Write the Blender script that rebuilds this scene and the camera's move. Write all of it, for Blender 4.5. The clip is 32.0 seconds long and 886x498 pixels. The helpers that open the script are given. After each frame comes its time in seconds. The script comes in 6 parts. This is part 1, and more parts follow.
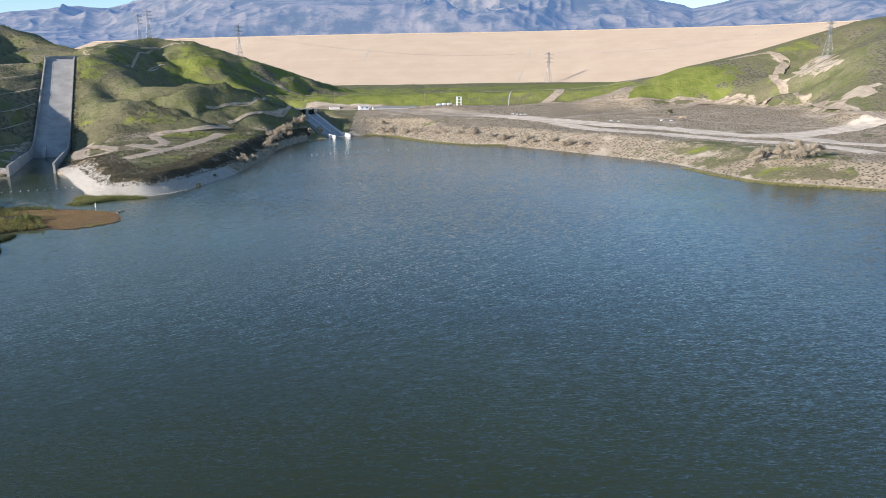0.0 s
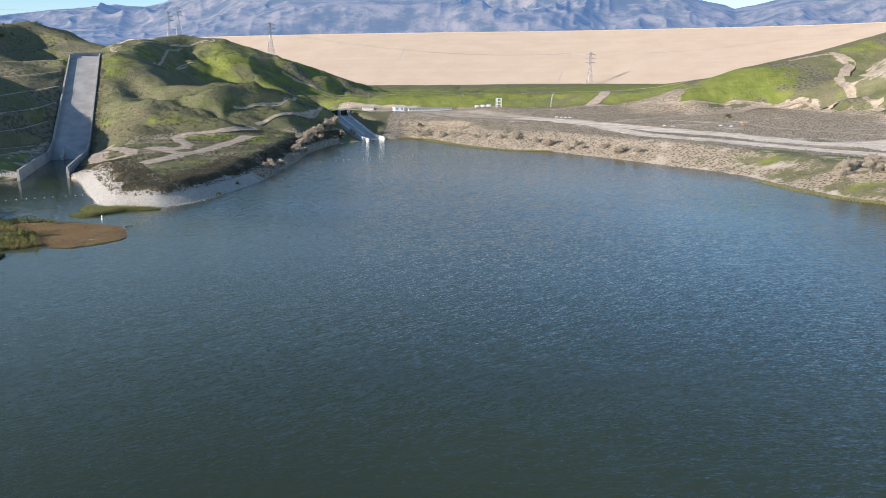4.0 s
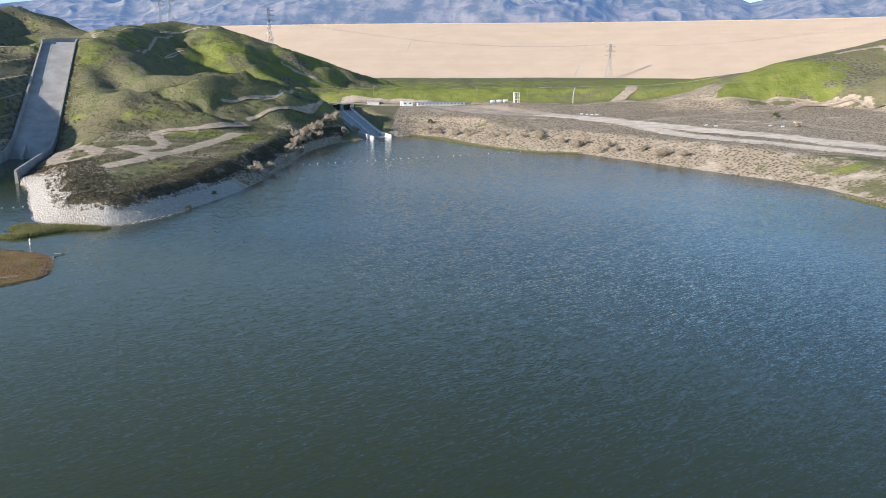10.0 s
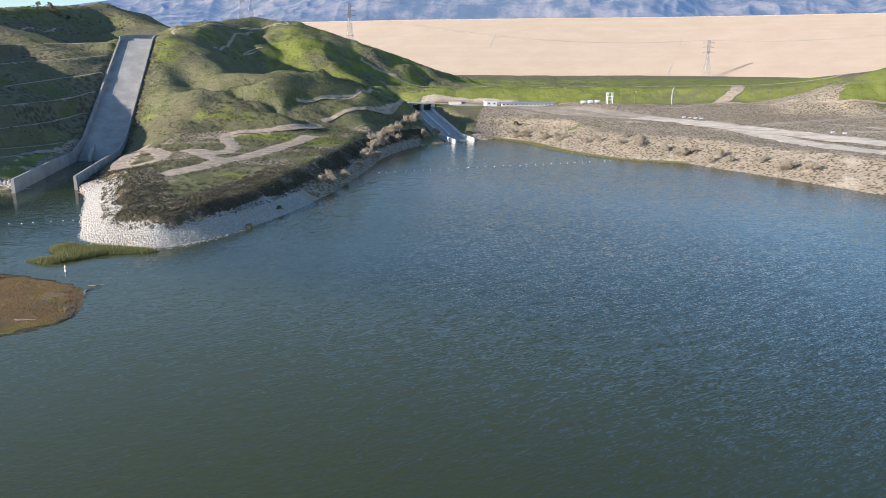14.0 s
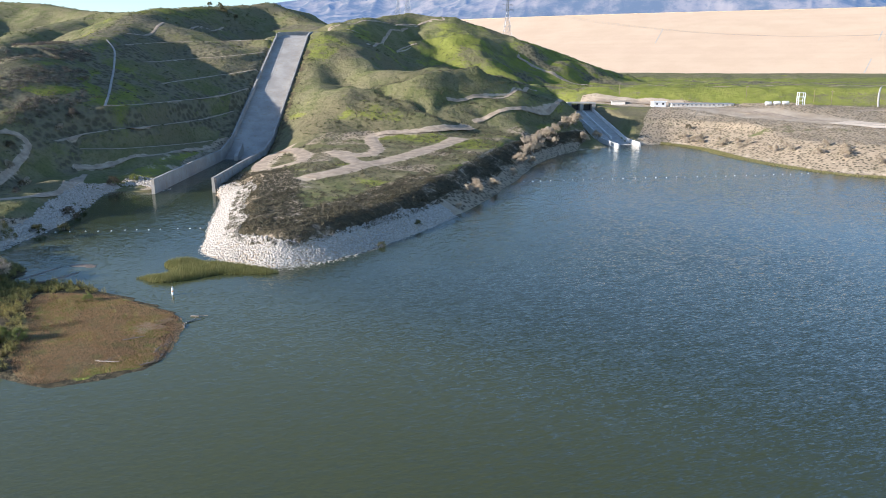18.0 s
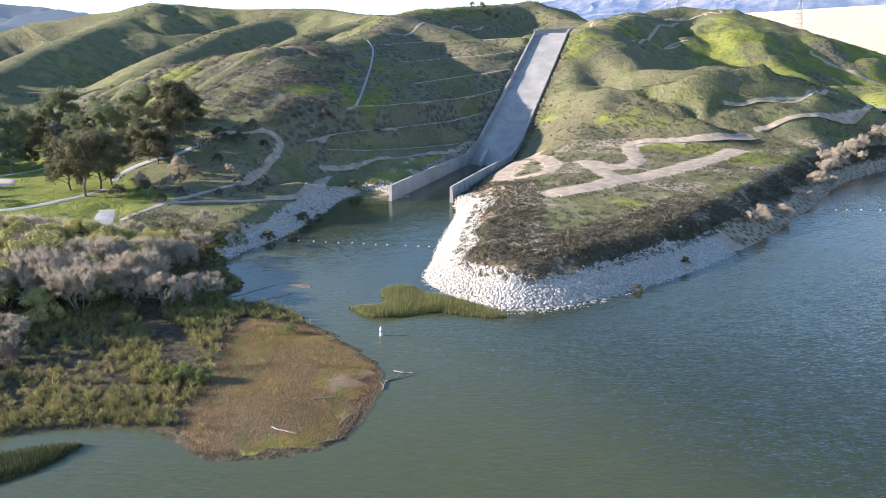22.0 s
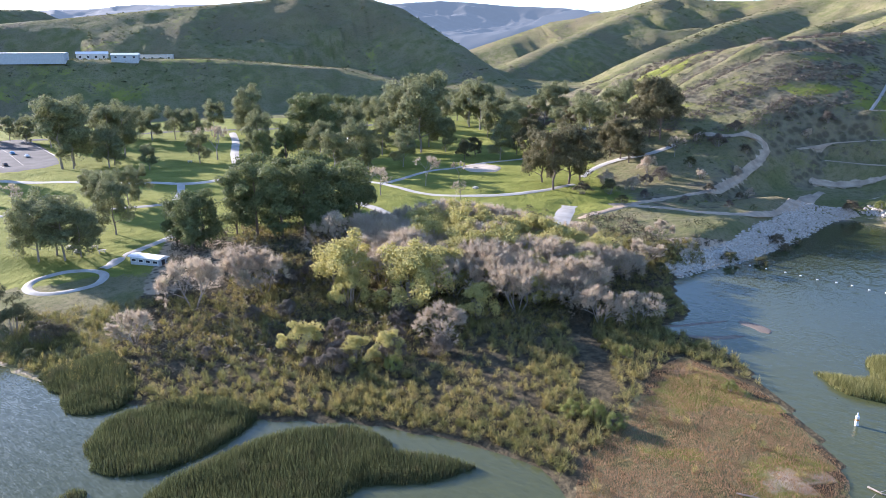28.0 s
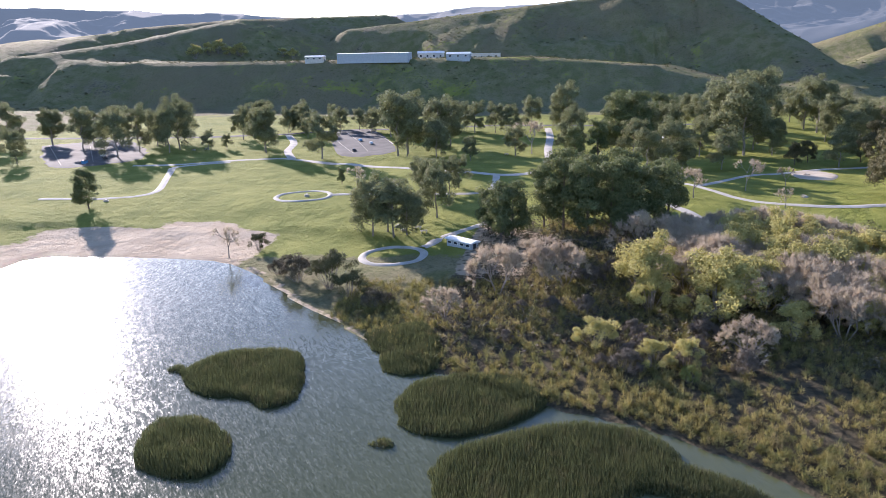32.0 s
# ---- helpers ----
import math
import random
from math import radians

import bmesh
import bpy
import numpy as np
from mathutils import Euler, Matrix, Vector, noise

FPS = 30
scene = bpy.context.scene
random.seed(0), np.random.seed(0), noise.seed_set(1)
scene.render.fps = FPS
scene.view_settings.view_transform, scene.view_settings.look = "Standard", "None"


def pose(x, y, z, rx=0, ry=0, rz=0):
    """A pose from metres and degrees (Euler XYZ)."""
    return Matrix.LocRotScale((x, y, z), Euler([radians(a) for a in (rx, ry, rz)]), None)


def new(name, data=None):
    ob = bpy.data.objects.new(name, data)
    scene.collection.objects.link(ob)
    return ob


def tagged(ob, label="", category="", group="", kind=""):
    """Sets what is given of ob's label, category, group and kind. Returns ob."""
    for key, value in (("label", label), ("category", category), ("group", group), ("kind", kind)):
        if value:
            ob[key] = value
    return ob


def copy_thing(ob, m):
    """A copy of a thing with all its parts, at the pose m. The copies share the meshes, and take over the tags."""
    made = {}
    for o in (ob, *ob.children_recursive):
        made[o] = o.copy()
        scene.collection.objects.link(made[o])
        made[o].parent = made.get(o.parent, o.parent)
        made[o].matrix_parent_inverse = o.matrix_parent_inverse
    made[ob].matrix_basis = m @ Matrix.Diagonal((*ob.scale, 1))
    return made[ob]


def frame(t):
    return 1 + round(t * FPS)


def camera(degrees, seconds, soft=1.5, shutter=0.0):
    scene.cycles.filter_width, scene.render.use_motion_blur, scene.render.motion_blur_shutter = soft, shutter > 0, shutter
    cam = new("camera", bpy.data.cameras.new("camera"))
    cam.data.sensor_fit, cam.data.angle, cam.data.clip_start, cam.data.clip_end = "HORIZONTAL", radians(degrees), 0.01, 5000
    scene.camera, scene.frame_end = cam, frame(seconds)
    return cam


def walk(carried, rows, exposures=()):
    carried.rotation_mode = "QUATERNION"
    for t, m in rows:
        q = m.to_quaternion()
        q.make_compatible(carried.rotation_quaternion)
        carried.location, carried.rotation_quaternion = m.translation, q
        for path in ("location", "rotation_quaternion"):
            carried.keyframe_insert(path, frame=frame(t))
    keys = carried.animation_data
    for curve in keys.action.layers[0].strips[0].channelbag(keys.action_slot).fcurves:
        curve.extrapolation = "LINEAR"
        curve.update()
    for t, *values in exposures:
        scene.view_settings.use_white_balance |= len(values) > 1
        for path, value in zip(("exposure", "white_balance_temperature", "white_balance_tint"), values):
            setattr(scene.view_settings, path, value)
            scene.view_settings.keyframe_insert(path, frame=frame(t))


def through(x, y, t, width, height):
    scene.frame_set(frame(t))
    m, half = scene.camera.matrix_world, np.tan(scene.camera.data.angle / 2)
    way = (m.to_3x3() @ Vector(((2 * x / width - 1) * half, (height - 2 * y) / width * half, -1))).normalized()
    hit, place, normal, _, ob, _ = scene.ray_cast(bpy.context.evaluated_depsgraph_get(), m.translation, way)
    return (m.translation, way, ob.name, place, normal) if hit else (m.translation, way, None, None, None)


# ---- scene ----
cam = camera(62.5, 32.0, soft=0.8)
PATH = [  # seconds, x, y, z, pitch, roll, yaw
    (0, 0.01, 0.01, 60.14, -13.45, -0.44, 0.00),
    (0.5, -0.86, 5.48, 60.12, -13.45, -0.33, 0.13),
    (1, -1.80, 10.86, 60.29, -13.44, -0.24, 0.44),
    (1.5, -2.71, 16.29, 60.29, -13.42, -0.15, 0.84),
    (2, -3.61, 21.74, 60.31, -13.42, -0.09, 1.45),
    (2.5, -4.52, 27.16, 60.27, -13.41, -0.10, 1.60),
    (3, -5.43, 32.60, 60.23, -13.40, -0.08, 2.03),
    (3.5, -6.33, 38.10, 60.19, -13.40, -0.12, 2.34),
    (5.5, -9.64, 60.84, 58.64, -13.67, 0.02, 2.55),
    (6, -10.53, 66.48, 58.58, -13.82, 0.11, 2.57),
    (6.5, -11.08, 72.58, 58.31, -13.89, 0.25, 2.60),
    (7, -11.80, 78.45, 58.01, -13.92, 0.33, 2.60),
    (7.5, -12.47, 84.46, 57.90, -13.91, 0.31, 2.66),
    (8, -13.16, 90.40, 57.76, -13.87, 0.40, 2.67),
    (8.5, -13.99, 96.32, 57.72, -13.87, 0.33, 2.73),
    (9, -15.03, 101.98, 57.67, -13.86, 0.28, 2.74),
    (9.5, -15.70, 108.24, 57.83, -13.87, 0.30, 2.78),
    (10, -16.62, 114.06, 57.67, -13.88, 0.40, 2.79),
    (10.5, -17.57, 120.07, 57.95, -13.90, 0.30, 2.86),
    (11, -18.62, 125.74, 57.98, -13.91, 0.39, 3.03),
    (11.5, -19.79, 131.50, 58.42, -13.97, 0.38, 3.62),
    (12, -21.12, 137.01, 58.80, -14.02, 0.47, 4.60),
    (12.5, -22.26, 142.66, 58.88, -14.09, 0.58, 5.92),
    (13, -23.57, 148.10, 58.96, -14.11, 0.53, 7.08),
    (13.5, -24.88, 153.50, 59.14, -14.16, 0.52, 7.80),
    (15.5, -30.27, 174.74, 59.37, -14.32, 0.51, 12.85),
    (16, -31.91, 180.00, 59.21, -14.30, 0.46, 13.97),
    (16.5, -33.41, 185.35, 59.08, -14.35, 0.45, 15.61),
    (17, -34.95, 190.82, 59.08, -14.40, 0.44, 17.74),
    (17.5, -36.76, 196.14, 58.51, -14.42, 0.40, 19.55),
    (18, -38.47, 201.39, 58.01, -14.46, 0.35, 20.65),
    (18.5, -40.67, 206.84, 57.89, -14.52, 0.29, 21.18),
    (19, -42.83, 212.12, 57.70, -14.50, 0.29, 23.46),
    (19.5, -45.42, 217.30, 57.88, -14.57, 0.22, 28.31),
    (20, -48.00, 222.16, 57.78, -14.56, 0.16, 31.50),
    (20.5, -50.81, 226.88, 57.77, -14.59, 0.09, 34.16),
    (21, -53.82, 231.15, 57.68, -14.55, -0.02, 37.11),
    (21.5, -57.00, 235.05, 57.48, -14.55, 0.02, 38.66),
    (22, -60.06, 239.00, 57.26, -14.53, -0.05, 40.20),
    (22.5, -63.25, 242.65, 57.51, -14.61, -0.08, 42.57),
    (23, -66.18, 246.07, 57.45, -14.60, -0.06, 45.17),
    (23.5, -69.18, 248.77, 58.04, -14.74, -0.02, 47.82),
    (24, -72.27, 251.36, 58.54, -14.83, 0.03, 51.41),
    (24.5, -74.48, 253.24, 58.68, -14.83, -0.05, 55.91),
    (25, -76.58, 254.51, 58.46, -14.83, -0.07, 59.44),
    (25.5, -77.07, 254.98, 58.27, -14.84, -0.12, 62.40),
    (27.5, -77.48, 255.04, 57.42, -14.77, -0.36, 73.89),
    (28, -77.35, 254.81, 57.30, -14.75, -0.42, 76.92),
    (28.5, -77.18, 254.92, 57.68, -14.85, -0.46, 80.25),
    (29, -76.98, 254.77, 57.50, -14.78, -0.66, 83.45),
    (29.5, -77.07, 254.64, 57.76, -14.83, -0.72, 86.68),
    (30, -76.79, 254.52, 57.32, -14.73, -0.85, 89.83),
    (30.5, -76.95, 254.61, 57.45, -14.74, -0.91, 93.03),
    (31, -76.68, 254.51, 57.20, -14.68, -1.01, 95.58),
    (31.5, -76.75, 254.61, 57.41, -14.71, -1.01, 98.48),
    (32, -76.70, 254.37, 57.11, -14.65, -1.04, 101.04),
]
walk(cam, [(t, pose(x, y, z, 90 + p, 0, w) @ pose(0, 0, 0, 0, 0, r)) for t, x, y, z, p, r, w in PATH], exposures=[(0, 0.71, 5880, 12), (13, 0.77, 5880, 12), (17, 0.93, 5900, 13), (20, 1.26, 6000, 14), (23, 1.6, 5900, 18), (25, 1.82, 5800, 19), (28, 1.7, 5850, 22), (30, 1.46, 6000, 24), (31, 1.24, 6020, 25), (32, 1.36, 6050, 25)])

# ---- light ----
SUN_YAW, SUN_UP = radians(130), radians(17)
sun_way = Vector((-math.sin(SUN_YAW) * math.cos(SUN_UP), math.cos(SUN_YAW) * math.cos(SUN_UP), math.sin(SUN_UP)))
sun = new("sun", bpy.data.lights.new("sun", "SUN"))
sun.data.energy, sun.data.angle, sun.data.color = 5.0, radians(0.53), (1.0, 0.91, 0.79)
sun.matrix_world = Matrix.LocRotScale((0, 0, 800), sun_way.to_track_quat("Z", "Y"), None)
world = bpy.data.worlds.new("world")
scene.world = world
world.use_nodes = True
wn = world.node_tree.nodes
sky = wn.new("ShaderNodeTexSky")
sky.sky_type, sky.sun_disc = "NISHITA", False
sky.sun_elevation, sky.sun_rotation = SUN_UP, -SUN_YAW
sky.air_density, sky.dust_density, sky.ozone_density = 1.0, 0.3, 3.0
wn["Background"].inputs["Strength"].default_value = 0.122
world.node_tree.links.new(sky.outputs[0], wn["Background"].inputs[0])

# ---- terrain: a plan in numbers ----
_rng = np.random.RandomState(7)
_perm = _rng.rand(256, 256)


def vnoise(x, y, s):
    x, y = np.asarray(x, float) / s, np.asarray(y, float) / s
    ix, iy = np.floor(x).astype(int), np.floor(y).astype(int)
    fx, fy = x - ix, y - iy
    fx, fy = fx * fx * (3 - 2 * fx), fy * fy * (3 - 2 * fy)
    g = lambda a, b: _perm[a % 256, b % 256]
    return (g(ix, iy) * (1 - fx) + g(ix + 1, iy) * fx) * (1 - fy) + (g(ix, iy + 1) * (1 - fx) + g(ix + 1, iy + 1) * fx) * fy


def fbm(x, y, s, n=4, gain=0.5):
    t, a, k = 0, 1.0, 0.0
    for i in range(n):
        t, k = t + a * (vnoise(x + 31.7 * i, y - 17.3 * i, s / 2 ** i) - 0.5), k + a
        a *= gain
    return t / k * 2


def smooth(a, b, x):
    t = np.clip((x - a) / (b - a), 0, 1)
    return t * t * (3 - 2 * t)


def near(pts, x, y, closed=False):
    """Distance to a line of points, and the third coordinate (if any) at the foot."""
    pts = [tuple(p) + (0,) * (3 - len(p)) for p in pts]
    best, val = np.full(np.shape(x), 1e9), np.zeros(np.shape(x))
    for (ax, ay, az), (bx, by, bz) in zip(pts, pts[1:] + pts[:1] if closed else pts[1:]):
        dx, dy = bx - ax, by - ay
        s = np.clip(((x - ax) * dx + (y - ay) * dy) / (dx * dx + dy * dy + 1e-9), 0, 1)
        d = np.hypot(x - ax - s * dx, y - ay - s * dy)
        val = np.where(d < best, az + s * (bz - az), val)
        best = np.minimum(best, d)
    return best, val


def inside(pts, x, y):
    c = np.zeros(np.shape(x), bool)
    for (ax, ay), (bx, by) in zip(pts, pts[1:] + pts[:1]):
        if ay != by:
            c ^= ((ay > y) != (by > y)) & (x < (bx - ax) * (y - ay) / (by - ay) + ax)
    return c


SHORE_NORTH = [(-110, 724), (-104, 745), (-84, 752), (-72, 772), (-45, 745), (-20, 697), (-2, 672), (25, 648), (48, 646), (77, 605),
               (100, 578), (122, 545), (157, 500), (166, 455), (180, 410), (205, 392), (231, 377), (300, 345), (390, 200), (420, -100)]
SHORE_SOUTH = [(300, -400), (0, -520), (-300, -450), (-400, -230), (-330, -60), (-262, 20), (-240, 62), (-246, 90), (-266, 89),
               (-269, 114), (-270, 147), (-260, 163), (-251, 172), (-231, 191), (-222, 203), (-212, 213), (-202, 226), (-194, 241), (-188, 253)]
SHORE_MARSH = [(-186, 263), (-178, 276), (-171, 285), (-161, 291), (-151, 288), (-141, 297), (-137, 306), (-146, 321), (-153, 331),
               (-163, 335), (-180, 338), (-200, 342), (-212, 333), (-216, 346), (-232, 350), (-247, 358), (-254, 383), (-263, 401)]
SHORE_POINT = [(-275, 421), (-293, 447), (-297, 462), (-272, 462), (-252, 470), (-235, 456), (-221, 434), (-206, 410), (-196, 396),
               (-186, 380), (-175, 375), (-155, 372), (-143, 387), (-134, 430), (-131, 470), (-131, 510), (-133, 560), (-137, 600),
               (-137, 646), (-128, 695)]
LAKE = SHORE_NORTH + SHORE_SOUTH + SHORE_MARSH + SHORE_POINT
for _ in range(2):  # round the corners
    LAKE = [(a[0] * u + b[0] * (1 - u), a[1] * u + b[1] * (1 - u)) for a, b in zip(LAKE, LAKE[1:] + LAKE[:1]) for u in (0.78, 0.22)]

# heights of the flats
FLATS = [(0, 715, 11), (100, 640, 12), (220, 520, 11), (300, 420, 11), (0, 800, 17), (150, 790, 19), (-80, 850, 21), (20, 880, 24),
         (135, 890, 25), (320, 800, 24), (500, 650, 24), (-170, 850, 23), (-60, 790, 14), (400, 300, 10), (500, 0, 15), (-266, 203, 4),
         (-341, 148, 6), (-449, 96, 7), (-536, 86, 9), (-804, -120, 11), (-428, 233, 8), (-359, 292, 8), (-335, 358, 9), (-659, 381, 11)]
FLATS_2 = [(-562, 204, 10), (-298, 128, 2), (-290, 330, 5.5), (-330, 430, 8), (-367, 470, 10), (-300, 500, 9), (-230, 300, 2.2),
           (-190, 300, 1.2), (-160, 310, 0.8), (-230, 250, 2), (-300, 250, 5), (-250, 220, 2.5), (-200, 500, 11), (-215, 560, 12),
           (-180, 620, 13), (-230, 610, 12.5), (-180, 420, 9), (-150, 600, 11), (-165, 720, 15), (-900, 520, 20), (-1200, 550, 28),
           (-700, -350, 14), (-270, 500, 8), (300, 950, 40)]
CONTROL = np.array(FLATS + FLATS_2)


def flats(x, y):
    w = 1 / (np.hypot(x[..., None] - CONTROL[:, 0], y[..., None] - CONTROL[:, 1]) ** 2.6 + 60)
    return (w * CONTROL[:, 2]).sum(-1) / w.sum(-1)


# ridge lines with their heights, the fall of their sides and the half width of the top
RIDGES = [
    ([(-300, 560, 17), (-335, 660, 50), (-360, 745, 79), (-388, 840, 92), (-405, 950, 104), (-385, 1010, 111), (-333, 1019, 105),
      (-275, 1036, 85), (-215, 1075, 64), (-160, 1120, 44)], 0.42, 8),
    ([(-350, 755, 76), (-285, 700, 52), (-209, 715, 46), (-185, 745, 40)], 0.45, 5),
    ([(-310, 640, 40), (-262, 640, 33), (-222, 640, 26)], 0.4, 6),
    ([(-270, 650, 42), (-240, 664, 45), (-206, 706, 49), (-188, 722, 43)], 0.75, 3),
    ([(-240, 720, 52), (-205, 752, 47), (-186, 790, 40)], 0.7, 4),
    ([(-333, 1000, 98), (-270, 900, 62), (-200, 850, 38)], 0.4, 8),
    ([(-425, 514, 62), (-437, 597, 72), (-520, 720, 91), (-616, 858, 110), (-660, 1016, 124), (-690, 1180, 137), (-760, 1400, 140)], 0.5, 6),
    ([(-425, 514, 62), (-475, 512, 59), (-527, 504, 52), (-582, 483, 37), (-640, 468, 16)], 0.42, 8),
    ([(-520, 720, 91), (-450, 705, 80), (-400, 690, 66)], 0.45, 10),
    ([(-690, 1180, 137), (-560, 1080, 108), (-450, 980, 84)], 0.3, 8),
    ([(-1381, 984, 157), (-1307, 1104, 150), (-1130, 1169, 147), (-960, 1130, 126), (-814, 1064, 122), (-760, 1010, 118)], 0.42, 10),
    ([(-1381, 984, 157), (-1261, 777, 96), (-1154, 642, 58), (-1100, 560, 28)], 0.4, 10),
    ([(-1200, 1140, 140), (-1050, 900, 100), (-930, 730, 62), (-860, 620, 26)], 0.42, 10),
    ([(-960, 1130, 124), (-850, 900, 92), (-740, 730, 60), (-660, 610, 26)], 0.42, 9),
    ([(-1381, 984, 157), (-1500, 800, 120), (-1480, 640, 70)], 0.4, 10),
    ([(-1129, -68, 100), (-1123, 158, 121), (-1127, 244, 130), (-1122, 356, 144), (-1064, 416, 122), (-951, 471, 70), (-839, 499, 26)], 0.5, 12),
    ([(-900, -420, 62), (-878, -200, 57), (-880, 70, 57), (-890, 200, 57), (-880, 330, 46), (-850, 420, 26)], 0.54, 44),
    ([(-1332, -85, 129), (-1112, -246, 116), (-940, -308, 84), (-860, -404, 66)], 0.35, 12),
    ([(-1500, -420, 140), (-1200, -520, 110), (-950, -560, 80)], 0.35, 12),
    ([(235, 890, 44), (303, 920, 66), (400, 960, 84), (554, 1000, 124), (800, 1150, 160)], 0.36, 14),
    ([(359, 640, 26), (430, 720, 62), (470, 790, 92), (554, 900, 120), (700, 950, 150)], 0.4, 10),
    ([(560, 560, 40), (640, 700, 90), (760, 900, 150)], 0.4, 12),
]
CREST = [(-950, 2080), (-600, 1930), (-250, 1830), (155, 1760), (400, 1690), (640, 1600), (770, 1500), (860, 1390), (930, 1250)]
DAM_TOP, DAM_FALL = 154.0, 1 / 3.3

# the spillway: its left wall's line, floor heights along it
SPILL = Vector((-270.5, 455.0))
SPILL_WAY = Vector((-383 + 270.5, 730 - 455)).normalized()
SPILL_SIDE = Vector((SPILL_WAY.y, -SPILL_WAY.x))
SPILL_WIDE = 24.0
SPILL_S = [0, 112, 125, 300, 312, 420]
SPILL_Z = [-1.5, -1.5, 2.2, 75.0, 77.6, 79.0]


def spill_st(x, y):
    return ((x - SPILL.x) * SPILL_WAY.x + (y - SPILL.y) * SPILL_WAY.y, (x - SPILL.x) * SPILL_SIDE.x + (y - SPILL.y) * SPILL_SIDE.y)


# the outlet channel beside the point
OUTLET = [(-172, 858), (-100, 728)]


# benches cut across the slope beside the spillway: points with their heights
BENCHES = [
    [(-418, 602, 67), (-436, 640, 69), (-432, 678, 71), (-416, 703, 72), (-398, 714, 73), (-384, 719, 73.5)],
    [(-395, 591, 56), (-398, 612, 56.5), (-409, 648, 58), (-393, 663, 59.5), (-381, 679, 61.5), (-375, 698, 63.5)],
    [(-372, 580, 43), (-374, 611, 45), (-374, 639, 47), (-365, 652, 49), (-362, 669, 51)],
    [(-342, 502, 34), (-342, 527, 33.5), (-348, 561, 33.5), (-349, 592, 34), (-347, 615, 36), (-350, 640, 38.5)],
    [(-341, 468, 19), (-340, 484, 21), (-333, 497, 22.5), (-330, 517, 22.5), (-340, 557, 21.5), (-342, 583, 21.8), (-342, 600, 23.5), (-341, 610, 25)],
    [(-336, 478, 14.5), (-323, 496, 13.5), (-324, 526, 11.8), (-329, 559, 10), (-329, 571, 10)],
]
# cuts and swells on the hills: line, height, half width
FOLDS = [
    ([(-252, 652), (-244, 650), (-232, 652), (-222, 649), (-218, 642), (-208, 646), (-202, 646)], -6.0, 3.8),
    ([(-233, 657), (-228, 665), (-220, 677), (-212, 693), (-204, 703)], 3.2, 5.0),
    ([(-214, 654), (-210, 663), (-196, 681), (-181, 704), (-172, 751)], -2.2, 3.6),
    ([(-352, 868), (-316, 888), (-282, 880), (-250, 870), (-219, 858), (-190, 880)], -12.0, 30.0),
    ([(-224, 663), (-207, 690), (-195, 707), (-180, 715)], 2.2, 13.0),
    ([(-322, 698), (-304, 690), (-280, 668), (-262, 650)], -4.0, 13.0),
    ([(-352, 742), (-338, 716), (-323, 687), (-304, 653)], 2.2, 9.0),
    ([(-300, 600), (-270, 612), (-240, 606)], -2.5, 8.0),
    ([(-302, 944), (-264, 985), (-231, 1009), (-183, 1043)], 4.0, 16.0),
]


def terraced(s, t, z):
    return smooth(-2, -9, t) * smooth(-1, 1, (t + 74 + 60 * smooth(50, 66, z)) / 7) * smooth(25, 50, s) * smooth(13, 17, z) * smooth(112, 98, z)


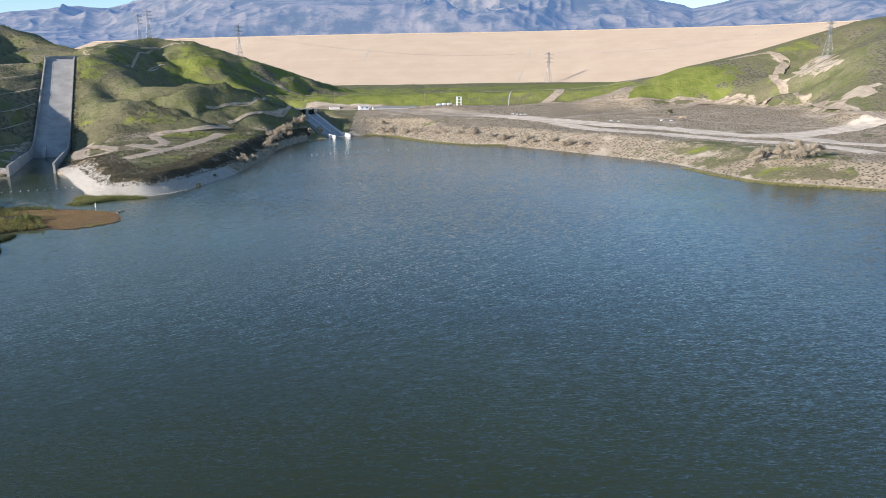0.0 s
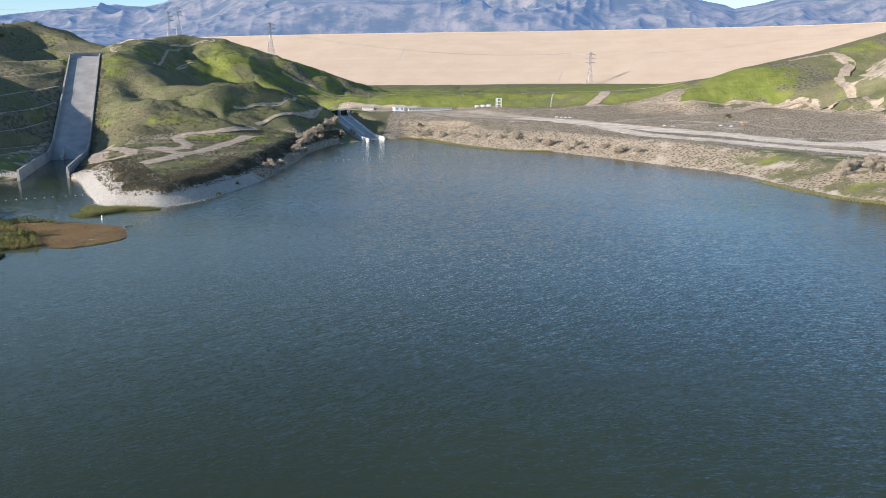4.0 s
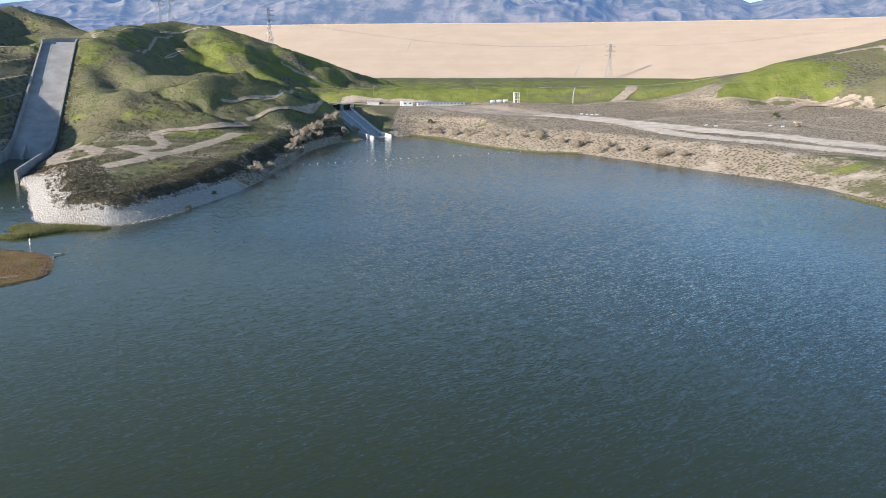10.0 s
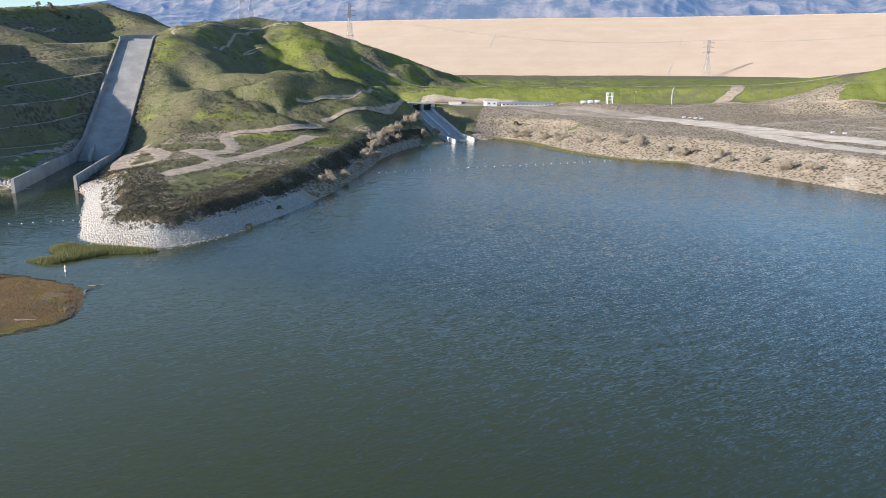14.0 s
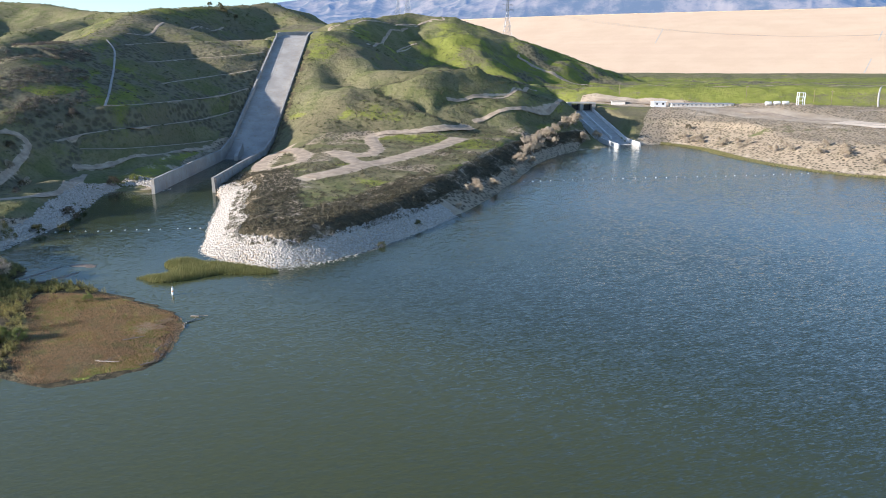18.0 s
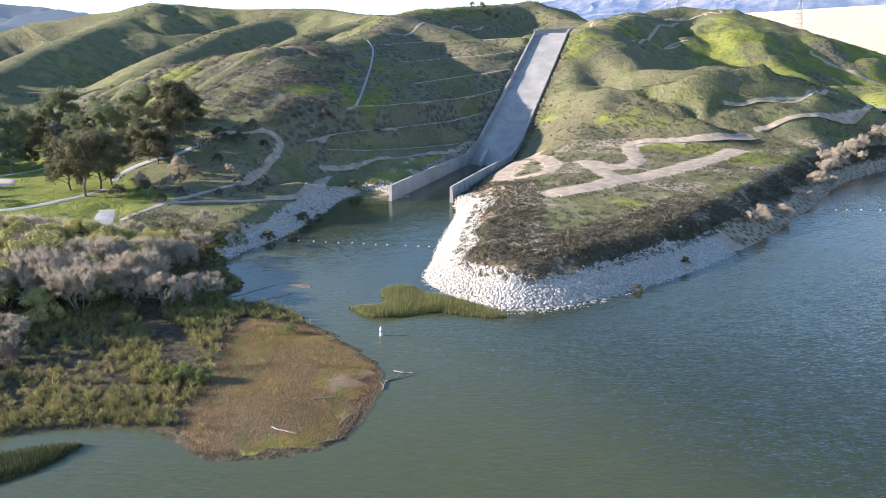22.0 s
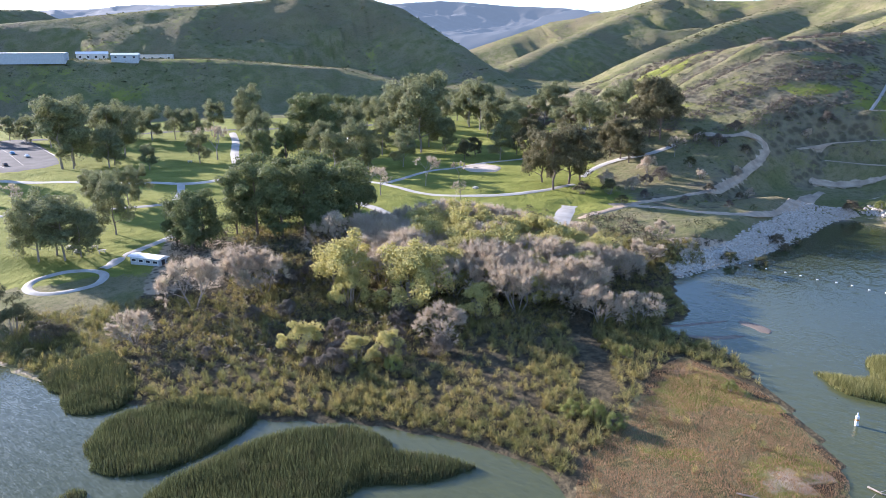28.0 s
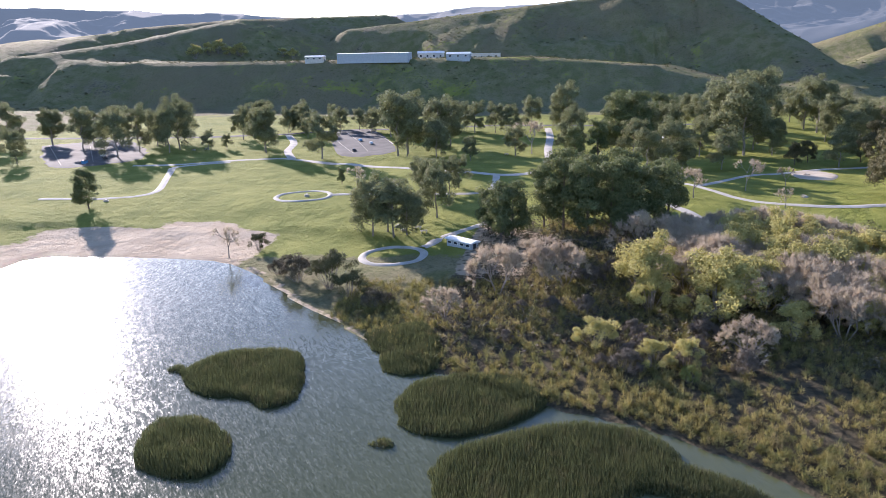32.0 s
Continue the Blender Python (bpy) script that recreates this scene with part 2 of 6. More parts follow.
def ground(x, y):
    x, y = np.asarray(x, float), np.asarray(y, float)
    d, _ = near(LAKE, x, y, True)
    wet = inside(LAKE, x, y)
    base = flats(x, y)
    far = smooth(700, 2200, np.hypot(x + 200, y - 400))
    base = base + far * (12 + 30 * (fbm(x, y, 420, 4) + 0.2))
    # the grassed bank below the dam
    step = smooth(-420, -300, x) * smooth(900, 948, y + 0.10 * np.abs(x - 90)) * smooth(420, 300, x)
    base = base + step * 16 + smooth(950, 1300, y) * smooth(-500, -300, x) * 7
    hills = np.full(x.shape, -99.0)
    rough = fbm(x, y, 110, 4) * 9 + fbm(x, y, 34, 3) * 3.0
    gully = (1 - np.minimum(1, np.abs(fbm(x + 40, y, 95, 3)) * 3.2)) * 7
    away = smooth(500, 900, np.hypot(x + 80, y - 260))
    s, t = spill_st(x, y)
    graded = smooth(2, -8, t) * smooth(-125, -95, t) * smooth(-20, 15, s) * smooth(345, 320, s)
    still = smooth(60, 115, np.hypot(x + 352, y - 440))
    rough = rough * (1 - 0.8 * graded) * (0.2 + 0.8 * still)
    gully = gully * (1 + 1.1 * away) * (1 - 0.9 * graded) * still
    for pts, fall, half in RIDGES:
        e, top = near(pts, x, y)
        e = np.sqrt(np.maximum(e - half, 0) ** 2 + 16) - 4
        h = top - fall * e + (rough - gully) * np.clip(e / 60, 0, 1.0)
        k = 5.0
        m = np.maximum(hills, h)
        hills = m + k * np.log(np.exp(np.clip((hills - m) / k, -30, 0)) + np.exp(np.clip((h - m) / k, -30, 0)))
    k = 2.5
    m = np.maximum(base, hills)
    z = m + k * np.log(np.exp(np.clip((base - m) / k, -30, 0)) + np.exp(np.clip((hills - m) / k, -30, 0)))
    # folds on the brushy slope behind the park
    e, _ = near([(-425, 514), (-475, 512), (-527, 504), (-582, 483)], x, y)
    fold = smooth(110, 60, e) * smooth(0, 18, e) * smooth(15, 24, z) * (y < 530) * smooth(-398, -412, x)
    z = z - fold * 5.0 * np.abs(np.sin((x + 7 * fbm(x, y, 40, 2)) * math.pi / 26))
    # small gullies and hummocks on the hills
    high = smooth(17, 30, z) * (1 - graded) * smooth(900, 600, np.hypot(x + 150, y - 600)) * smooth(120, 40, x)
    z = z - high * still * (1.8 * (1 - np.minimum(1, np.abs(fbm(x + 11, y + 5, 46, 3)) * 3.6)) - 1.6 * fbm(x, y, 17, 3))
    for pts, rise, half in FOLDS:
        e, _ = near(pts, x, y)
        z = z + rise * np.exp(-(e / half) ** 2) * (1 + 0.2 * fbm(x, y, 20, 2))
    # shores
    low = smooth(-322, -285, x) * smooth(364, 346, y) * (x < -135)
    bank = np.where((x > -140) & (y > 300), 0.34, np.where(x < -240, 0.14, 0.5))
    bank = np.where((x > -300) & (x < -130) & (y > 346), 0.55, bank)
    bank = bank * (1 - low) + 0.05 * low
    z = np.minimum(z, 0.1 + d * bank + np.maximum(d - 34, 0) * 0.9 * (1 - low) + 0.25 * fbm(x, y, 9, 2) * np.clip(d / 4, 0, 1))
    z = z + fbm(x, y, 14, 3) * 0.5 * np.clip((d - 6) / 20, 0, 1)
    z = np.where(wet, -np.minimum(0.12 * d + 0.15, 4.0), z)
    # the spillway's cut
    floor = np.interp(s, SPILL_S, SPILL_Z)
    rim = floor + np.interp(s, [0, 60, 118, 140, 300], [3.0, 5.5, 5.5, 2.8, 2.0])
    on = (s > -3) & (s < 430)
    side = np.maximum(np.maximum(-t, t - SPILL_WIDE), 0)
    blend = np.where(on, np.where(t < 0, smooth(34, 5, side), smooth(42, 4, side)), 0) * smooth(-3, 14, s) * smooth(430, 400, s)
    z = z * (1 - blend) + np.minimum(z, rim + 0.3 * side) * blend * 0.35 + (rim + 0.05 * side) * blend * 0.65
    # the level ground beside the spillway's end
    e, _ = near([(-300, 478), (-299, 502), (-306, 532), (-316, 560)], x, y)
    z = z + (np.minimum(z, 9.5) - z) * smooth(30, 13, e)
    for pts in BENCHES:
        e, q = near(pts, x, y)
        z = z + (q - z) * smooth(6.0, 1.6, e)
    z = np.where(on & (t > -2.4) & (t < SPILL_WIDE + 2.6), floor - 1.2, z)
    # the ramp's even fall to the marsh
    e, q = near([(-309, 353.5, 6.8), (-280, 337.5, 2.0)], x, y)
    z = np.where(e < 6, np.minimum(z, q), z)
    # the outlet's cut
    e, _ = near(OUTLET, x, y)
    q = np.interp(y, [728, 760, 858], [-2.0, 0.5, 16.0])
    z = np.where(e < 13, np.minimum(z, q), np.where(e < 24, np.minimum(z, q + (e - 13) * 0.9 + 2), z))
    return z


# roads and tracks: line, width, what it is
ROADS = [
    ([(-229, 539), (-207, 532), (-210, 556), (-230, 589), (-231, 600), (-207, 613), (-194, 632), (-191, 649)], 8.0, "pale dirt track winding over the point"),
    ([(-199, 467), (-192, 487), (-192, 502), (-186, 537), (-185, 583), (-184, 610)], 12.0, "wide pale dirt track along the point"),
    ([(-222, 535), (-206, 518), (-192, 504)], 9.0, "short dirt link between two tracks"),
    ([(-276, 562), (-256, 550), (-238, 528), (-229, 508), (-237, 497), (-250, 505), (-263, 528), (-274, 556)], 8.0, "dirt turning loop beside the spillway"),
    ([(-190, 659), (-181, 674), (-166, 699), (-152, 736), (-162, 800), (-176, 862), (-150, 890)], 3.5, "dirt road to the outlet works"),
    ([(-211, 665), (-198, 681), (-179, 708), (-176, 769)], 2.6, "faint dirt track across the hill's foot"),
    ([(-396, 861), (-401, 849), (-355, 817), (-367, 923), (-366, 957)], 2.6, "dirt road over the hill's shoulder"),
    ([(-393, 868), (-379, 937), (-355, 990), (-338, 993), (-348, 1013)], 2.4, "narrow dirt road under the pylons"),
    ([(-324, 776), (-346, 884), (-336, 912)], 2.6, "faint track over the hilltop"),
    ([(-150, 889), (-95, 890), (-25, 852), (30, 805), (64, 775)], 11.0, "dirt road past the outlet works"),
    ([(40, 796), (69, 771), (99, 730), (137, 694), (170, 656), (199, 621), (223, 588), (246, 572), (271, 570), (302, 582), (343, 605), (366, 616)], 27.0, "broad pale dirt road above the lake's bank"),
    ([(103, 716), (126, 665), (150, 617), (185, 578), (219, 548), (244, 513), (259, 482), (267, 445)], 19.0, "second dirt road along the bank's edge"),
    ([(262, 571), (272, 528), (282, 505), (298, 488)], 22.0, "wide dirt link between the bank roads"),
    ([(129, 740), (161, 762), (212, 802), (258, 811), (285, 836), (322, 835), (336, 822), (344, 783)], 9.0, "dirt road across the scrubby plain"),
    ([(60, 862), (81, 868), (115, 896), (140, 902), (165, 872), (192, 852), (235, 843), (269, 848), (323, 838)], 5.0, "dirt road at the foot of the grassed bank"),
    ([(190, 730), (225, 706), (252, 662), (293, 620), (324, 600)], 3.5, "thin pale track over the plain"),
    ([(366, 616), (357, 640), (357, 668), (368, 730), (374, 775), (368, 815), (376, 850), (398, 885), (414, 908), (414, 930), (404, 942), (380, 940), (355, 932)], 9.0, "pale road climbing the hillside"),
    ([(369, 677), (366, 719), (337, 692), (342, 642), (362, 621)], 4.0, "dirt loop below the hillside road"),
    ([(118, 896), (134, 914), (146, 930), (152, 955), (152, 985)], 11.0, "pale ramp road up the grassed bank"),
    ([(-250, 985), (-60, 975), (60, 985), (152, 985), (228, 955), (253, 962)], 6.0, "level dirt road on top of the bank"),
    ([(-296, 352), (-299, 362), (-304, 376), (-310, 393), (-315, 413), (-326, 429), (-334, 441), (-340, 451), (-343, 455), (-347, 454), (-350, 442), (-362, 431)], 3.2, "dirt road rising from the park to the spillway"),
    ([(-306, 368), (-295, 383), (-285, 393), (-280, 403), (-288, 422), (-314, 455), (-322, 466)], 3.2, "dirt track to the gravel pad by the cove"),
    ([(-330, 468), (-319, 489), (-313, 506), (-316, 530), (-323, 560)], 3.0, "level dirt road to the spillway's foot"),
    ([(-450, 637), (-467, 686), (-515, 762), (-563, 851), (-600, 950)], 2.4, "narrow dirt track along the ridge"),
]
ROADS += [([q[:2] for q in pts], 2.2, "dirt bench cut across the terraced slope") for pts in BENCHES]

# ---- end of plan ----

# ---- materials ----
class Mat:
    """A node material in short words."""

    def __init__(self, name, rough=0.9, metal=0.0):
        self.m = bpy.data.materials.new(name)
        self.m.use_nodes = True
        self.t = self.m.node_tree
        self.b = self.t.nodes["Principled BSDF"]
        self.b.inputs["Roughness"].default_value, self.b.inputs["Metallic"].default_value = rough, metal
        self.b.inputs["Specular IOR Level"].default_value = 0.25
        self.pos = self.t.nodes.new("ShaderNodeNewGeometry").outputs["Position"]

    def put(self, socket, value):
        if isinstance(value, bpy.types.NodeSocket):
            self.t.links.new(value, socket)
        else:
            socket.default_value = value

    def noise(self, scale, detail=4, rough=0.55, vec=None, stretch=None):
        n = self.t.nodes.new("ShaderNodeTexNoise")
        n.inputs["Scale"].default_value, n.inputs["Detail"].default_value, n.inputs["Roughness"].default_value = scale, detail, rough
        v = vec or self.pos
        if stretch:
            p = self.t.nodes.new("ShaderNodeMapping")
            p.inputs["Scale"].default_value, p.inputs["Rotation"].default_value = stretch[0], (0, 0, stretch[1])
            self.t.links.new(v, p.inputs[0])
            v = p.outputs[0]
        self.t.links.new(v, n.inputs["Vector"])
        return n.outputs["Fac"]

    def cells(self, scale, out="Distance", vec=None):
        n = self.t.nodes.new("ShaderNodeTexVoronoi")
        n.inputs["Scale"].default_value = scale
        self.t.links.new(vec or self.pos, n.inputs["Vector"])
        return n.outputs[out]

    def ramp(self, fac, lo, hi, a=0.0, b=1.0):
        n = self.t.nodes.new("ShaderNodeMapRange")
        n.interpolation_type = "SMOOTHSTEP"
        for k, v in (("Value", fac), ("From Min", lo), ("From Max", hi), ("To Min", a), ("To Max", b)):
            self.put(n.inputs[k], v)
        return n.outputs[0]

    def math(self, op, a, b=0.0):
        n = self.t.nodes.new("ShaderNodeMath")
        n.operation = op
        self.put(n.inputs[0], a), self.put(n.inputs[1], b)
        return n.outputs[0]

    def mix(self, fac, a, b):
        n = self.t.nodes.new("ShaderNodeMix")
        n.data_type = "RGBA"
        for k, v in ((0, fac), (6, a), (7, b)):
            self.put(n.inputs[k], (*v, 1) if isinstance(v, tuple) and len(v) == 3 else v)
        return n.outputs[2]

    def attr(self, name):
        n = self.t.nodes.new("ShaderNodeAttribute")
        n.attribute_name = name
        p = self.t.nodes.new("ShaderNodeSeparateColor")
        self.t.links.new(n.outputs["Color"], p.inputs[0])
        return p.outputs

    def random(self, kind="object"):
        if kind == "object":
            return self.t.nodes.new("ShaderNodeObjectInfo").outputs["Random"]
        return self.t.nodes.new("ShaderNodeNewGeometry").outputs["Random Per Island"]

    def bump(self, height, strength=0.5, dist=0.1):
        n = self.t.nodes.new("ShaderNodeBump")
        n.inputs["Strength"].default_value, n.inputs["Distance"].default_value = strength, dist
        self.t.links.new(height, n.inputs["Height"])
        self.t.links.new(n.outputs[0], self.b.inputs["Normal"])

    def colour(self, c):
        self.put(self.b.inputs["Base Color"], (*c, 1) if isinstance(c, tuple) and len(c) == 3 else c)
        return self

    def set(self, key, value):
        self.put(self.b.inputs[key], value)
        return self


def plain(name, c, rough=0.8, metal=0.0, vary=0.25, scale=0.6, bump=0.0):
    """A worn surface of one colour: grain and larger stains."""
    m = Mat(name, rough, metal)
    dark = tuple(v * (1 - vary) for v in c)
    light = tuple(min(1, v * (1 + vary * 0.6)) for v in c)
    col = m.mix(m.ramp(m.noise(scale, 5), 0.3, 0.7), dark, light)
    col = m.mix(m.ramp(m.noise(scale * 9, 3), 0.35, 0.75, 0.0, 0.35), col, dark)
    m.colour(col)
    if bump:
        m.bump(m.noise(scale * 12, 4), bump, 0.05)
    return m.m


def ground_material():
    m = Mat("ground_cover", 0.95)
    m.set("Specular IOR Level", 0.06)
    lawn, brush, dirt = m.attr("cover")[:3]
    big, mid, fine = m.noise(0.012, 5, 0.6), m.noise(0.07, 5, 0.6), m.noise(0.6, 4, 0.65)
    tiny = m.noise(2.2, 3, 0.6)
    dots = m.cells(0.5)
    hill = m.mix(m.ramp(mid, 0.35, 0.65), (0.150, 0.155, 0.062), (0.230, 0.205, 0.110))
    hill = m.mix(m.ramp(big, 0.42, 0.66), hill, (0.195, 0.165, 0.095))
    hill = m.mix(m.ramp(fine, 0.45, 0.7, 0.0, 0.55), hill, (0.075, 0.085, 0.036))
    hill = m.mix(m.ramp(tiny, 0.5, 0.72, 0.0, 0.4), hill, (0.060, 0.062, 0.030))
    green = m.mix(m.ramp(mid, 0.3, 0.7), (0.150, 0.172, 0.034), (0.240, 0.246, 0.060))
    green = m.mix(m.ramp(fine, 0.45, 0.85, 0.0, 0.35), green, (0.105, 0.130, 0.034))
    green = m.mix(m.ramp(tiny, 0.5, 0.75, 0.0, 0.3), green, (0.180, 0.175, 0.075))
    heath = m.mix(m.ramp(m.cells(0.30), 0.25, 0.7), (0.098, 0.090, 0.055), (0.205, 0.182, 0.110))
    heath = m.mix(m.ramp(fine, 0.4, 0.7, 0.0, 0.6), heath, (0.130, 0.112, 0.085))
    scrub = m.mix(m.ramp(dots, 0.20, 0.58), (0.120, 0.098, 0.066), (0.400, 0.315, 0.215))
    scrub = m.mix(m.ramp(mid, 0.45, 0.75, 0.0, 0.45), scrub, (0.165, 0.150, 0.080))
    bare = m.mix(m.ramp(mid, 0.3, 0.7), (0.40, 0.315, 0.222), (0.52, 0.425, 0.310))
    bare = m.mix(m.ramp(fine, 0.5, 0.8, 0.0, 0.5), bare, (0.25, 0.19, 0.13))
    edge = m.math("MULTIPLY", m.math("SUBTRACT", mid, 0.5), 0.9)
    pick = lambda f: m.ramp(m.math("ADD", f, m.math("ADD", edge, m.math("MULTIPLY", m.math("SUBTRACT", fine, 0.5), 0.5))), 0.42, 0.58)
    col = m.mix(pick(lawn), hill, green)
    col = m.mix(pick(m.attr("terrace")[0]), col, heath)
    col = m.mix(pick(brush), col, scrub)
    col = m.mix(pick(dirt), col, bare)
    # dark soil of the marsh and verge; also darkens the point's shaded slope
    soil = m.mix(m.ramp(fine, 0.35, 0.7), (0.055, 0.047, 0.030), (0.130, 0.105, 0.062))
    col = m.mix(pick(m.attr("terrace")[1]), col, soil)
    m.colour(col)
    m.bump(m.math("ADD", m.noise(0.9, 5, 0.7), m.math("MULTIPLY", m.noise(0.2, 3), 2.0)), 0.9, 0.7)
    return m.m


def water_material():
    m = Mat("lake_water", 0.12)
    near_c = m.mix(m.ramp(m.noise(0.006, 3), 0.35, 0.7), (0.029, 0.036, 0.013), (0.036, 0.045, 0.016))
    near_c = m.mix(m.attr("murk")[0], near_c, (0.092, 0.099, 0.042))
    m.colour(near_c)
    m.set("IOR", 1.33).set("Specular IOR Level", 0.5)
    calm = m.math("MULTIPLY", m.ramp(m.noise(0.012, 3, stretch=((0.35, 1.0, 1.0), 0.1)), 0.3, 0.65, 0.75, 1.0), m.ramp(m.attr("murk")[1], 0.1, 0.9, 1.0, 0.55))
    fields = []
    for bend in (-0.06, -0.66):
        total = None
        for scale, stretch, amount in ((0.45, (0.36, 1.6), 0.12), (1.1, (0.42, 1.55), 0.30), (2.6, (0.5, 1.5), 0.50)):
            n = m.t.nodes.new("ShaderNodeTexNoise")
            n.inputs["Scale"].default_value, n.inputs["Detail"].default_value = scale, 2
            turned, sized = m.t.nodes.new("ShaderNodeMapping"), m.t.nodes.new("ShaderNodeMapping")
            turned.inputs["Rotation"].default_value, sized.inputs["Scale"].default_value = (0, 0, bend), (*stretch, 1)
            m.t.links.new(m.pos, turned.inputs[0]), m.t.links.new(turned.outputs[0], sized.inputs[0]), m.t.links.new(sized.outputs[0], n.inputs["Vector"])
            sub, mul = m.t.nodes.new("ShaderNodeVectorMath"), m.t.nodes.new("ShaderNodeVectorMath")
            sub.operation, mul.operation = "SUBTRACT", "MULTIPLY"
            m.t.links.new(n.outputs["Color"], sub.inputs[0]), m.t.links.new(sub.outputs[0], mul.inputs[0])
            sub.inputs[1].default_value, mul.inputs[1].default_value = (0.5, 0.5, 0.5), (amount * 0.7, amount, 0)
            if total is None:
                total = mul.outputs[0]
            else:
                add = m.t.nodes.new("ShaderNodeVectorMath")
                m.t.links.new(total, add.inputs[0]), m.t.links.new(mul.outputs[0], add.inputs[1])
                total = add.outputs[0]
        fields.append(total)
    both = m.t.nodes.new("ShaderNodeMix")
    both.data_type = "VECTOR"
    m.put(both.inputs[0], m.attr("murk")[2]), m.put(both.inputs[4], fields[0]), m.put(both.inputs[5], fields[1])
    total = both.outputs[1]
    sc = m.t.nodes.new("ShaderNodeVectorMath")
    sc.operation = "SCALE"
    m.t.links.new(total, sc.inputs[0]), m.t.links.new(calm, sc.inputs["Scale"])
    up = m.t.nodes.new("ShaderNodeVectorMath")
    m.t.links.new(sc.outputs[0], up.inputs[0])
    up.inputs[1].default_value = (0, 0, 1)
    nm = m.t.nodes.new("ShaderNodeVectorMath")
    nm.operation = "NORMALIZE"
    m.t.links.new(up.outputs[0], nm.inputs[0])
    m.t.links.new(nm.outputs[0], m.b.inputs["Normal"])
    return m.m


GROUND, WATER = ground_material(), water_material()


def concrete_material():
    m = Mat("weathered_concrete", 0.85)
    col = m.mix(m.ramp(m.noise(0.08, 5), 0.3, 0.7), (0.29, 0.268, 0.235), (0.40, 0.372, 0.328))
    col = m.mix(m.ramp(m.noise(1.2, 4, stretch=((3, 3, 0.25), 0)), 0.5, 0.8, 0.0, 0.45), col, (0.27, 0.24, 0.205))
    col = m.mix(m.ramp(m.noise(0.5, 5), 0.52, 0.72, 0.0, 0.5), col, (0.30, 0.225, 0.15))
    m.colour(col)
    m.bump(m.noise(4.0, 4), 0.2, 0.05)
    return m.m


CONCRETE = concrete_material()
DIRT_ROAD = plain("pale_dirt_road", (0.41, 0.32, 0.225), 0.95, vary=0.3, scale=0.25, bump=0.4)
PATH_CONCRETE = plain("park_path_concrete", (0.44, 0.41, 0.355), 0.9, vary=0.18, scale=0.3)


# ---- mesh helpers ----
def link(name, mesh, material, parent=None, label="", smooth_shade=False):
    ob = new(name, mesh)
    if material is not None and not mesh.materials:
        mesh.materials.append(material)
    if parent is not None:
        ob.parent = parent
    if label:
        ob["label"] = label
    if smooth_shade:
        mesh.polygons.foreach_set("use_smooth", [True] * len(mesh.polygons))
    return ob


def part(name, bm, material, parent=None, label="", smooth_shade=False):
    mesh = bpy.data.meshes.new(name)
    bm.normal_update()
    bm.to_mesh(mesh)
    bm.free()
    return link(name, mesh, material, parent, label, smooth_shade)


def from_arrays(name, verts, faces, material, parent=None, label="", smooth_shade=False):
    mesh = bpy.data.meshes.new(name)
    mesh.from_pydata([tuple(v) for v in verts], [], faces)
    mesh.update()
    return link(name, mesh, material, parent, label, smooth_shade)


def empty(name, at=(0, 0, 0), turn=0.0):
    ob = new(name)
    ob.matrix_world = Matrix.Translation(at) @ Matrix.Rotation(turn, 4, "Z")
    return ob


def box(bm, x0, y0, z0, x1, y1, z1, m=None):
    vs = [bm.verts.new(Vector((x, y, z)) if m is None else m @ Vector((x, y, z))) for z in (z0, z1) for x, y in ((x0, y0), (x1, y0), (x1, y1), (x0, y1))]
    for f in ((3, 2, 1, 0), (4, 5, 6, 7), (0, 1, 5, 4), (1, 2, 6, 5), (2, 3, 7, 6), (3, 0, 4, 7)):
        bm.faces.new([vs[i] for i in f])


def bar(bm, a, b, w, w2=None, sides=4):
    """A tapered bar from a to b."""
    a, b = Vector(a), Vector(b)
    q = (b - a).to_track_quat("Z", "Y").to_matrix()
    rings = []
    for p, r in ((a, w), (b, w if w2 is None else w2)):
        rings.append([bm.verts.new(p + q @ Vector((math.cos(k), math.sin(k), 0)) * r) for k in [2 * math.pi * (i + 0.5) / sides for i in range(sides)]])
    for i in range(sides):
        j = (i + 1) % sides
        bm.faces.new((rings[0][i], rings[0][j], rings[1][j], rings[1][i]))
    bm.faces.new(rings[0][::-1]), bm.faces.new(rings[1])


def grid_faces(nx, ny):
    i, j = np.meshgrid(np.arange(nx - 1), np.arange(ny - 1), indexing="ij")
    a = (i * ny + j).ravel()
    return np.stack([a, a + ny, a + ny + 1, a + 1], 1)


def sheet(name, x, y, z, material, smooth_shade=True):
    """A grid of points as one mesh."""
    nx, ny = x.shape
    mesh = bpy.data.meshes.new(name)
    co = np.stack([x, y, z], -1).reshape(-1, 3)
    f = grid_faces(nx, ny)
    mesh.vertices.add(len(co)), mesh.loops.add(f.size), mesh.polygons.add(len(f))
    mesh.vertices.foreach_set("co", co.ravel())
    mesh.loops.foreach_set("vertex_index", f.ravel())
    mesh.polygons.foreach_set("loop_start", np.arange(0, f.size, 4))
    mesh.polygons.foreach_set("use_smooth", np.full(len(f), smooth_shade))
    mesh.update(calc_edges=True)
    mesh.validate()
    return link(name, mesh, material)


def z_at(x, y):
    return float(ground(np.array([x], float), np.array([y], float))[0])


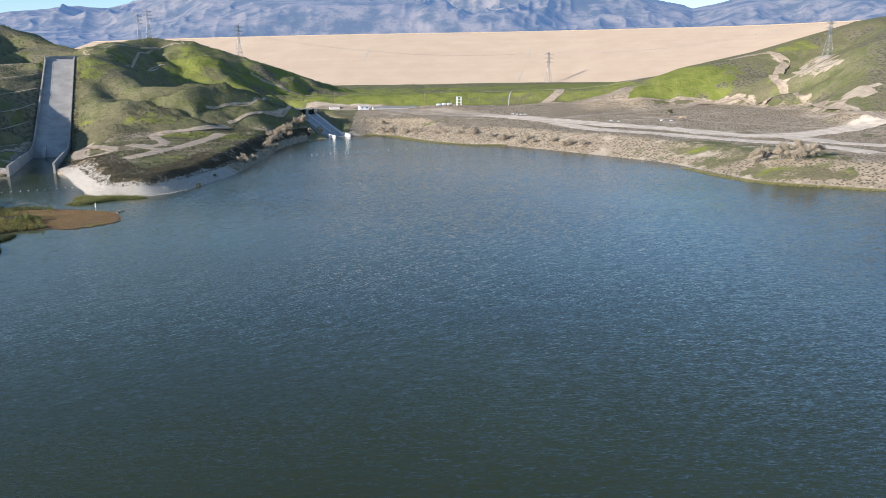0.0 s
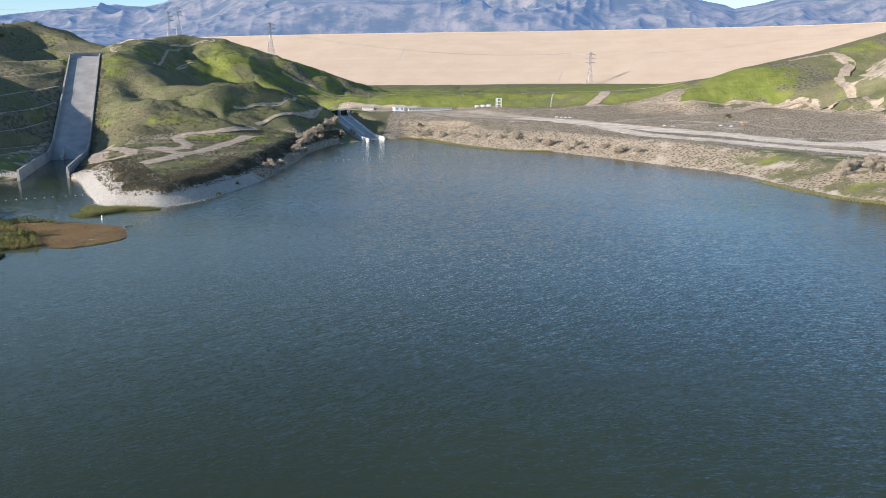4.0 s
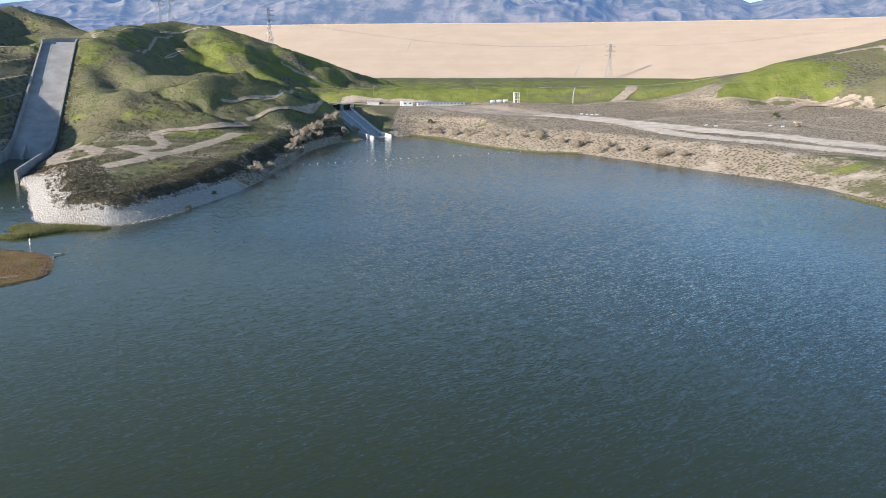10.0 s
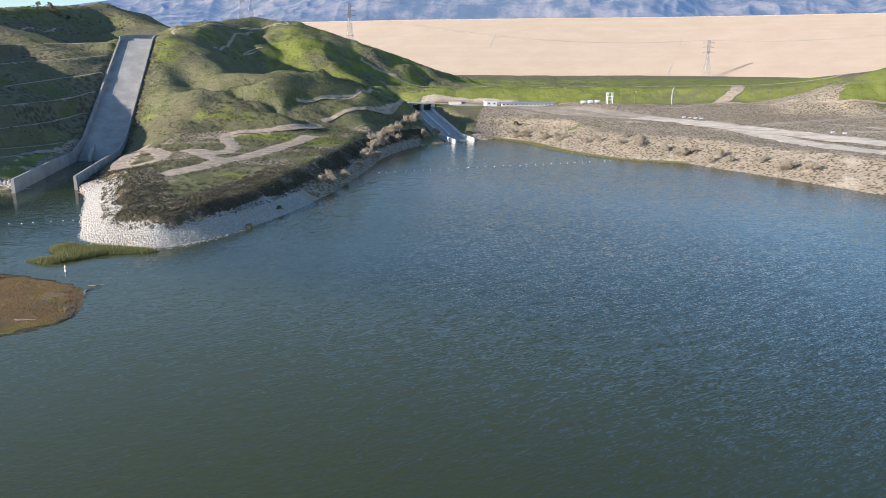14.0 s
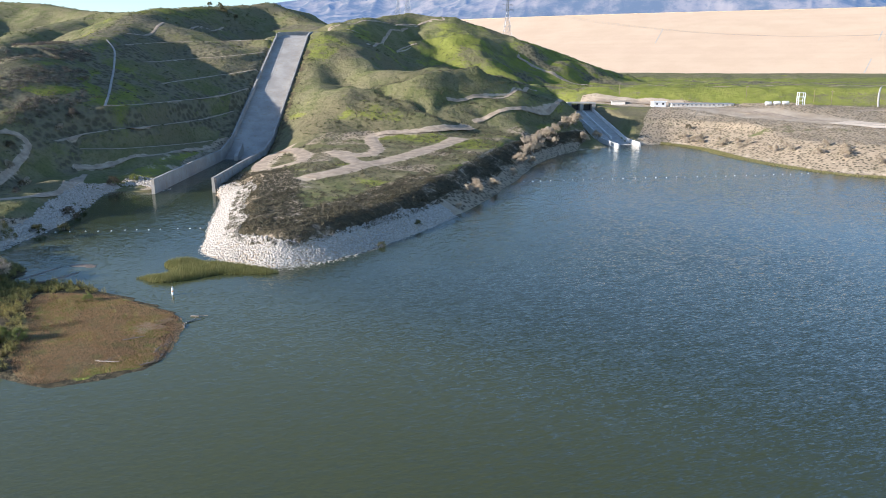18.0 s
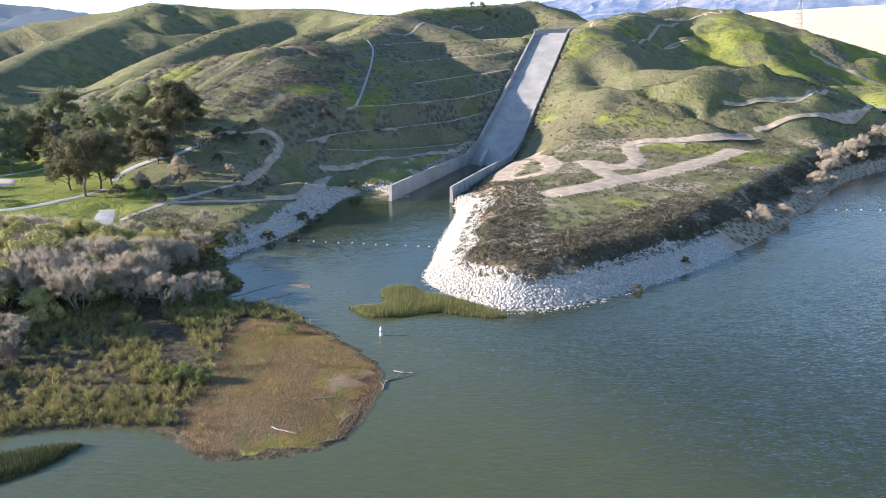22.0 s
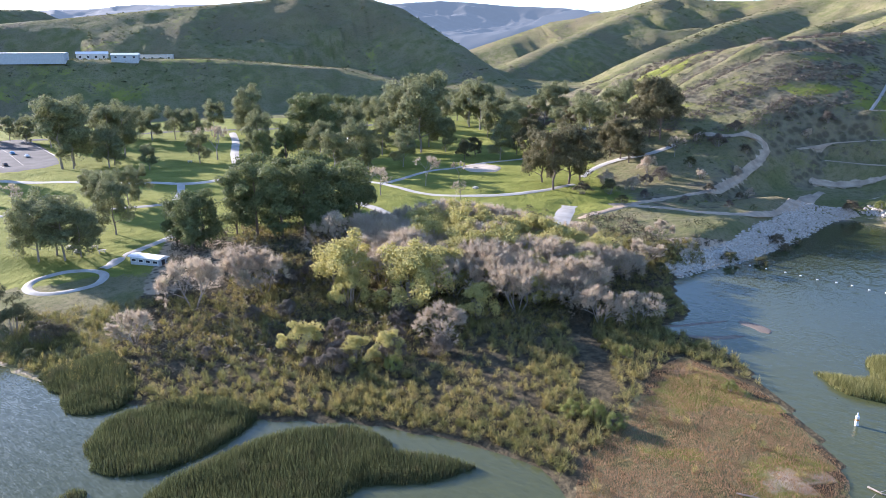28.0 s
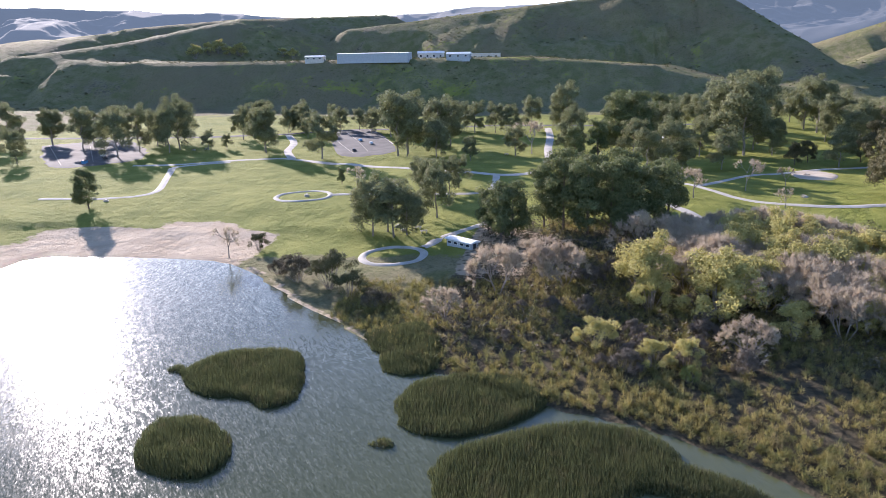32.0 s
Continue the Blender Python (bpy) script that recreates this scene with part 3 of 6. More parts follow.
def curve(pts, step=4.0):
    """A smooth line through points, in even steps."""
    p = [np.array(q[:2], float) for q in pts]
    p = [2 * p[0] - p[1]] + p + [2 * p[-1] - p[-2]]
    out = []
    for a, b, c, d in zip(p, p[1:], p[2:], p[3:]):
        n = max(2, int(np.linalg.norm(c - b) / step))
        for k in range(n):
            t = k / n
            out.append(0.5 * (2 * b + (c - a) * t + (2 * a - 5 * b + 4 * c - d) * t * t + (3 * b - a - 3 * c + d) * t ** 3))
    return np.array(out + [p[-2]])


def ribbon(name, pts, wide, material, label, category="road", lift=0.22, cross=5, ragged=0.0, step=4.0):
    """A road or path that lies on the ground."""
    c = curve(pts, step)
    t = np.gradient(c, axis=0)
    t /= np.linalg.norm(t, axis=1)[:, None] + 1e-9
    n = np.stack([-t[:, 1], t[:, 0]], 1)
    k = np.linspace(-0.5, 0.5, cross)
    w = wide * (1 + ragged * (fbm(c[:, 0], c[:, 1], 12, 2)))
    off = k * w[:, None] + ragged * wide * 0.35 * (np.abs(k) * 2) * np.stack([fbm(c[:, 0] + 60 * (q > 0), c[:, 1], 9, 2) for q in k], 1)
    x, y = c[:, 0, None] + n[:, 0, None] * off, c[:, 1, None] + n[:, 1, None] * off
    z = ground(x, y)
    z = np.maximum(z * 0.4 + z.mean(1, keepdims=True) * 0.6, z) + lift * (1 - (2 * k) ** 4)[None, :] - 0.06 * (np.abs(k) > 0.49)[None, :]
    return tagged(sheet(name, x, y, z, material), label, category, kind="structure")


# ---- ground, water, distance ----
def axis(marks):
    """Coordinates with a step that changes from stretch to stretch: (start, step), ..., (end, 0)."""
    out = []
    for (a, s), (b, _) in zip(marks, marks[1:]):
        out += list(np.linspace(a, b, max(2, round((b - a) / s)) + 1)[:-1])
    return np.array(out + [marks[-1][0]])


def cover(x, y, z):
    """How far lawn, scrub and bare soil cover the ground."""
    d, _ = near(LAKE, x, y, True)
    s, t = spill_st(x, y)
    lawn, brush, dirt = np.zeros(x.shape), np.zeros(x.shape), np.zeros(x.shape)
    park = smooth(-262, -285, x) * smooth(395, 360, y + 0.2 * (x + 300)) * smooth(-760, -640, x) * smooth(-200, -120, y)
    park = np.where((x > -300) & (y > 236), 0, park)
    lawn = np.maximum(lawn, park * 0.95)
    lawn = np.maximum(lawn, smooth(-300, -240, x) * smooth(898, 910, y + 0.1 * np.abs(x - 90)) * smooth(1230, 1180, y) * smooth(420, 300, x) * (0.62 + 0.2 * fbm(x, y * 3, 60, 3)))
    bank_brush = smooth(-300, -240, x) * smooth(915, 935, y + 0.1 * np.abs(x - 90)) * smooth(1200, 1150, y) * smooth(420, 300, x) * (0.36 + 0.5 * fbm(x * 0.4, y * 2.5, 30, 3))
    field = inside([(213, 850), (238, 900), (270, 930), (297, 934), (340, 915), (381, 896), (357, 862), (324, 842), (269, 850)], x, y)
    lawn = np.where(field, 0.95, lawn)
    right = (x > 240) & (y > 560) & ((z > 27) | (y > 905))
    brush = np.maximum(brush, np.where(field, 0, bank_brush))
    hillside = smooth(14, 24, z) * (0.36 + 0.5 * fbm(x, y, 60, 4))
    brush = np.maximum(brush, smooth(15, 26, z) * (0.12 + 0.65 * fbm(x + 300, y, 48, 4)))
    # less lawn on the terraced slope: darker growth, and its shade painted in
    lawn = np.maximum(lawn, hillside * (1 - 0.5 * terraced(s, t, z)) * (1 - 0.35 * smooth(700, 1000, np.hypot(x + 80, y - 260))))
    # the point: scrub on its outer slope
    point = (x > -262) & (x < -128) & (y > 365) & (y < 770) & (z < 16.5)
    brush = np.where(point, 0.8 * smooth(11.5, 8.5, z) * smooth(34, 26, d) + 0.34 + 0.5 * fbm(x, y, 22, 3), brush)
    lawn = np.where(point, 0.40 + 0.6 * fbm(x + 90, y, 26, 3) - 0.3 * smooth(11, 8, z), lawn)
    dirt = np.where(point & (d > 12), 0.20 + 0.4 * fbm(x + 55, y + 20, 18, 3) - 0.3 * smooth(11, 8, z) * smooth(34, 26, d), dirt)
    dirt = np.where(point & (d < 11) & (y < 470), 0.75, dirt)
    # north bank and plain
    north = (x > -95) & (y > 350) & (y < 905) & ~right & ~field
    brush = np.where(north, np.where(d < 42, 0.72, 0.72) + 0.2 * fbm(x, y, 40, 3), brush)
    dirt = np.where(north & (d < 42), 0.36 + 0.32 * fbm(x, y, 15, 3) - 0.15 * smooth(60, -20, x), dirt)
    lush = inside([(160, 540), (193, 538), (232, 492), (245, 440), (225, 392), (180, 412), (164, 470)], x, y)
    lawn = np.where(lush, 0.34 + 0.4 * fbm(x, y, 14, 3), lawn)
    brush = np.where(lush, 0.40 + 0.5 * fbm(x + 31, y, 12, 3), brush)
    dirt = np.where(lush, 0.22 + 0.5 * fbm(x + 9, y, 16, 2), dirt)
    yard, _ = near([(-150, 888), (-95, 885), (-25, 850), (30, 805)], x, y)
    dirt = np.maximum(dirt, smooth(30, 18, yard) * 0.8 * (x > -165) * (y < 905))
    dirt = np.where(north & (d >= 42), np.maximum(dirt, 0.30 + 0.4 * fbm(x, y * 2, 30, 3)), dirt)
    lawn = np.where(right & ~field, 0.30 + 0.45 * fbm(x, y, 50, 3), lawn)
    brush = np.where(right, 0.34 + 0.6 * fbm(x + 70, y, 60, 3), brush)
    dirt = np.where(right, 0.0, dirt)
    verge = smooth(0, 20, s) * smooth(290, 270, s)
    brush = np.maximum(brush, verge * smooth(40, 70, s) * smooth(-11, -7, t) * smooth(1, 0, t) * 0.85)
    e, _ = near([(-425, 514), (-475, 512), (-527, 504), (-582, 483)], x, y)
    folds = ((e < 95) & (y < 525) & (x < -402) & (z > 16)) | ((x <= -402) & (x > -470) & (y < 600) & (y > 480) & (y < 490 - 1.1 * (x + 343)) & (z > 16)) | ((x > -402) & (x < -350) & (y < 490 - 1.1 * (x + 343)) & (y > 440) & (z > 14))
    stripe = np.abs(np.sin((x + 7 * fbm(x, y, 40, 2)) * math.pi / 26))
    brush = np.where(folds, 0.22 + 0.5 * stripe + 0.6 * fbm(x, y, 22, 3), brush)
    lawn = np.where(folds, 0.40 - 0.15 * stripe + 0.3 * fbm(x + 20, y, 30, 2), lawn)
    marsh = (x > -330) & (x < -130) & (y > 220) & (y < 365)
    brush = np.where(marsh & (z < 5), np.where(d < 34, 0.45, 0.75), brush)
    spit = inside([(-196, 330), (-163, 337), (-140, 325), (-134, 306), (-150, 286), (-168, 300)], x, y)
    brush = np.where(spit, 0.25, brush)
    dirt = np.where(spit, 0.12 + 0.5 * fbm(x, y, 9, 2), dirt)
    lawn = np.where(spit, 0.45 + 0.8 * fbm(x + 40, y, 14, 2), lawn)
    drain, _ = near([(-425, 593), (-399, 571), (-375, 543), (-343, 503)], x, y)
    lawn = lawn + (z > 14) * smooth(34, 6, drain) * (0.22 + 0.5 * fbm(x, y, 17, 3))
    # beach
    dirt = np.maximum(dirt, smooth(330, 305, -x) * smooth(165, 150, y) * smooth(60, 85, y) * smooth(3.0, 1.8, z))
    dirt = np.maximum(dirt, np.where((d < 3) & (z > -0.3), np.where(marsh, 0.28, np.where(point, 0.2, 0.5)), 0))
    dirt = np.where(inside([(380, 815), (405, 860), (437, 912), (455, 912), (450, 856), (422, 789), (404, 797)], x, y), 0.58 + 0.3 * fbm(x, y, 14, 3), dirt)
    dirt = np.where(inside([(377, 703), (396, 703), (402, 689), (388, 667), (372, 667)], x, y), 0.9, dirt)
    # the level ground beside the spillway's end
    flat, _ = near([(-300, 475), (-296, 500), (-303, 530), (-312, 560)], x, y)
    lawn = np.where(flat < 11, 0.5, lawn)
    dirt = np.where(flat < 11, 0.34 + 0.5 * fbm(x, y, 13, 2), dirt)
    apron, _ = near([(-245, 500), (-262, 540), (-272, 570)], x, y)
    dirt = np.maximum(dirt, smooth(5, 3, apron) * 0.55)
    # trodden soil beside the roads
    for pts, wide, _ in ROADS:
        xs, ys = [q[0] for q in pts], [q[1] for q in pts]
        box_in = (x > min(xs) - 30) & (x < max(xs) + 30) & (y > min(ys) - 30) & (y < max(ys) + 30)
        if box_in.any():
            e, _ = near(pts, x[box_in], y[box_in])
            dirt[box_in] = np.maximum(dirt[box_in], smooth(wide / 2 + min(2.4, wide * 0.35), wide / 2 - 0.6, e) * 0.62)
    wet = np.where(marsh & (z < 4.5) & (~spit | (d < 2.2)) & ~((x < -258) & (y < 240)), 0.9, 0) * smooth(-318, -296, x)
    # the point's outer slope: soil under scrub, darkened to paint in its shade
    wet = np.where(point & (d > 8) & (d < 34) & (x > -195), 0.58 * smooth(34, 28, d) * smooth(11.5, 10, z), wet)
    wet = np.maximum(wet, verge * smooth(12, 5, t - SPILL_WIDE) * smooth(1, 3, t - SPILL_WIDE) * smooth(60, 90, s) * 0.55)
    brush = np.where((z > 11) & (t < -3), np.maximum(brush, terraced(s, t, z) * (0.52 + 0.35 * fbm(x, y, 24, 3))), brush)
    moor = (z > 11) & ~north & ~point
    heath = np.where(moor, brush, 0)
    brush = np.where(moor, 0, brush)
    slope = inside([(-302, 352), (-288, 405), (-312, 452), (-345, 492), (-392, 470), (-392, 420), (-342, 372)], x, y)
    heath = np.where(slope, 0.36 + 0.6 * fbm(x, y, 16, 3), heath)
    return lawn, brush, dirt, wet, heath


def build_ground():
    gx = axis([(-4900, 180), (-2000, 45), (-1350, 12), (-560, 4), (-400, 2.4), (-110, 4), (330, 10), (900, 60), (1800, 250), (4900, 0)])
    gy = axis([(-4900, 250), (-1500, 60), (-500, 14), (60, 3), (250, 2.4), (560, 3.2), (800, 5), (1150, 12), (2100, 90), (3000, 250), (4900, 0)])
    x, y = np.meshgrid(gx, gy, indexing="ij")
    z = np.concatenate([ground(a, b) for a, b in zip(np.array_split(x, 24), np.array_split(y, 24))])
    ob = sheet("ground", x, y, z, GROUND)
    parts = [cover(a, b, c) for a, b, c in zip(np.array_split(x, 24), np.array_split(y, 24), np.array_split(z, 24))]
    lawn, brush, dirt, ter, heath = (np.concatenate([p[i] for p in parts]).ravel() for i in range(5))
    at = ob.data.color_attributes.new("cover", "FLOAT_COLOR", "POINT")
    at.data.foreach_set("color", np.stack([lawn, brush, dirt, np.ones(len(lawn))], 1).astype(np.float32).ravel())
    at = ob.data.color_attributes.new("terrace", "FLOAT_COLOR", "POINT")
    at.data.foreach_set("color", np.stack([heath, ter, ter, np.ones(len(ter))], 1).astype(np.float32).ravel())
    tagged(ob, "rolling green and brown hills, park lawns and bare banks round a lake", "ground", kind="structure")


build_ground()
wx, wy = np.meshgrid(np.linspace(-420, 430, 60), np.linspace(-560, 800, 90), indexing="ij")
water = sheet("water", wx, wy, np.zeros(wx.shape), WATER)
murk = (smooth(220, 20, np.hypot(wx + 165, wy - 320)) * 0.65 * smooth(395, 350, wy + 0.3 * (wx + 200))).ravel()
bent = smooth(270, 130, np.hypot(wx + 120, wy - 320)).ravel()
calm = (np.maximum(smooth(150, 40, np.hypot(wx + 245, wy - 410)), 0.6 * smooth(160, 60, np.hypot(wx + 180, wy - 240)))).ravel()
water.data.color_attributes.new("murk", "FLOAT_COLOR", "POINT").data.foreach_set("color", np.stack([murk, calm, bent, np.ones(len(murk))], 1).astype(np.float32).ravel())
tagged(water, "dark blue-green lake water ruffled by wind", "water", kind="structure")


def mountains(name, a0, a1, r0, r1, crest, n_a, label, base, seed, haze, dark, light, glow):
    """A far range: ridged relief on a ring sector; angles are yaws to the left of north, in degrees."""
    a, r = np.meshgrid(np.radians(np.linspace(a0, a1, n_a)), np.linspace(0, 1, 130), indexing="ij")
    rad = r0 + (r1 - r0) * r
    x, y = -np.sin(a) * rad, np.cos(a) * rad
    top = np.interp(np.degrees(a), [c[0] for c in crest], [c[1] for c in crest])
    # spurs and canyons that run down from the crest
    u, w = a * (r0 + r1) / 2 + seed * 700, rad - r0
    bend = 240 * fbm(u, w, 900, 3)
    n, amp, total, last = 0, 1.0, 0, 1.0
    for k, size in enumerate((760, 380, 190, 95, 48)):
        v = 1 - np.abs(2 * vnoise(u + bend * (0.8 - 0.1 * k) + 210 * k, w * (0.40 + 0.06 * k) + 90 * k, size) - 1)
        v = v ** 1.6
        n, total = n + amp * v * (0.35 + 0.65 * last), total + amp
        last, amp = v, amp * 0.56
    n = np.clip(n / total * 1.55, 0, 1)
    rise = 0.30 * smooth(0, 0.22, r) + 0.70 * np.clip(r / 0.93, 0, 1) ** 1.15
    crown_line = smooth(0.80, 0.95, r)
    z = base + (top - base) * rise * ((0.42 + 0.66 * n) * (1 - crown_line) + (0.93 + 0.07 * n) * crown_line) * (1 - 0.5 * smooth(0.96, 1.0, r))
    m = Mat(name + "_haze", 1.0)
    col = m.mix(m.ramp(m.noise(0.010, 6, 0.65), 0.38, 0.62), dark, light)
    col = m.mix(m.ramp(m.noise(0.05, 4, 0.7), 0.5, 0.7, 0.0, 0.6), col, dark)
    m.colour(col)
    # air haze in front of the range, put in as bluish emission
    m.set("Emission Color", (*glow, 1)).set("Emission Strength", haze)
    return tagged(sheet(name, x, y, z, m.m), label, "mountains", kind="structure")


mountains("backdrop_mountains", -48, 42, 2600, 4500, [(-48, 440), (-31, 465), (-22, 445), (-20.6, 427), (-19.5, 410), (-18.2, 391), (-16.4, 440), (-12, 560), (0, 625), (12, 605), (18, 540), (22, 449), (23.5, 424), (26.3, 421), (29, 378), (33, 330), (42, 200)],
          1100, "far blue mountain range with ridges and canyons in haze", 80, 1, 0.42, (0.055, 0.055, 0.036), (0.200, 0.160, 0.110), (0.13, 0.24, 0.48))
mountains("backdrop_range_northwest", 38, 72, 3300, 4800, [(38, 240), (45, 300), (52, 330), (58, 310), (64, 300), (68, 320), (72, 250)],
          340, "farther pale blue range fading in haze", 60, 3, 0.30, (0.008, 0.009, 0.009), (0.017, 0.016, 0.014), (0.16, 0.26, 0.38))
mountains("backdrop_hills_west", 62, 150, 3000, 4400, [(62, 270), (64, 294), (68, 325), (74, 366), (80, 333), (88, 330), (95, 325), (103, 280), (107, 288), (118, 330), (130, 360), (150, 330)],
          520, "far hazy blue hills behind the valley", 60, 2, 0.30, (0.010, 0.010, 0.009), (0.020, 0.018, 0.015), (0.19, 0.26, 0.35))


# ---- spillway ----
def spill_point(s, t, z):
    p = SPILL + SPILL_WAY * s + SPILL_SIDE * t
    return Vector((p.x, p.y, z))


def extrude_profile(bm, rows):
    """Rows of equal length, joined to a skin, closed round and at the ends."""
    vs = [[bm.verts.new(p) for p in r] for r in rows]
    n = len(rows[0])
    for a, b in zip(vs, vs[1:]):
        for i in range(n):
            bm.faces.new((a[i], a[(i + 1) % n], b[(i + 1) % n], b[i]))
    bm.faces.new(vs[0][::-1]), bm.faces.new(vs[-1])


def build_spillway():
    sw = empty("spillway")
    tagged(sw, "long pale concrete spillway chute running down the hillside to the lake", "spillway")
    st = [0, 30, 60, 90, 112, 125] + list(range(140, 300, 12)) + [300, 306, 312, 340, 380, 420]
    # floor slabs
    for a, b in zip(st[3:], st[4:]):
        bm = bmesh.new()
        z0, z1 = np.interp(a, SPILL_S, SPILL_Z), np.interp(b, SPILL_S, SPILL_Z)
        rows = [[spill_point(s, t, z - dz) for t, dz in ((0, 0), (SPILL_WIDE, 0), (SPILL_WIDE, 1), (0, 1))] for s, z in ((a, z0), (b - 0.06, z1))]
        extrude_profile(bm, rows)
        part("floor_slab", bm, CONCRETE, sw)
    high = lambda s: np.interp(s, SPILL_S, SPILL_Z) + np.interp(s, [0, 60, 118, 140, 300, 420], [8.2, 8.4, 8.0, 3.4, 2.6, 2.6])
    for t0, t1 in ((-1.1, 0.0), (SPILL_WIDE, SPILL_WIDE + 1.1)):
        first = 0 if t0 < 0 else 4
        ss = [s for s in st if s >= first]
        if t0 > 0:
            ss = [4] + ss[1:] if ss[0] != 4 else ss
        for a, b in zip(ss, ss[1:]):
            bm = bmesh.new()
            rows = []
            for s in (a, b - 0.05):
                zf, zt = np.interp(s, SPILL_S, SPILL_Z) - 2.5, high(s)
                rows.append([spill_point(s, t0 - (0.8 if t0 < 0 else 0), zf), spill_point(s, t1 + (0.8 if t0 > 0 else 0), zf), spill_point(s, t1, zt), spill_point(s, t0, zt)])
            extrude_profile(bm, rows)
            part("wall_panel", bm, CONCRETE, sw)
    return sw


build_spillway()

# ---- dam ----
def dam_material():
    m = Mat("dam_rockfill", 0.95)
    col = m.mix(m.ramp(m.noise(0.02, 5, 0.6), 0.3, 0.7), (0.525, 0.390, 0.265), (0.575, 0.435, 0.300))
    col = m.mix(m.ramp(m.noise(0.55, 4, 0.75), 0.5, 0.75, 0.0, 0.4), col, (0.40, 0.285, 0.19))
    col = m.mix(m.ramp(m.noise(0.004, 3, 0.5, stretch=((0.4, 0.4, 40.0), 0)), 0.45, 0.7, 0.0, 0.25), col, (0.49, 0.345, 0.24))
    m.colour(col)
    m.bump(m.noise(0.6, 4, 0.7), 0.35, 0.4)
    return m.m


def build_dam():
    dam = empty("dam", (155, 1760, 0))
    tagged(dam, "huge tan rockfill embankment dam with a level crest", "dam")
    c = curve(CREST, 40)
    t = np.gradient(c, axis=0)
    t /= np.linalg.norm(t, axis=1)[:, None]
    n = np.stack([t[:, 1], -t[:, 0]], 1)
    rows = []
    for p, q in zip(c, n):
        at = lambda e, z: Vector((p[0] + q[0] * e - 155, p[1] + q[1] * e - 1760, z))
        fall = 420 * DAM_FALL
        rows.append([at(6, DAM_TOP), at(-6, DAM_TOP), at(-200, 70), at(-200, 0), at(426, 0), at(426, DAM_TOP - fall)] + [at(6 + 420 * k, DAM_TOP - fall * k) for k in (0.8, 0.6, 0.4, 0.2)])
    bm = bmesh.new()
    extrude_profile(bm, rows)
    bmesh.ops.recalc_face_normals(bm, faces=bm.faces)
    part("embankment", bm, dam_material(), dam)
    bm = bmesh.new()
    extrude_profile(bm, [[Vector((p[0] + q[0] * e - 155, p[1] + q[1] * e - 1760, z)) for e, z in ((6, 154), (6, 155.1), (-6, 155.1), (-6, 154))] for p, q in zip(c, n)])
    bmesh.ops.recalc_face_normals(bm, faces=bm.faces)
    part("crest_road", bm, DIRT_ROAD, dam, "pale gravel crest road")
    for a, b in (((-163, 1594, 89), (-159, 1687, 117)), ((140, 1388, 45), (156, 1450, 65)), ((176, 1540, 93), (188, 1591, 109))):
        bm = bmesh.new()
        face = lambda p: Vector((p[0] - 155, p[1] - 1760, DAM_TOP - (near([tuple(q) for q in c], np.array([p[0]]), np.array([p[1]]))[0][0] - 6) * DAM_FALL - 0.6))
        bar(bm, face(a), face(b), 1.1, 1.1)
        part("inspection_stair", bm, PATH_CONCRETE, dam, "pale concrete stair up the face")


build_dam()

# ---- outlet channel ----
def build_outlet():
    out = empty("outlet_channel", (-99, 729, 0))
    tagged(out, "white concrete outlet channel with two end piers in the lake", "channel")
    w = Vector((-61, 121)).normalized()
    v = Vector((w.y, -w.x))
    P = lambda s, t, z: Vector((w.x * s + v.x * t, w.y * s + v.y * t, z))
    stations = [(-8, -1.0, 3.0), (30, 0.8, 3.6), (42, 3.2, 5.8), (80, 10.6, 12.9), (112, 16.6, 18.9), (124, 18.0, 20.4)]
    for a, b in zip(stations, stations[1:]):
        bm = bmesh.new()
        extrude_profile(bm, [[P(s, -9, z - 1), P(s, 9, z - 1), P(s, 9, z), P(s, -9, z)] for s, z, _ in (a, b)])
        bmesh.ops.recalc_face_normals(bm, faces=bm.faces)
        part("channel_floor", bm, PATH_CONCRETE, out)
        for k, off in ((-1, 0.0), (1, 10.0)):
            bm = bmesh.new()
            rows = []
            for s, z, top in (a, b):
                s2 = s + (off if s < 0 else 0)
                rows.append([P(s2, k * 9.0, z - 2), P(s2, k * 10.6, z - 2), P(s2, k * 9.8, top), P(s2, k * 9.0, top)])
            extrude_profile(bm, rows)
            bmesh.ops.recalc_face_normals(bm, faces=bm.faces)
            part("channel_wall", bm, OUTLET_WHITE, out, "sunlit white concrete wall")
    bm = bmesh.new()
    extrude_profile(bm, [[P(s, -0.6, z - 1), P(s, 0.6, z - 1), P(s, 0.5, z + 3.2), P(s, -0.5, z + 3.2)] for s, z in ((36, 0.4), (80, 8.6), (112, 14.8))])
    bmesh.ops.recalc_face_normals(bm, faces=bm.faces)
    part("dividing_wall", bm, OUTLET_WHITE, out)
    # head works with dark gate bays
    bm = bmesh.new()
    for t0, t1 in ((-12, -9), (-1.5, 1.5), (9, 12)):
        box(bm, t0, 116, 12, t1, 128, 23.5, Matrix(((v.x, w.x, 0, 0), (v.y, w.y, 0, 0), (0, 0, 1, 0), (0, 0, 0, 1))))
    part("gate_pier", bm, CONCRETE, out)
    turn = Matrix(((v.x, w.x, 0, 0), (v.y, w.y, 0, 0), (0, 0, 1, 0), (0, 0, 0, 1)))
    bm = bmesh.new()
    box(bm, -12.3, 115.6, 23.5, 12.3, 128.4, 24.4, turn)
    part("deck", bm, PATH_CONCRETE, out)
    for t0, t1 in ((-9, -1.5), (1.5, 9)):
        bm = bmesh.new()
        box(bm, t0, 121, 17.5, t1, 121.6, 22.6, turn)
        part("gate", bm, DARK_STEEL, out, "dark steel gate")
    return out


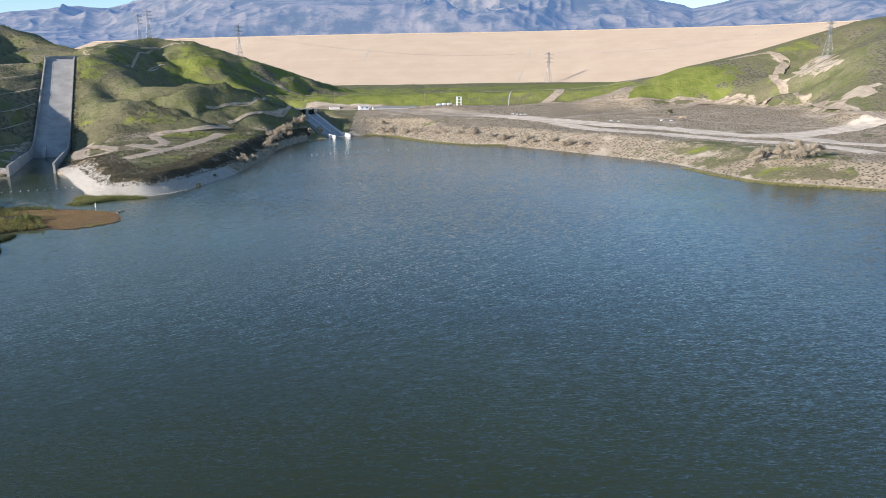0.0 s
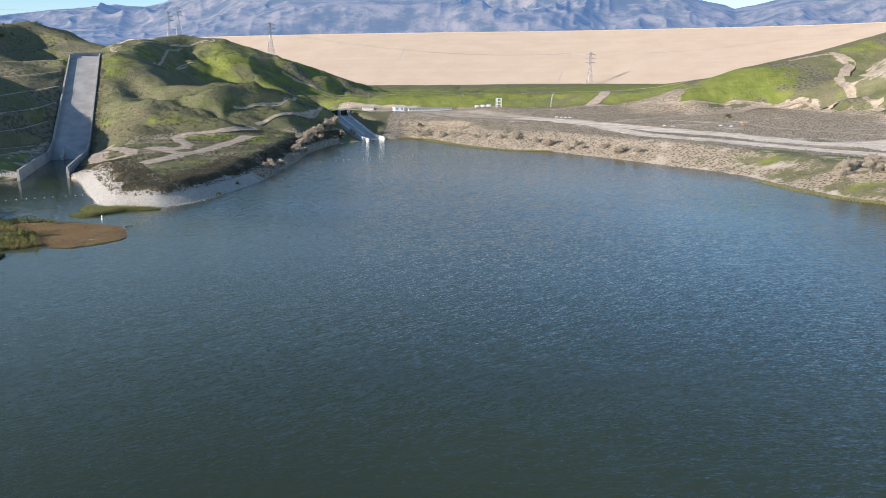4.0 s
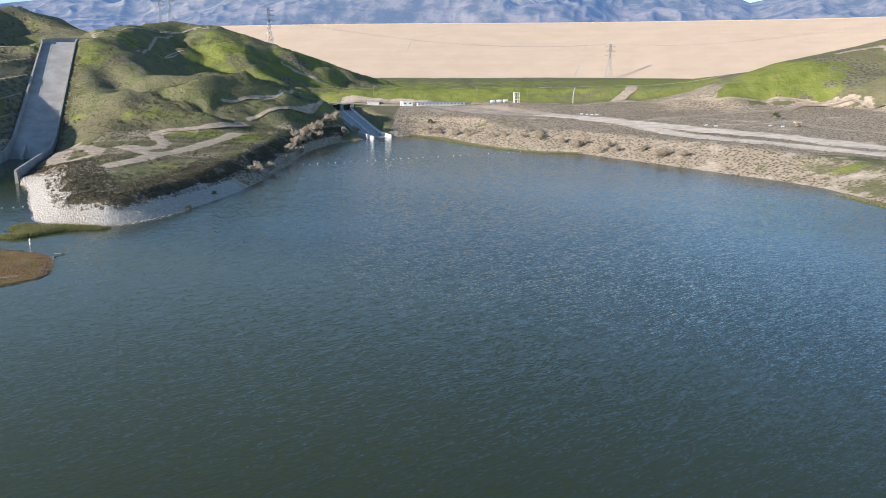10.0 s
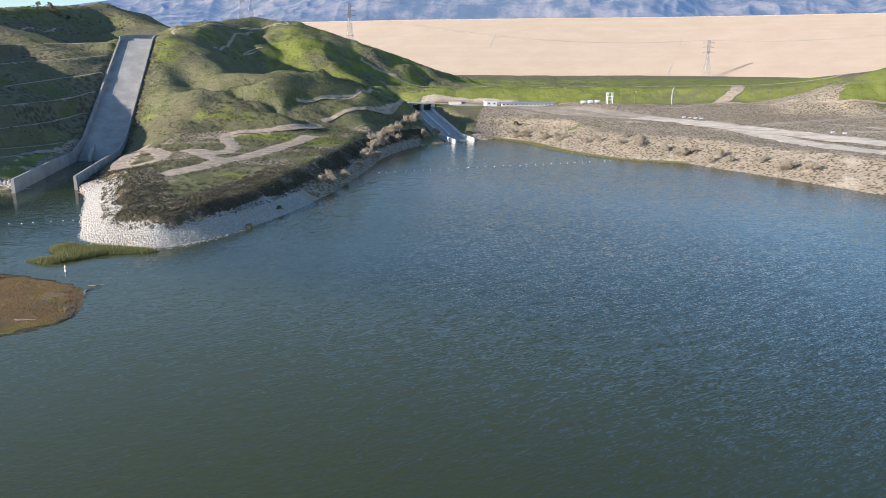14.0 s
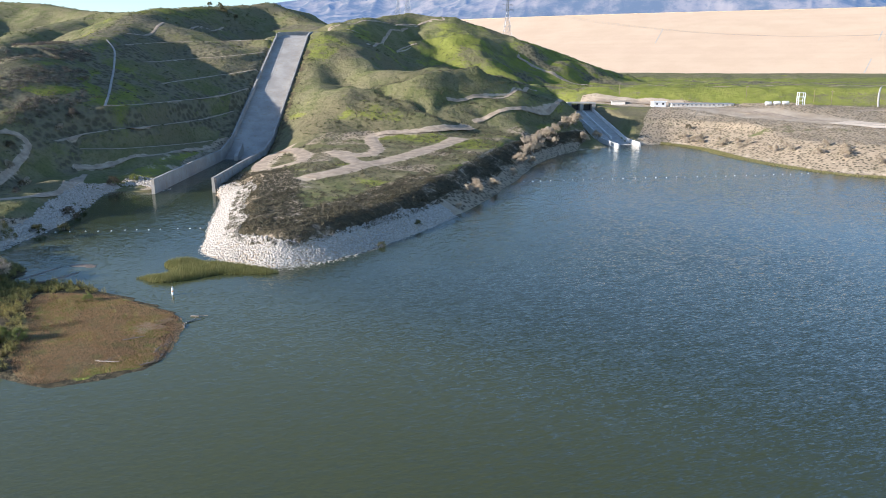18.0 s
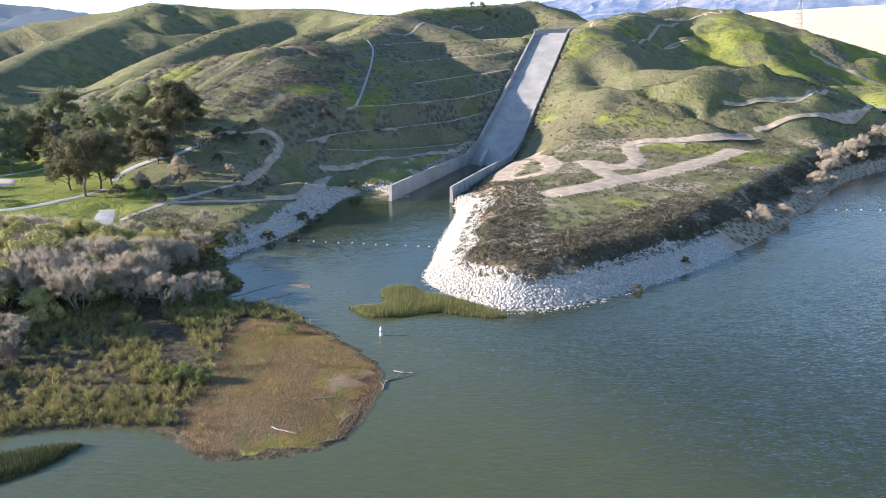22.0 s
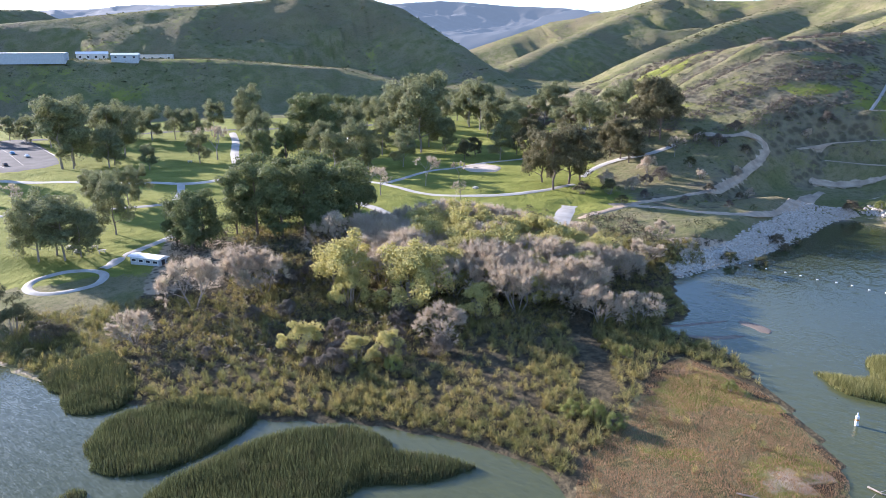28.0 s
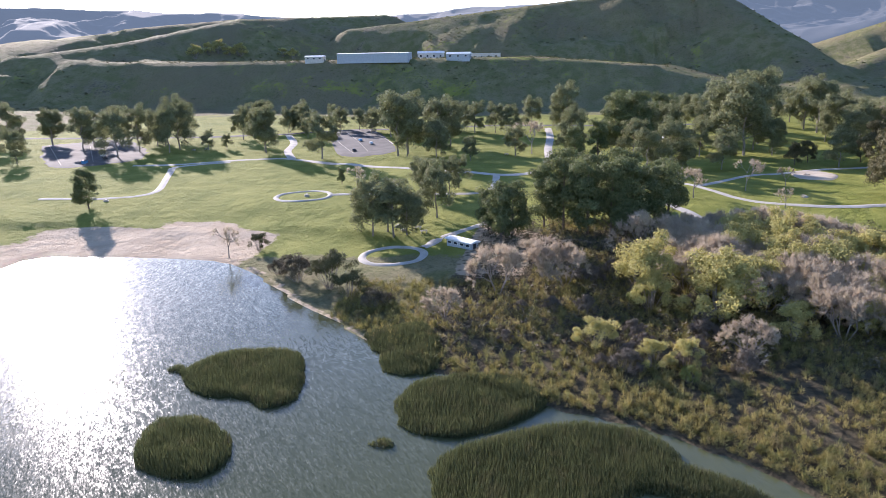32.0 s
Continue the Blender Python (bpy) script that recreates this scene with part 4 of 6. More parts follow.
DARK_STEEL = plain("dark_steel", (0.06, 0.06, 0.065), 0.5, 0.6)
GALV = plain("galvanised_steel", (0.30, 0.31, 0.32), 0.5, 0.6, vary=0.12)
WHITE = plain("white_paint", (0.78, 0.78, 0.76), 0.6, vary=0.1)
ROOF_GREY = plain("grey_roofing", (0.32, 0.35, 0.39), 0.7, vary=0.2)
WALL_PALE = plain("pale_stucco", (0.62, 0.58, 0.52), 0.9, vary=0.12)
GLASS_DARK = plain("dark_window_glass", (0.03, 0.035, 0.045), 0.1, vary=0.1)
WOOD_POLE = plain("weathered_wood", (0.20, 0.15, 0.105), 0.9, vary=0.3, scale=1.5)
ASPHALT = plain("worn_asphalt", (0.095, 0.092, 0.088), 0.95, vary=0.25, scale=0.15, bump=0.2)
SAND = plain("grey_sand", (0.44, 0.375, 0.29), 0.95, vary=0.2, scale=0.2, bump=0.3)
ORANGE = plain("orange_paint", (0.62, 0.24, 0.06), 0.7, vary=0.15)
TAN = plain("tan_paint", (0.42, 0.31, 0.20), 0.8, vary=0.2)
PALE_BLUE = plain("pale_blue_metal", (0.44, 0.47, 0.50), 0.6, vary=0.1)
BLUE = plain("blue_paint", (0.12, 0.32, 0.52), 0.6, vary=0.15)
WIRE = plain("wire", (0.35, 0.36, 0.38), 0.5, 0.5)
OUTLET_WHITE = plain("white_outlet_concrete", (0.70, 0.67, 0.62), 0.85, vary=0.15, scale=0.3)
build_outlet()

# spillway's end works
spill = bpy.data.objects["spillway"]
crest_line = [(300, -0.6, 79.0), (318, 3, 80.5), (333, 11, 81.5), (344, 24, 82.0), (350, 42, 82.0)]
for (s0, t0, z0), (s1, t1, z1) in zip(crest_line, crest_line[1:]):
    bm = bmesh.new()
    extrude_profile(bm, [[spill_point(s, t, z - 9), spill_point(s + 1.2, t - 0.8, z - 9), spill_point(s + 1.0, t - 0.6, z), spill_point(s, t, z)] for s, t, z in ((s0, t0, z0), (s1, t1, z1))])
    bmesh.ops.recalc_face_normals(bm, faces=bm.faces)
    part("approach_wall", bm, CONCRETE, spill, "curved concrete wall round the chute's head")
bm = bmesh.new()
for t0 in (7.0,):
    a = [spill_point(112, t0 + dt, z) for dt, z in ((0, -1.5), (2, -1.5), (2, 2.5), (0, 2.5))]
    b = [spill_point(128, t0 + dt, z) for dt, z in ((0, 1.0), (2, 1.0), (2, 9.0), (0, 9.0))]
    extrude_profile(bm, [a, b])
bmesh.ops.recalc_face_normals(bm, faces=bm.faces)
part("splitter_pier", bm, CONCRETE, spill, "dark wet concrete pier")
for k in range(9):
    bm = bmesh.new()
    s = 6 + k * 7.5
    extrude_profile(bm, [[spill_point(s + ds, SPILL_WIDE + 1.0, -2), spill_point(s + ds, SPILL_WIDE + 2.4, -2), spill_point(s + ds, SPILL_WIDE + 1.3, 6.2), spill_point(s + ds, SPILL_WIDE + 1.0, 6.2)] for ds in (0, 0.9)])
    bmesh.ops.recalc_face_normals(bm, faces=bm.faces)
    part("buttress", bm, CONCRETE, spill)
for t0 in (-1.0, SPILL_WIDE + 0.9):
    bm = bmesh.new()
    ss = [s for s in range(130, 300, 6)]
    for a, b in zip(ss, ss[1:]):
        za, zb = (np.interp(s, SPILL_S, SPILL_Z) + np.interp(s, [118, 140, 300], [8.0, 3.4, 2.6]) for s in (a, b))
        bar(bm, spill_point(a, t0, za + 1.0), spill_point(b, t0, zb + 1.0), 0.05)
        bar(bm, spill_point(a, t0, za), spill_point(a, t0, za + 1.0), 0.05)
    part("handrail", bm, GALV, spill, "thin galvanised handrail")

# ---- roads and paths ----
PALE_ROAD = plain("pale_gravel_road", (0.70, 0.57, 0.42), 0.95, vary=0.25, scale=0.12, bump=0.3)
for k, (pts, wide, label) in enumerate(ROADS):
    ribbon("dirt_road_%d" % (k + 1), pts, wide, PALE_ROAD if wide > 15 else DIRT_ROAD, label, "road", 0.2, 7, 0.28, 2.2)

PATHS = [
    [(-380, 286), (-366, 297), (-348, 306), (-338, 315), (-332, 328), (-329, 343), (-332, 356), (-340, 368)],
    [(-366, 297), (-382, 309), (-395, 321), (-404, 336), (-411, 350), (-417, 366), (-414, 380)],
    [(-338, 281), (-323, 289), (-309, 293)],
    [(-410, 30), (-416, 50), (-427, 70), (-438, 92), (-438, 104), (-428, 124), (-420, 148), (-411, 180), (-399, 205), (-394, 217), (-399, 234), (-420, 240)],
    [(-438, 104), (-471, 88), (-500, 80), (-540, 60)],
    [(-345, 158), (-348, 166), (-353, 180), (-355, 202), (-357, 216), (-370, 219), (-394, 217)],
    [(-318, 228), (-305, 222), (-295, 216), (-288, 211), (-283, 208)],
    [(-420, 240), (-439, 238), (-484, 235), (-529, 234), (-580, 230)],
    [(-355, 378), (-365, 388), (-365, 399), (-360, 409), (-359, 422)],
    [(-330, 40), (-335, 66), (-341, 76), (-350, 79), (-368, 72), (-394, 60), (-410, 55), (-424, 76)],
]
for k, pts in enumerate(PATHS):
    ribbon("path_%d" % (k + 1), pts, 3.4 if k not in (3, 4, 7) else 5.0, PATH_CONCRETE, "winding pale concrete walk across the park lawn", "path", 0.25, 4, 0.0, 3.0)


def ring_path(name, cx, cy, r, wide):
    a = np.linspace(0, 2 * math.pi, 65)
    k = np.linspace(-0.5, 0.5, 4)
    x, y = cx + np.cos(a)[:, None] * (r + k * wide), cy + np.sin(a)[:, None] * (r + k * wide)
    z = ground(x, y) + 0.35
    z[:, 0] -= 0.4
    z[:, -1] -= 0.4
    tagged(sheet(name, x, y, z, PATH_CONCRETE), "round pale concrete walk enclosing a patch of lawn", "path", kind="structure")


ring_path("ring_path_1", -274.5, 201, 9.0, 2.6)
ring_path("ring_path_2", -342, 147.5, 10.5, 2.2)


def pad(name, pts, material, label, category, lift=0.25, flat=False):
    """A flat pad on the ground, with a rim that goes into it."""
    cx, cy = np.mean([p[0] for p in pts]), np.mean([p[1] for p in pts])
    c = curve(pts + [pts[0]], 3.0)
    k = np.linspace(0, 1, 9)[None, :]
    x, y = cx + (c[:, 0, None] - cx) * k, cy + (c[:, 1, None] - cy) * k
    z = ground(x, y) + lift
    if flat:
        a = np.stack([x.ravel(), y.ravel(), np.ones(x.size)], 1)
        z = (a @ np.linalg.lstsq(a, z.ravel(), rcond=None)[0]).reshape(x.shape) + 0.5
    z[:, -1] -= lift + (0.15 if not flat else 1.5)
    return tagged(sheet(name, x, y, z, material), label, category, kind="structure")


pad("car_park_1", [(-485, -85), (-520, -52), (-465, 4), (-424, 20), (-402, -12)], ASPHALT, "open asphalt car park with pale stall lines", "car park", 0.3)
pad("car_park_2", [(-560, 80), (-585, 104), (-490, 147), (-460, 150), (-450, 128), (-490, 108)], ASPHALT, "asphalt car park behind the lawn", "car park", 0.3)
ribbon("park_road", [(-500, -220), (-520, -120), (-532, -21), (-545, 50), (-575, 92), (-600, 200), (-610, 330)], 9, ASPHALT, "asphalt road behind the park trees", "road", 0.3)
ribbon("boat_ramp", [(-310, 354), (-301, 348), (-290, 342), (-278, 336)], 7.0, PATH_CONCRETE, "sloping white concrete apron at the park's edge", "ramp", 0.14, 6)
ribbon("pipe_strip", [(81, 903), (84, 926), (89, 948)], 1.6, PATH_CONCRETE, "pale concrete stair strip up the grassed bank", "stair", 0.5, 4)
pad("gravel_pad", [(-285, 416), (-295, 428), (-320, 455), (-319, 462), (-310, 453), (-291, 431)], DIRT_ROAD, "gravel turning pad above the cove", "pad", 0.3)
pad("play_area", [(-407, 340), (-390, 356), (-408, 356), (-392, 340)][0:1] + [(-390, 340), (-384, 350), (-398, 357), (-411, 351)], SAND, "sandy play area on the lawn", "play area", 0.3)


for k, (a, b) in enumerate((((-565, 92), (-470, 136)), ((-548, 84), (-462, 130)), ((-580, 104), (-500, 143)), ((-500, -60), (-420, 0)), ((-482, -75), (-408, -10)))):
    ribbon("stall_line_%d" % (k + 1), [a, ((a[0] + b[0]) / 2, (a[1] + b[1]) / 2), b], 0.9, PATH_CONCRETE, "pale painted line of parking stalls", "marking", 0.42, 3)

# mud bars in the cove
MUD = plain("wet_mud", (0.20, 0.155, 0.115), 0.55, vary=0.3, scale=0.4, bump=0.3)
for k, (pts, wide) in enumerate((([(-214, 331), (-212, 338), (-212, 345), (-212, 351)], 1.8), ([(-211, 353), (-207, 355), (-203, 355)], 3.6), ([(-208, 334), (-204, 341), (-203, 349)], 2.4))):
    c = curve(pts, 1.0)
    n = np.linspace(-1, 1, 7)[None, :]
    g = np.gradient(c, axis=0)
    g /= np.linalg.norm(g, axis=1)[:, None]
    w = wide / 2 * np.sqrt(np.clip(1 - np.linspace(-1, 1, len(c)) ** 4, 0.01, 1))[:, None] * (1 + 0.3 * fbm(c[:, 0], c[:, 1], 3, 2))[:, None]
    x, y = c[:, 0, None] - g[:, 1, None] * n * w, c[:, 1, None] + g[:, 0, None] * n * w
    tagged(sheet("mud_bar_%d" % (k + 1), x, y, 0.12 - 0.2 * n ** 2 + 0 * x, MUD), "low wet mud bar in the shallow cove", "mud bar", kind="structure")

# the hillside ditch
ribbon("ditch", [(-425, 593), (-413, 586), (-399, 571), (-375, 543), (-353, 517), (-343, 503)], 1.3, CONCRETE, "concrete drain running straight down the hillside", "ditch", 0.3, 4)


# ---- pylons, poles, wires ----
def build_pylon(at, h, turn, label):
    py = empty("transmission_tower", (at[0], at[1], z_at(*at) - 0.5), turn)
    tagged(py, label, "pylon", "transmission towers")
    b, waist = h * 0.11, h * 0.028
    width = lambda z: b + (waist - b) * min(1, z / (h * 0.62))
    corner = lambda z, i: Vector(((1, 1, -1, -1)[i] * width(z), (1, -1, -1, 1)[i] * width(z), z))
    for i in range(4):
        bm = bmesh.new()
        bar(bm, corner(0, i), corner(h * 0.62, i), 0.13, 0.10)
        bar(bm, corner(h * 0.62, i), corner(h, i), 0.14, 0.1)
        part("leg", bm, GALV, py)
    levels = [0, h * 0.13, h * 0.25, h * 0.36, h * 0.46, h * 0.55, h * 0.62, h * 0.7, h * 0.78, h * 0.86, h * 0.94, h]
    for a, c in zip(levels, levels[1:]):
        bm = bmesh.new()
        for i in range(4):
            j = (i + 1) % 4
            bar(bm, corner(a, i), corner(c, j), 0.12, sides=3), bar(bm, corner(a, j), corner(c, i), 0.12, sides=3)
            bar(bm, corner(c, i), corner(c, j), 0.12, sides=3)
        part("lattice", bm, GALV, py)
    for z in (0.66, 0.79, 0.92):
        bm = bmesh.new()
        for s in (-1, 1):
            tip = Vector((s * h * 0.17, 0, h * z + 0.4))
            for i in range(4):
                bar(bm, corner(h * (z + (0.04 if i % 2 else 0)), i), tip, 0.12, sides=3)
        arm = part("cross_arm", bm, GALV, py)
        for s in (-1, 1):
            bm = bmesh.new()
            bar(bm, (s * h * 0.165, 0, h * z + 0.4), (s * h * 0.165, 0, h * z - 1.6), 0.12, 0.12, 6)
            part("insulator", bm, WIRE, arm, "hanging insulator string")
    return py


PYLONS = [((-278, 1040), 42, 0.5), ((-404, 1018), 36, 0.4), ((-389, 1012), 36, 0.4), ((192, 1350), 54, 0.3), ((440, 860), 42, 0.2)]
for at, h, turn in PYLONS:
    build_pylon(at, h, turn, "grey steel lattice transmission tower on a hillside" if h != 54 else "tall grey lattice transmission tower at the dam's foot")


def wire_run(a, b, sag):
    pl = empty("power_line", a)
    tagged(pl, "thin sagging power lines between towers", "power line", "power lines")
    for off in (-7, 0, 7):
        for dz in (0,):
            bm = bmesh.new()
            pts = [Vector((0, 0, 0)).lerp(Vector(b) - Vector(a), k / 14) - Vector((0, 0, 4 * sag * (k / 14) * (1 - k / 14))) + Vector((off, 0, 0)) for k in range(15)]
            for p, q in zip(pts, pts[1:]):
                bar(bm, p, q, 0.045, sides=3)
            part("wire", bm, WIRE, pl)


wire_run((-396, 1049, 146), (-1000, 900, 170), 14)
wire_run((-396, 1049, 146), (-40, 1500, 165), 12)
wire_run((-283, 1058, 118), (192, 1350, 98), 16)
wire_run((192, 1350, 98), (440, 860, 118), 14)


def build_pole(at, h, arms=1):
    po = empty("utility_pole", (at[0], at[1], z_at(*at) - 0.3))
    tagged(po, "wooden utility pole with a crossarm beside a dirt road", "pole", "utility poles")
    bm = bmesh.new()
    bar(bm, (0, 0, 0), (0, 0, h), 0.24, 0.15, 8)
    part("shaft", bm, WOOD_POLE, po)
    bm = bmesh.new()
    box(bm, -1.3, -0.08, h - 0.9, 1.3, 0.08, h - 0.7)
    part("crossarm", bm, WOOD_POLE, po)
    for x in (-1.1, 0.5, 1.1):
        bm = bmesh.new()
        bar(bm, (x, 0, h - 0.7), (x, 0, h - 0.4), 0.09, 0.06, 6)
        part("insulator", bm, GALV, po)


for at in ((-21, 909), (46, 905), (98, 898), (154, 843), (33, 909), (250, 700), (-130, 905)):
    build_pole(at, 12)


# ---- buildings ----
def build_house(at, turn, lx, ly, h, roof, label, name="building", roof_mat=None, wall=None, windows=3, door=True, pitch=0.0, base=None):
    """A small building: walls, roof, door and windows as parts."""
    z = np.mean([z_at(at[0] + e * math.cos(turn) * lx / 3, at[1] + e * math.sin(turn) * lx / 3) for e in (-1, 0, 1)]) - 0.1 if base is None else base
    ho = empty(name, (at[0], at[1], z), turn)
    tagged(ho, label, "building")
    bm = bmesh.new()
    box(bm, -lx / 2, -ly / 2, -3.0, lx / 2, ly / 2, h)
    part("wall", bm, wall or WALL_PALE, ho)
    bm = bmesh.new()
    o = 0.5
    if pitch:
        rows = [[Vector((x, -ly / 2 - o, h)), Vector((x, ly / 2 + o, h)), Vector((x, ly / 2 + o, h + 0.25)), Vector((x, 0, h + pitch)), Vector((x, -ly / 2 - o, h + 0.25))] for x in (-lx / 2 - o, lx / 2 + o)]
        extrude_profile(bm, rows)
        bmesh.ops.recalc_face_normals(bm, faces=bm.faces)
    else:
        box(bm, -lx / 2 - o, -ly / 2 - o, h, lx / 2 + o, ly / 2 + o, h + 0.4)
    part("roof", bm, roof_mat or roof, ho)
    for side in (-1, 1):
        for k in range(windows):
            x = -lx / 2 + lx * (k + 0.5) / windows
            bm = bmesh.new()
            box(bm, x - min(1.0, lx / windows * 0.3), side * ly / 2 - 0.06, h * 0.42, x + min(1.0, lx / windows * 0.3), side * ly / 2 + 0.06, h * 0.75)
            win = part("window", bm, GLASS_DARK, ho)
            bm = bmesh.new()
            w = min(1.0, lx / windows * 0.3)
            for a, b, c, e in ((-w - 0.1, -w, 0.40, 0.77), (w, w + 0.1, 0.40, 0.77), (-w - 0.1, w + 0.1, 0.38, 0.42), (-w - 0.1, w + 0.1, 0.75, 0.79)):
                box(bm, x + a, side * ly / 2 - 0.09, h * c, x + b, side * ly / 2 + 0.09, h * e)
            part("frame", bm, WHITE, win, "white window frame")
    if door:
        for e in (-1, 1):
            bm = bmesh.new()
            box(bm, e * lx / 2 - 0.06, -0.6, 0, e * lx / 2 + 0.06, 0.6, 2.1)
            leaf = part("door", bm, DARK_STEEL, ho)
            bm = bmesh.new()
            bar(bm, (e * (lx / 2 + 0.1), 0.42, 1.0), (e * (lx / 2 + 0.1), 0.28, 1.0), 0.03, 0.03, 6)
            part("handle", bm, GALV, leaf, "steel handle")
    return ho


build_house((-92, 873), 0.45, 11, 7, 4.2, WHITE, "small white flat-roofed building by the outlet", wall=WHITE, windows=2)
long_b = build_house((-57, 888), 0.45, 56, 7, 2.6, ROOF_GREY, "long low grey building beside a dirt road", windows=14)
build_house((-128, 884), 0.3, 12, 5, 2.8, PATH_CONCRETE, "low concrete block house beside the outlet", windows=0)
build_house((-833, 38), 1.57, 76, 16, 6.5, WHITE, "long pale warehouse on the hillside bench", wall=PALE_BLUE, windows=0, pitch=0.9)
build_house((-834, -27), 1.57, 20, 9, 4, WHITE, "small pale shed on the hillside bench", windows=3, pitch=1.5)
build_house((-838, 126), 1.57, 24, 12, 4.5, WHITE, "pale metal shed on the hillside bench", windows=3, pitch=2.0, wall=PALE_BLUE)
build_house((-930, 78), 1.7, 30, 12, 7, WHITE, "white gabled building up the slope", windows=4, pitch=2.5, wall=WALL_PALE)
build_house((-965, 137), 1.6, 34, 14, 9, WHITE, "open white building high on the slope", windows=4, wall=WALL_PALE)
shed = build_house((-283, 220), 0.95, 10, 3.2, 1.9, WHITE, "low white park shed with blue sides", windows=4, wall=PALE_BLUE, pitch=0.7)
build_house((-412, 402), 0.5, 14, 6, 2.8, ROOF_GREY, "low park restroom under trees", windows=3, pitch=1.2)
build_house((-505, 300), 0.2, 10, 6, 2.8, WHITE, "small pale park shelter between trees", windows=2, pitch=1.0)

# frame and tanks on the plain
fr = empty("steel_frame", (20, 876, z_at(20, 876)), 0.4)
tagged(fr, "white steel frame tower on the gravel plain", "frame")
for x in (-2.5, 2.5):
    for y in (-1.5, 1.5):
        bm = bmesh.new()
        box(bm, x - 0.25, y - 0.25, -0.5, x + 0.25, y + 0.25, 9.5)
        part("post", bm, WHITE, fr)
for z in (3.0, 6.2, 9.5):
    bm = bmesh.new()
    box(bm, -2.8, -1.8, z, 2.8, 1.8, z + 0.4)
    part("platform", bm, WHITE, fr)
for k in range(3):
    ta = empty("storage_tank", (-4 + k * 6.5, 879 - k * 1.2, z_at(-4 + k * 6.5, 879 - k * 1.2)), 0.4)
    tagged(ta, "white horizontal storage tank on cradles", "tank", "storage tanks")
    bm = bmesh.new()
    bmesh.ops.create_cone(bm, cap_ends=True, segments=16, radius1=1.5, radius2=1.5, depth=5.0, matrix=Matrix.Translation((0, 0, 2.1)) @ Matrix.Rotation(radians(90), 4, "Y"))
    bmesh.ops.bevel(bm, geom=[e for e in bm.edges if len(e.link_faces) == 2 and e.calc_face_angle() > 1], offset=0.35, segments=2)
    part("shell", bm, WHITE, ta, smooth_shade=True)
    for x in (-1.6, 1.6):
        bm = bmesh.new()
        box(bm, x - 0.2, -1.0, -0.3, x + 0.2, 1.0, 0.9)
        part("cradle", bm, CONCRETE, ta)

# orange kiosk
ki = empty("kiosk", (222, 682, z_at(222, 682)), 0.3)
tagged(ki, "small tan timber kiosk on the scrubby plain", "kiosk")
for x in (-2.2, 2.2):
    for y in (-1.6, 1.6):
        bm = bmesh.new()
        box(bm, x - 0.15, y - 0.15, -0.3, x + 0.15, y + 0.15, 3.0)
        part("post", bm, WOOD_POLE, ki)
bm = bmesh.new()
extrude_profile(bm, [[Vector((x, -2.3, 3.0)), Vector((x, 2.3, 3.0)), Vector((x, 0, 4.4))] for x in (-2.9, 2.9)])
bmesh.ops.recalc_face_normals(bm, faces=bm.faces)
part("roof", bm, TAN, ki, "tan gabled roof")
bm = bmesh.new()
box(bm, -1.8, -0.1, 0.8, 1.8, 0.1, 2.4)
part("board", bm, TAN, ki)

# white concrete barriers by the road
base = empty("barrier", (80, 792, z_at(80, 792)), 0.5)
tagged(base, "short white concrete road barrier", "barrier", "barriers beside the road")
bm = bmesh.new()
extrude_profile(bm, [[Vector((x, -0.4, -0.2)), Vector((x, 0.4, -0.2)), Vector((x, 0.15, 0.9)), Vector((x, -0.15, 0.9))] for x in (-1.6, 1.6)])
bmesh.ops.recalc_face_normals(bm, faces=bm.faces)
part("block", bm, WHITE, base)
for at in ((84, 788), (88, 785), (76, 796), (160, 700), (166, 695), (205, 690), (212, 684)):
    copy_thing(base, pose(at[0], at[1], z_at(*at), 0, 0, 30))


# ---- picnic furniture and cars ----
def build_table(at, turn):
    tb = empty("picnic_table", (at[0], at[1], z_at(*at) + 0.05), turn)
    tagged(tb, "pale concrete picnic table with two benches on the lawn", "table", "picnic tables")
    for name, y0, y1, z0, z1 in (("tabletop", -0.4, 0.4, 0.7, 0.78), ("bench", -0.95, -0.65, 0.4, 0.46), ("bench", 0.65, 0.95, 0.4, 0.46)):
        bm = bmesh.new()
        box(bm, -1.1, y0, z0, 1.1, y1, z1)
        part(name, bm, PATH_CONCRETE, tb)
    for x in (-0.7, 0.7):
        bm = bmesh.new()
        box(bm, x - 0.1, -0.85, -0.2, x + 0.1, 0.85, 0.4), box(bm, x - 0.1, -0.3, 0.4, x + 0.1, 0.3, 0.7)
        part("leg", bm, PATH_CONCRETE, tb)
    return tb


tb = build_table((-342, 149), 0.3)
for at in ((-296, 199), (-299, 203), (-294, 206), (-301, 196), (-330, 70), (-333, 62), (-336, 56), (-455, 215), (-398, 345), (-345, 330), (-470, 30), (-474, 36)):
    copy_thing(tb, pose(at[0], at[1], z_at(*at) + 0.05, 0, 0, 37 * at[0] % 180))


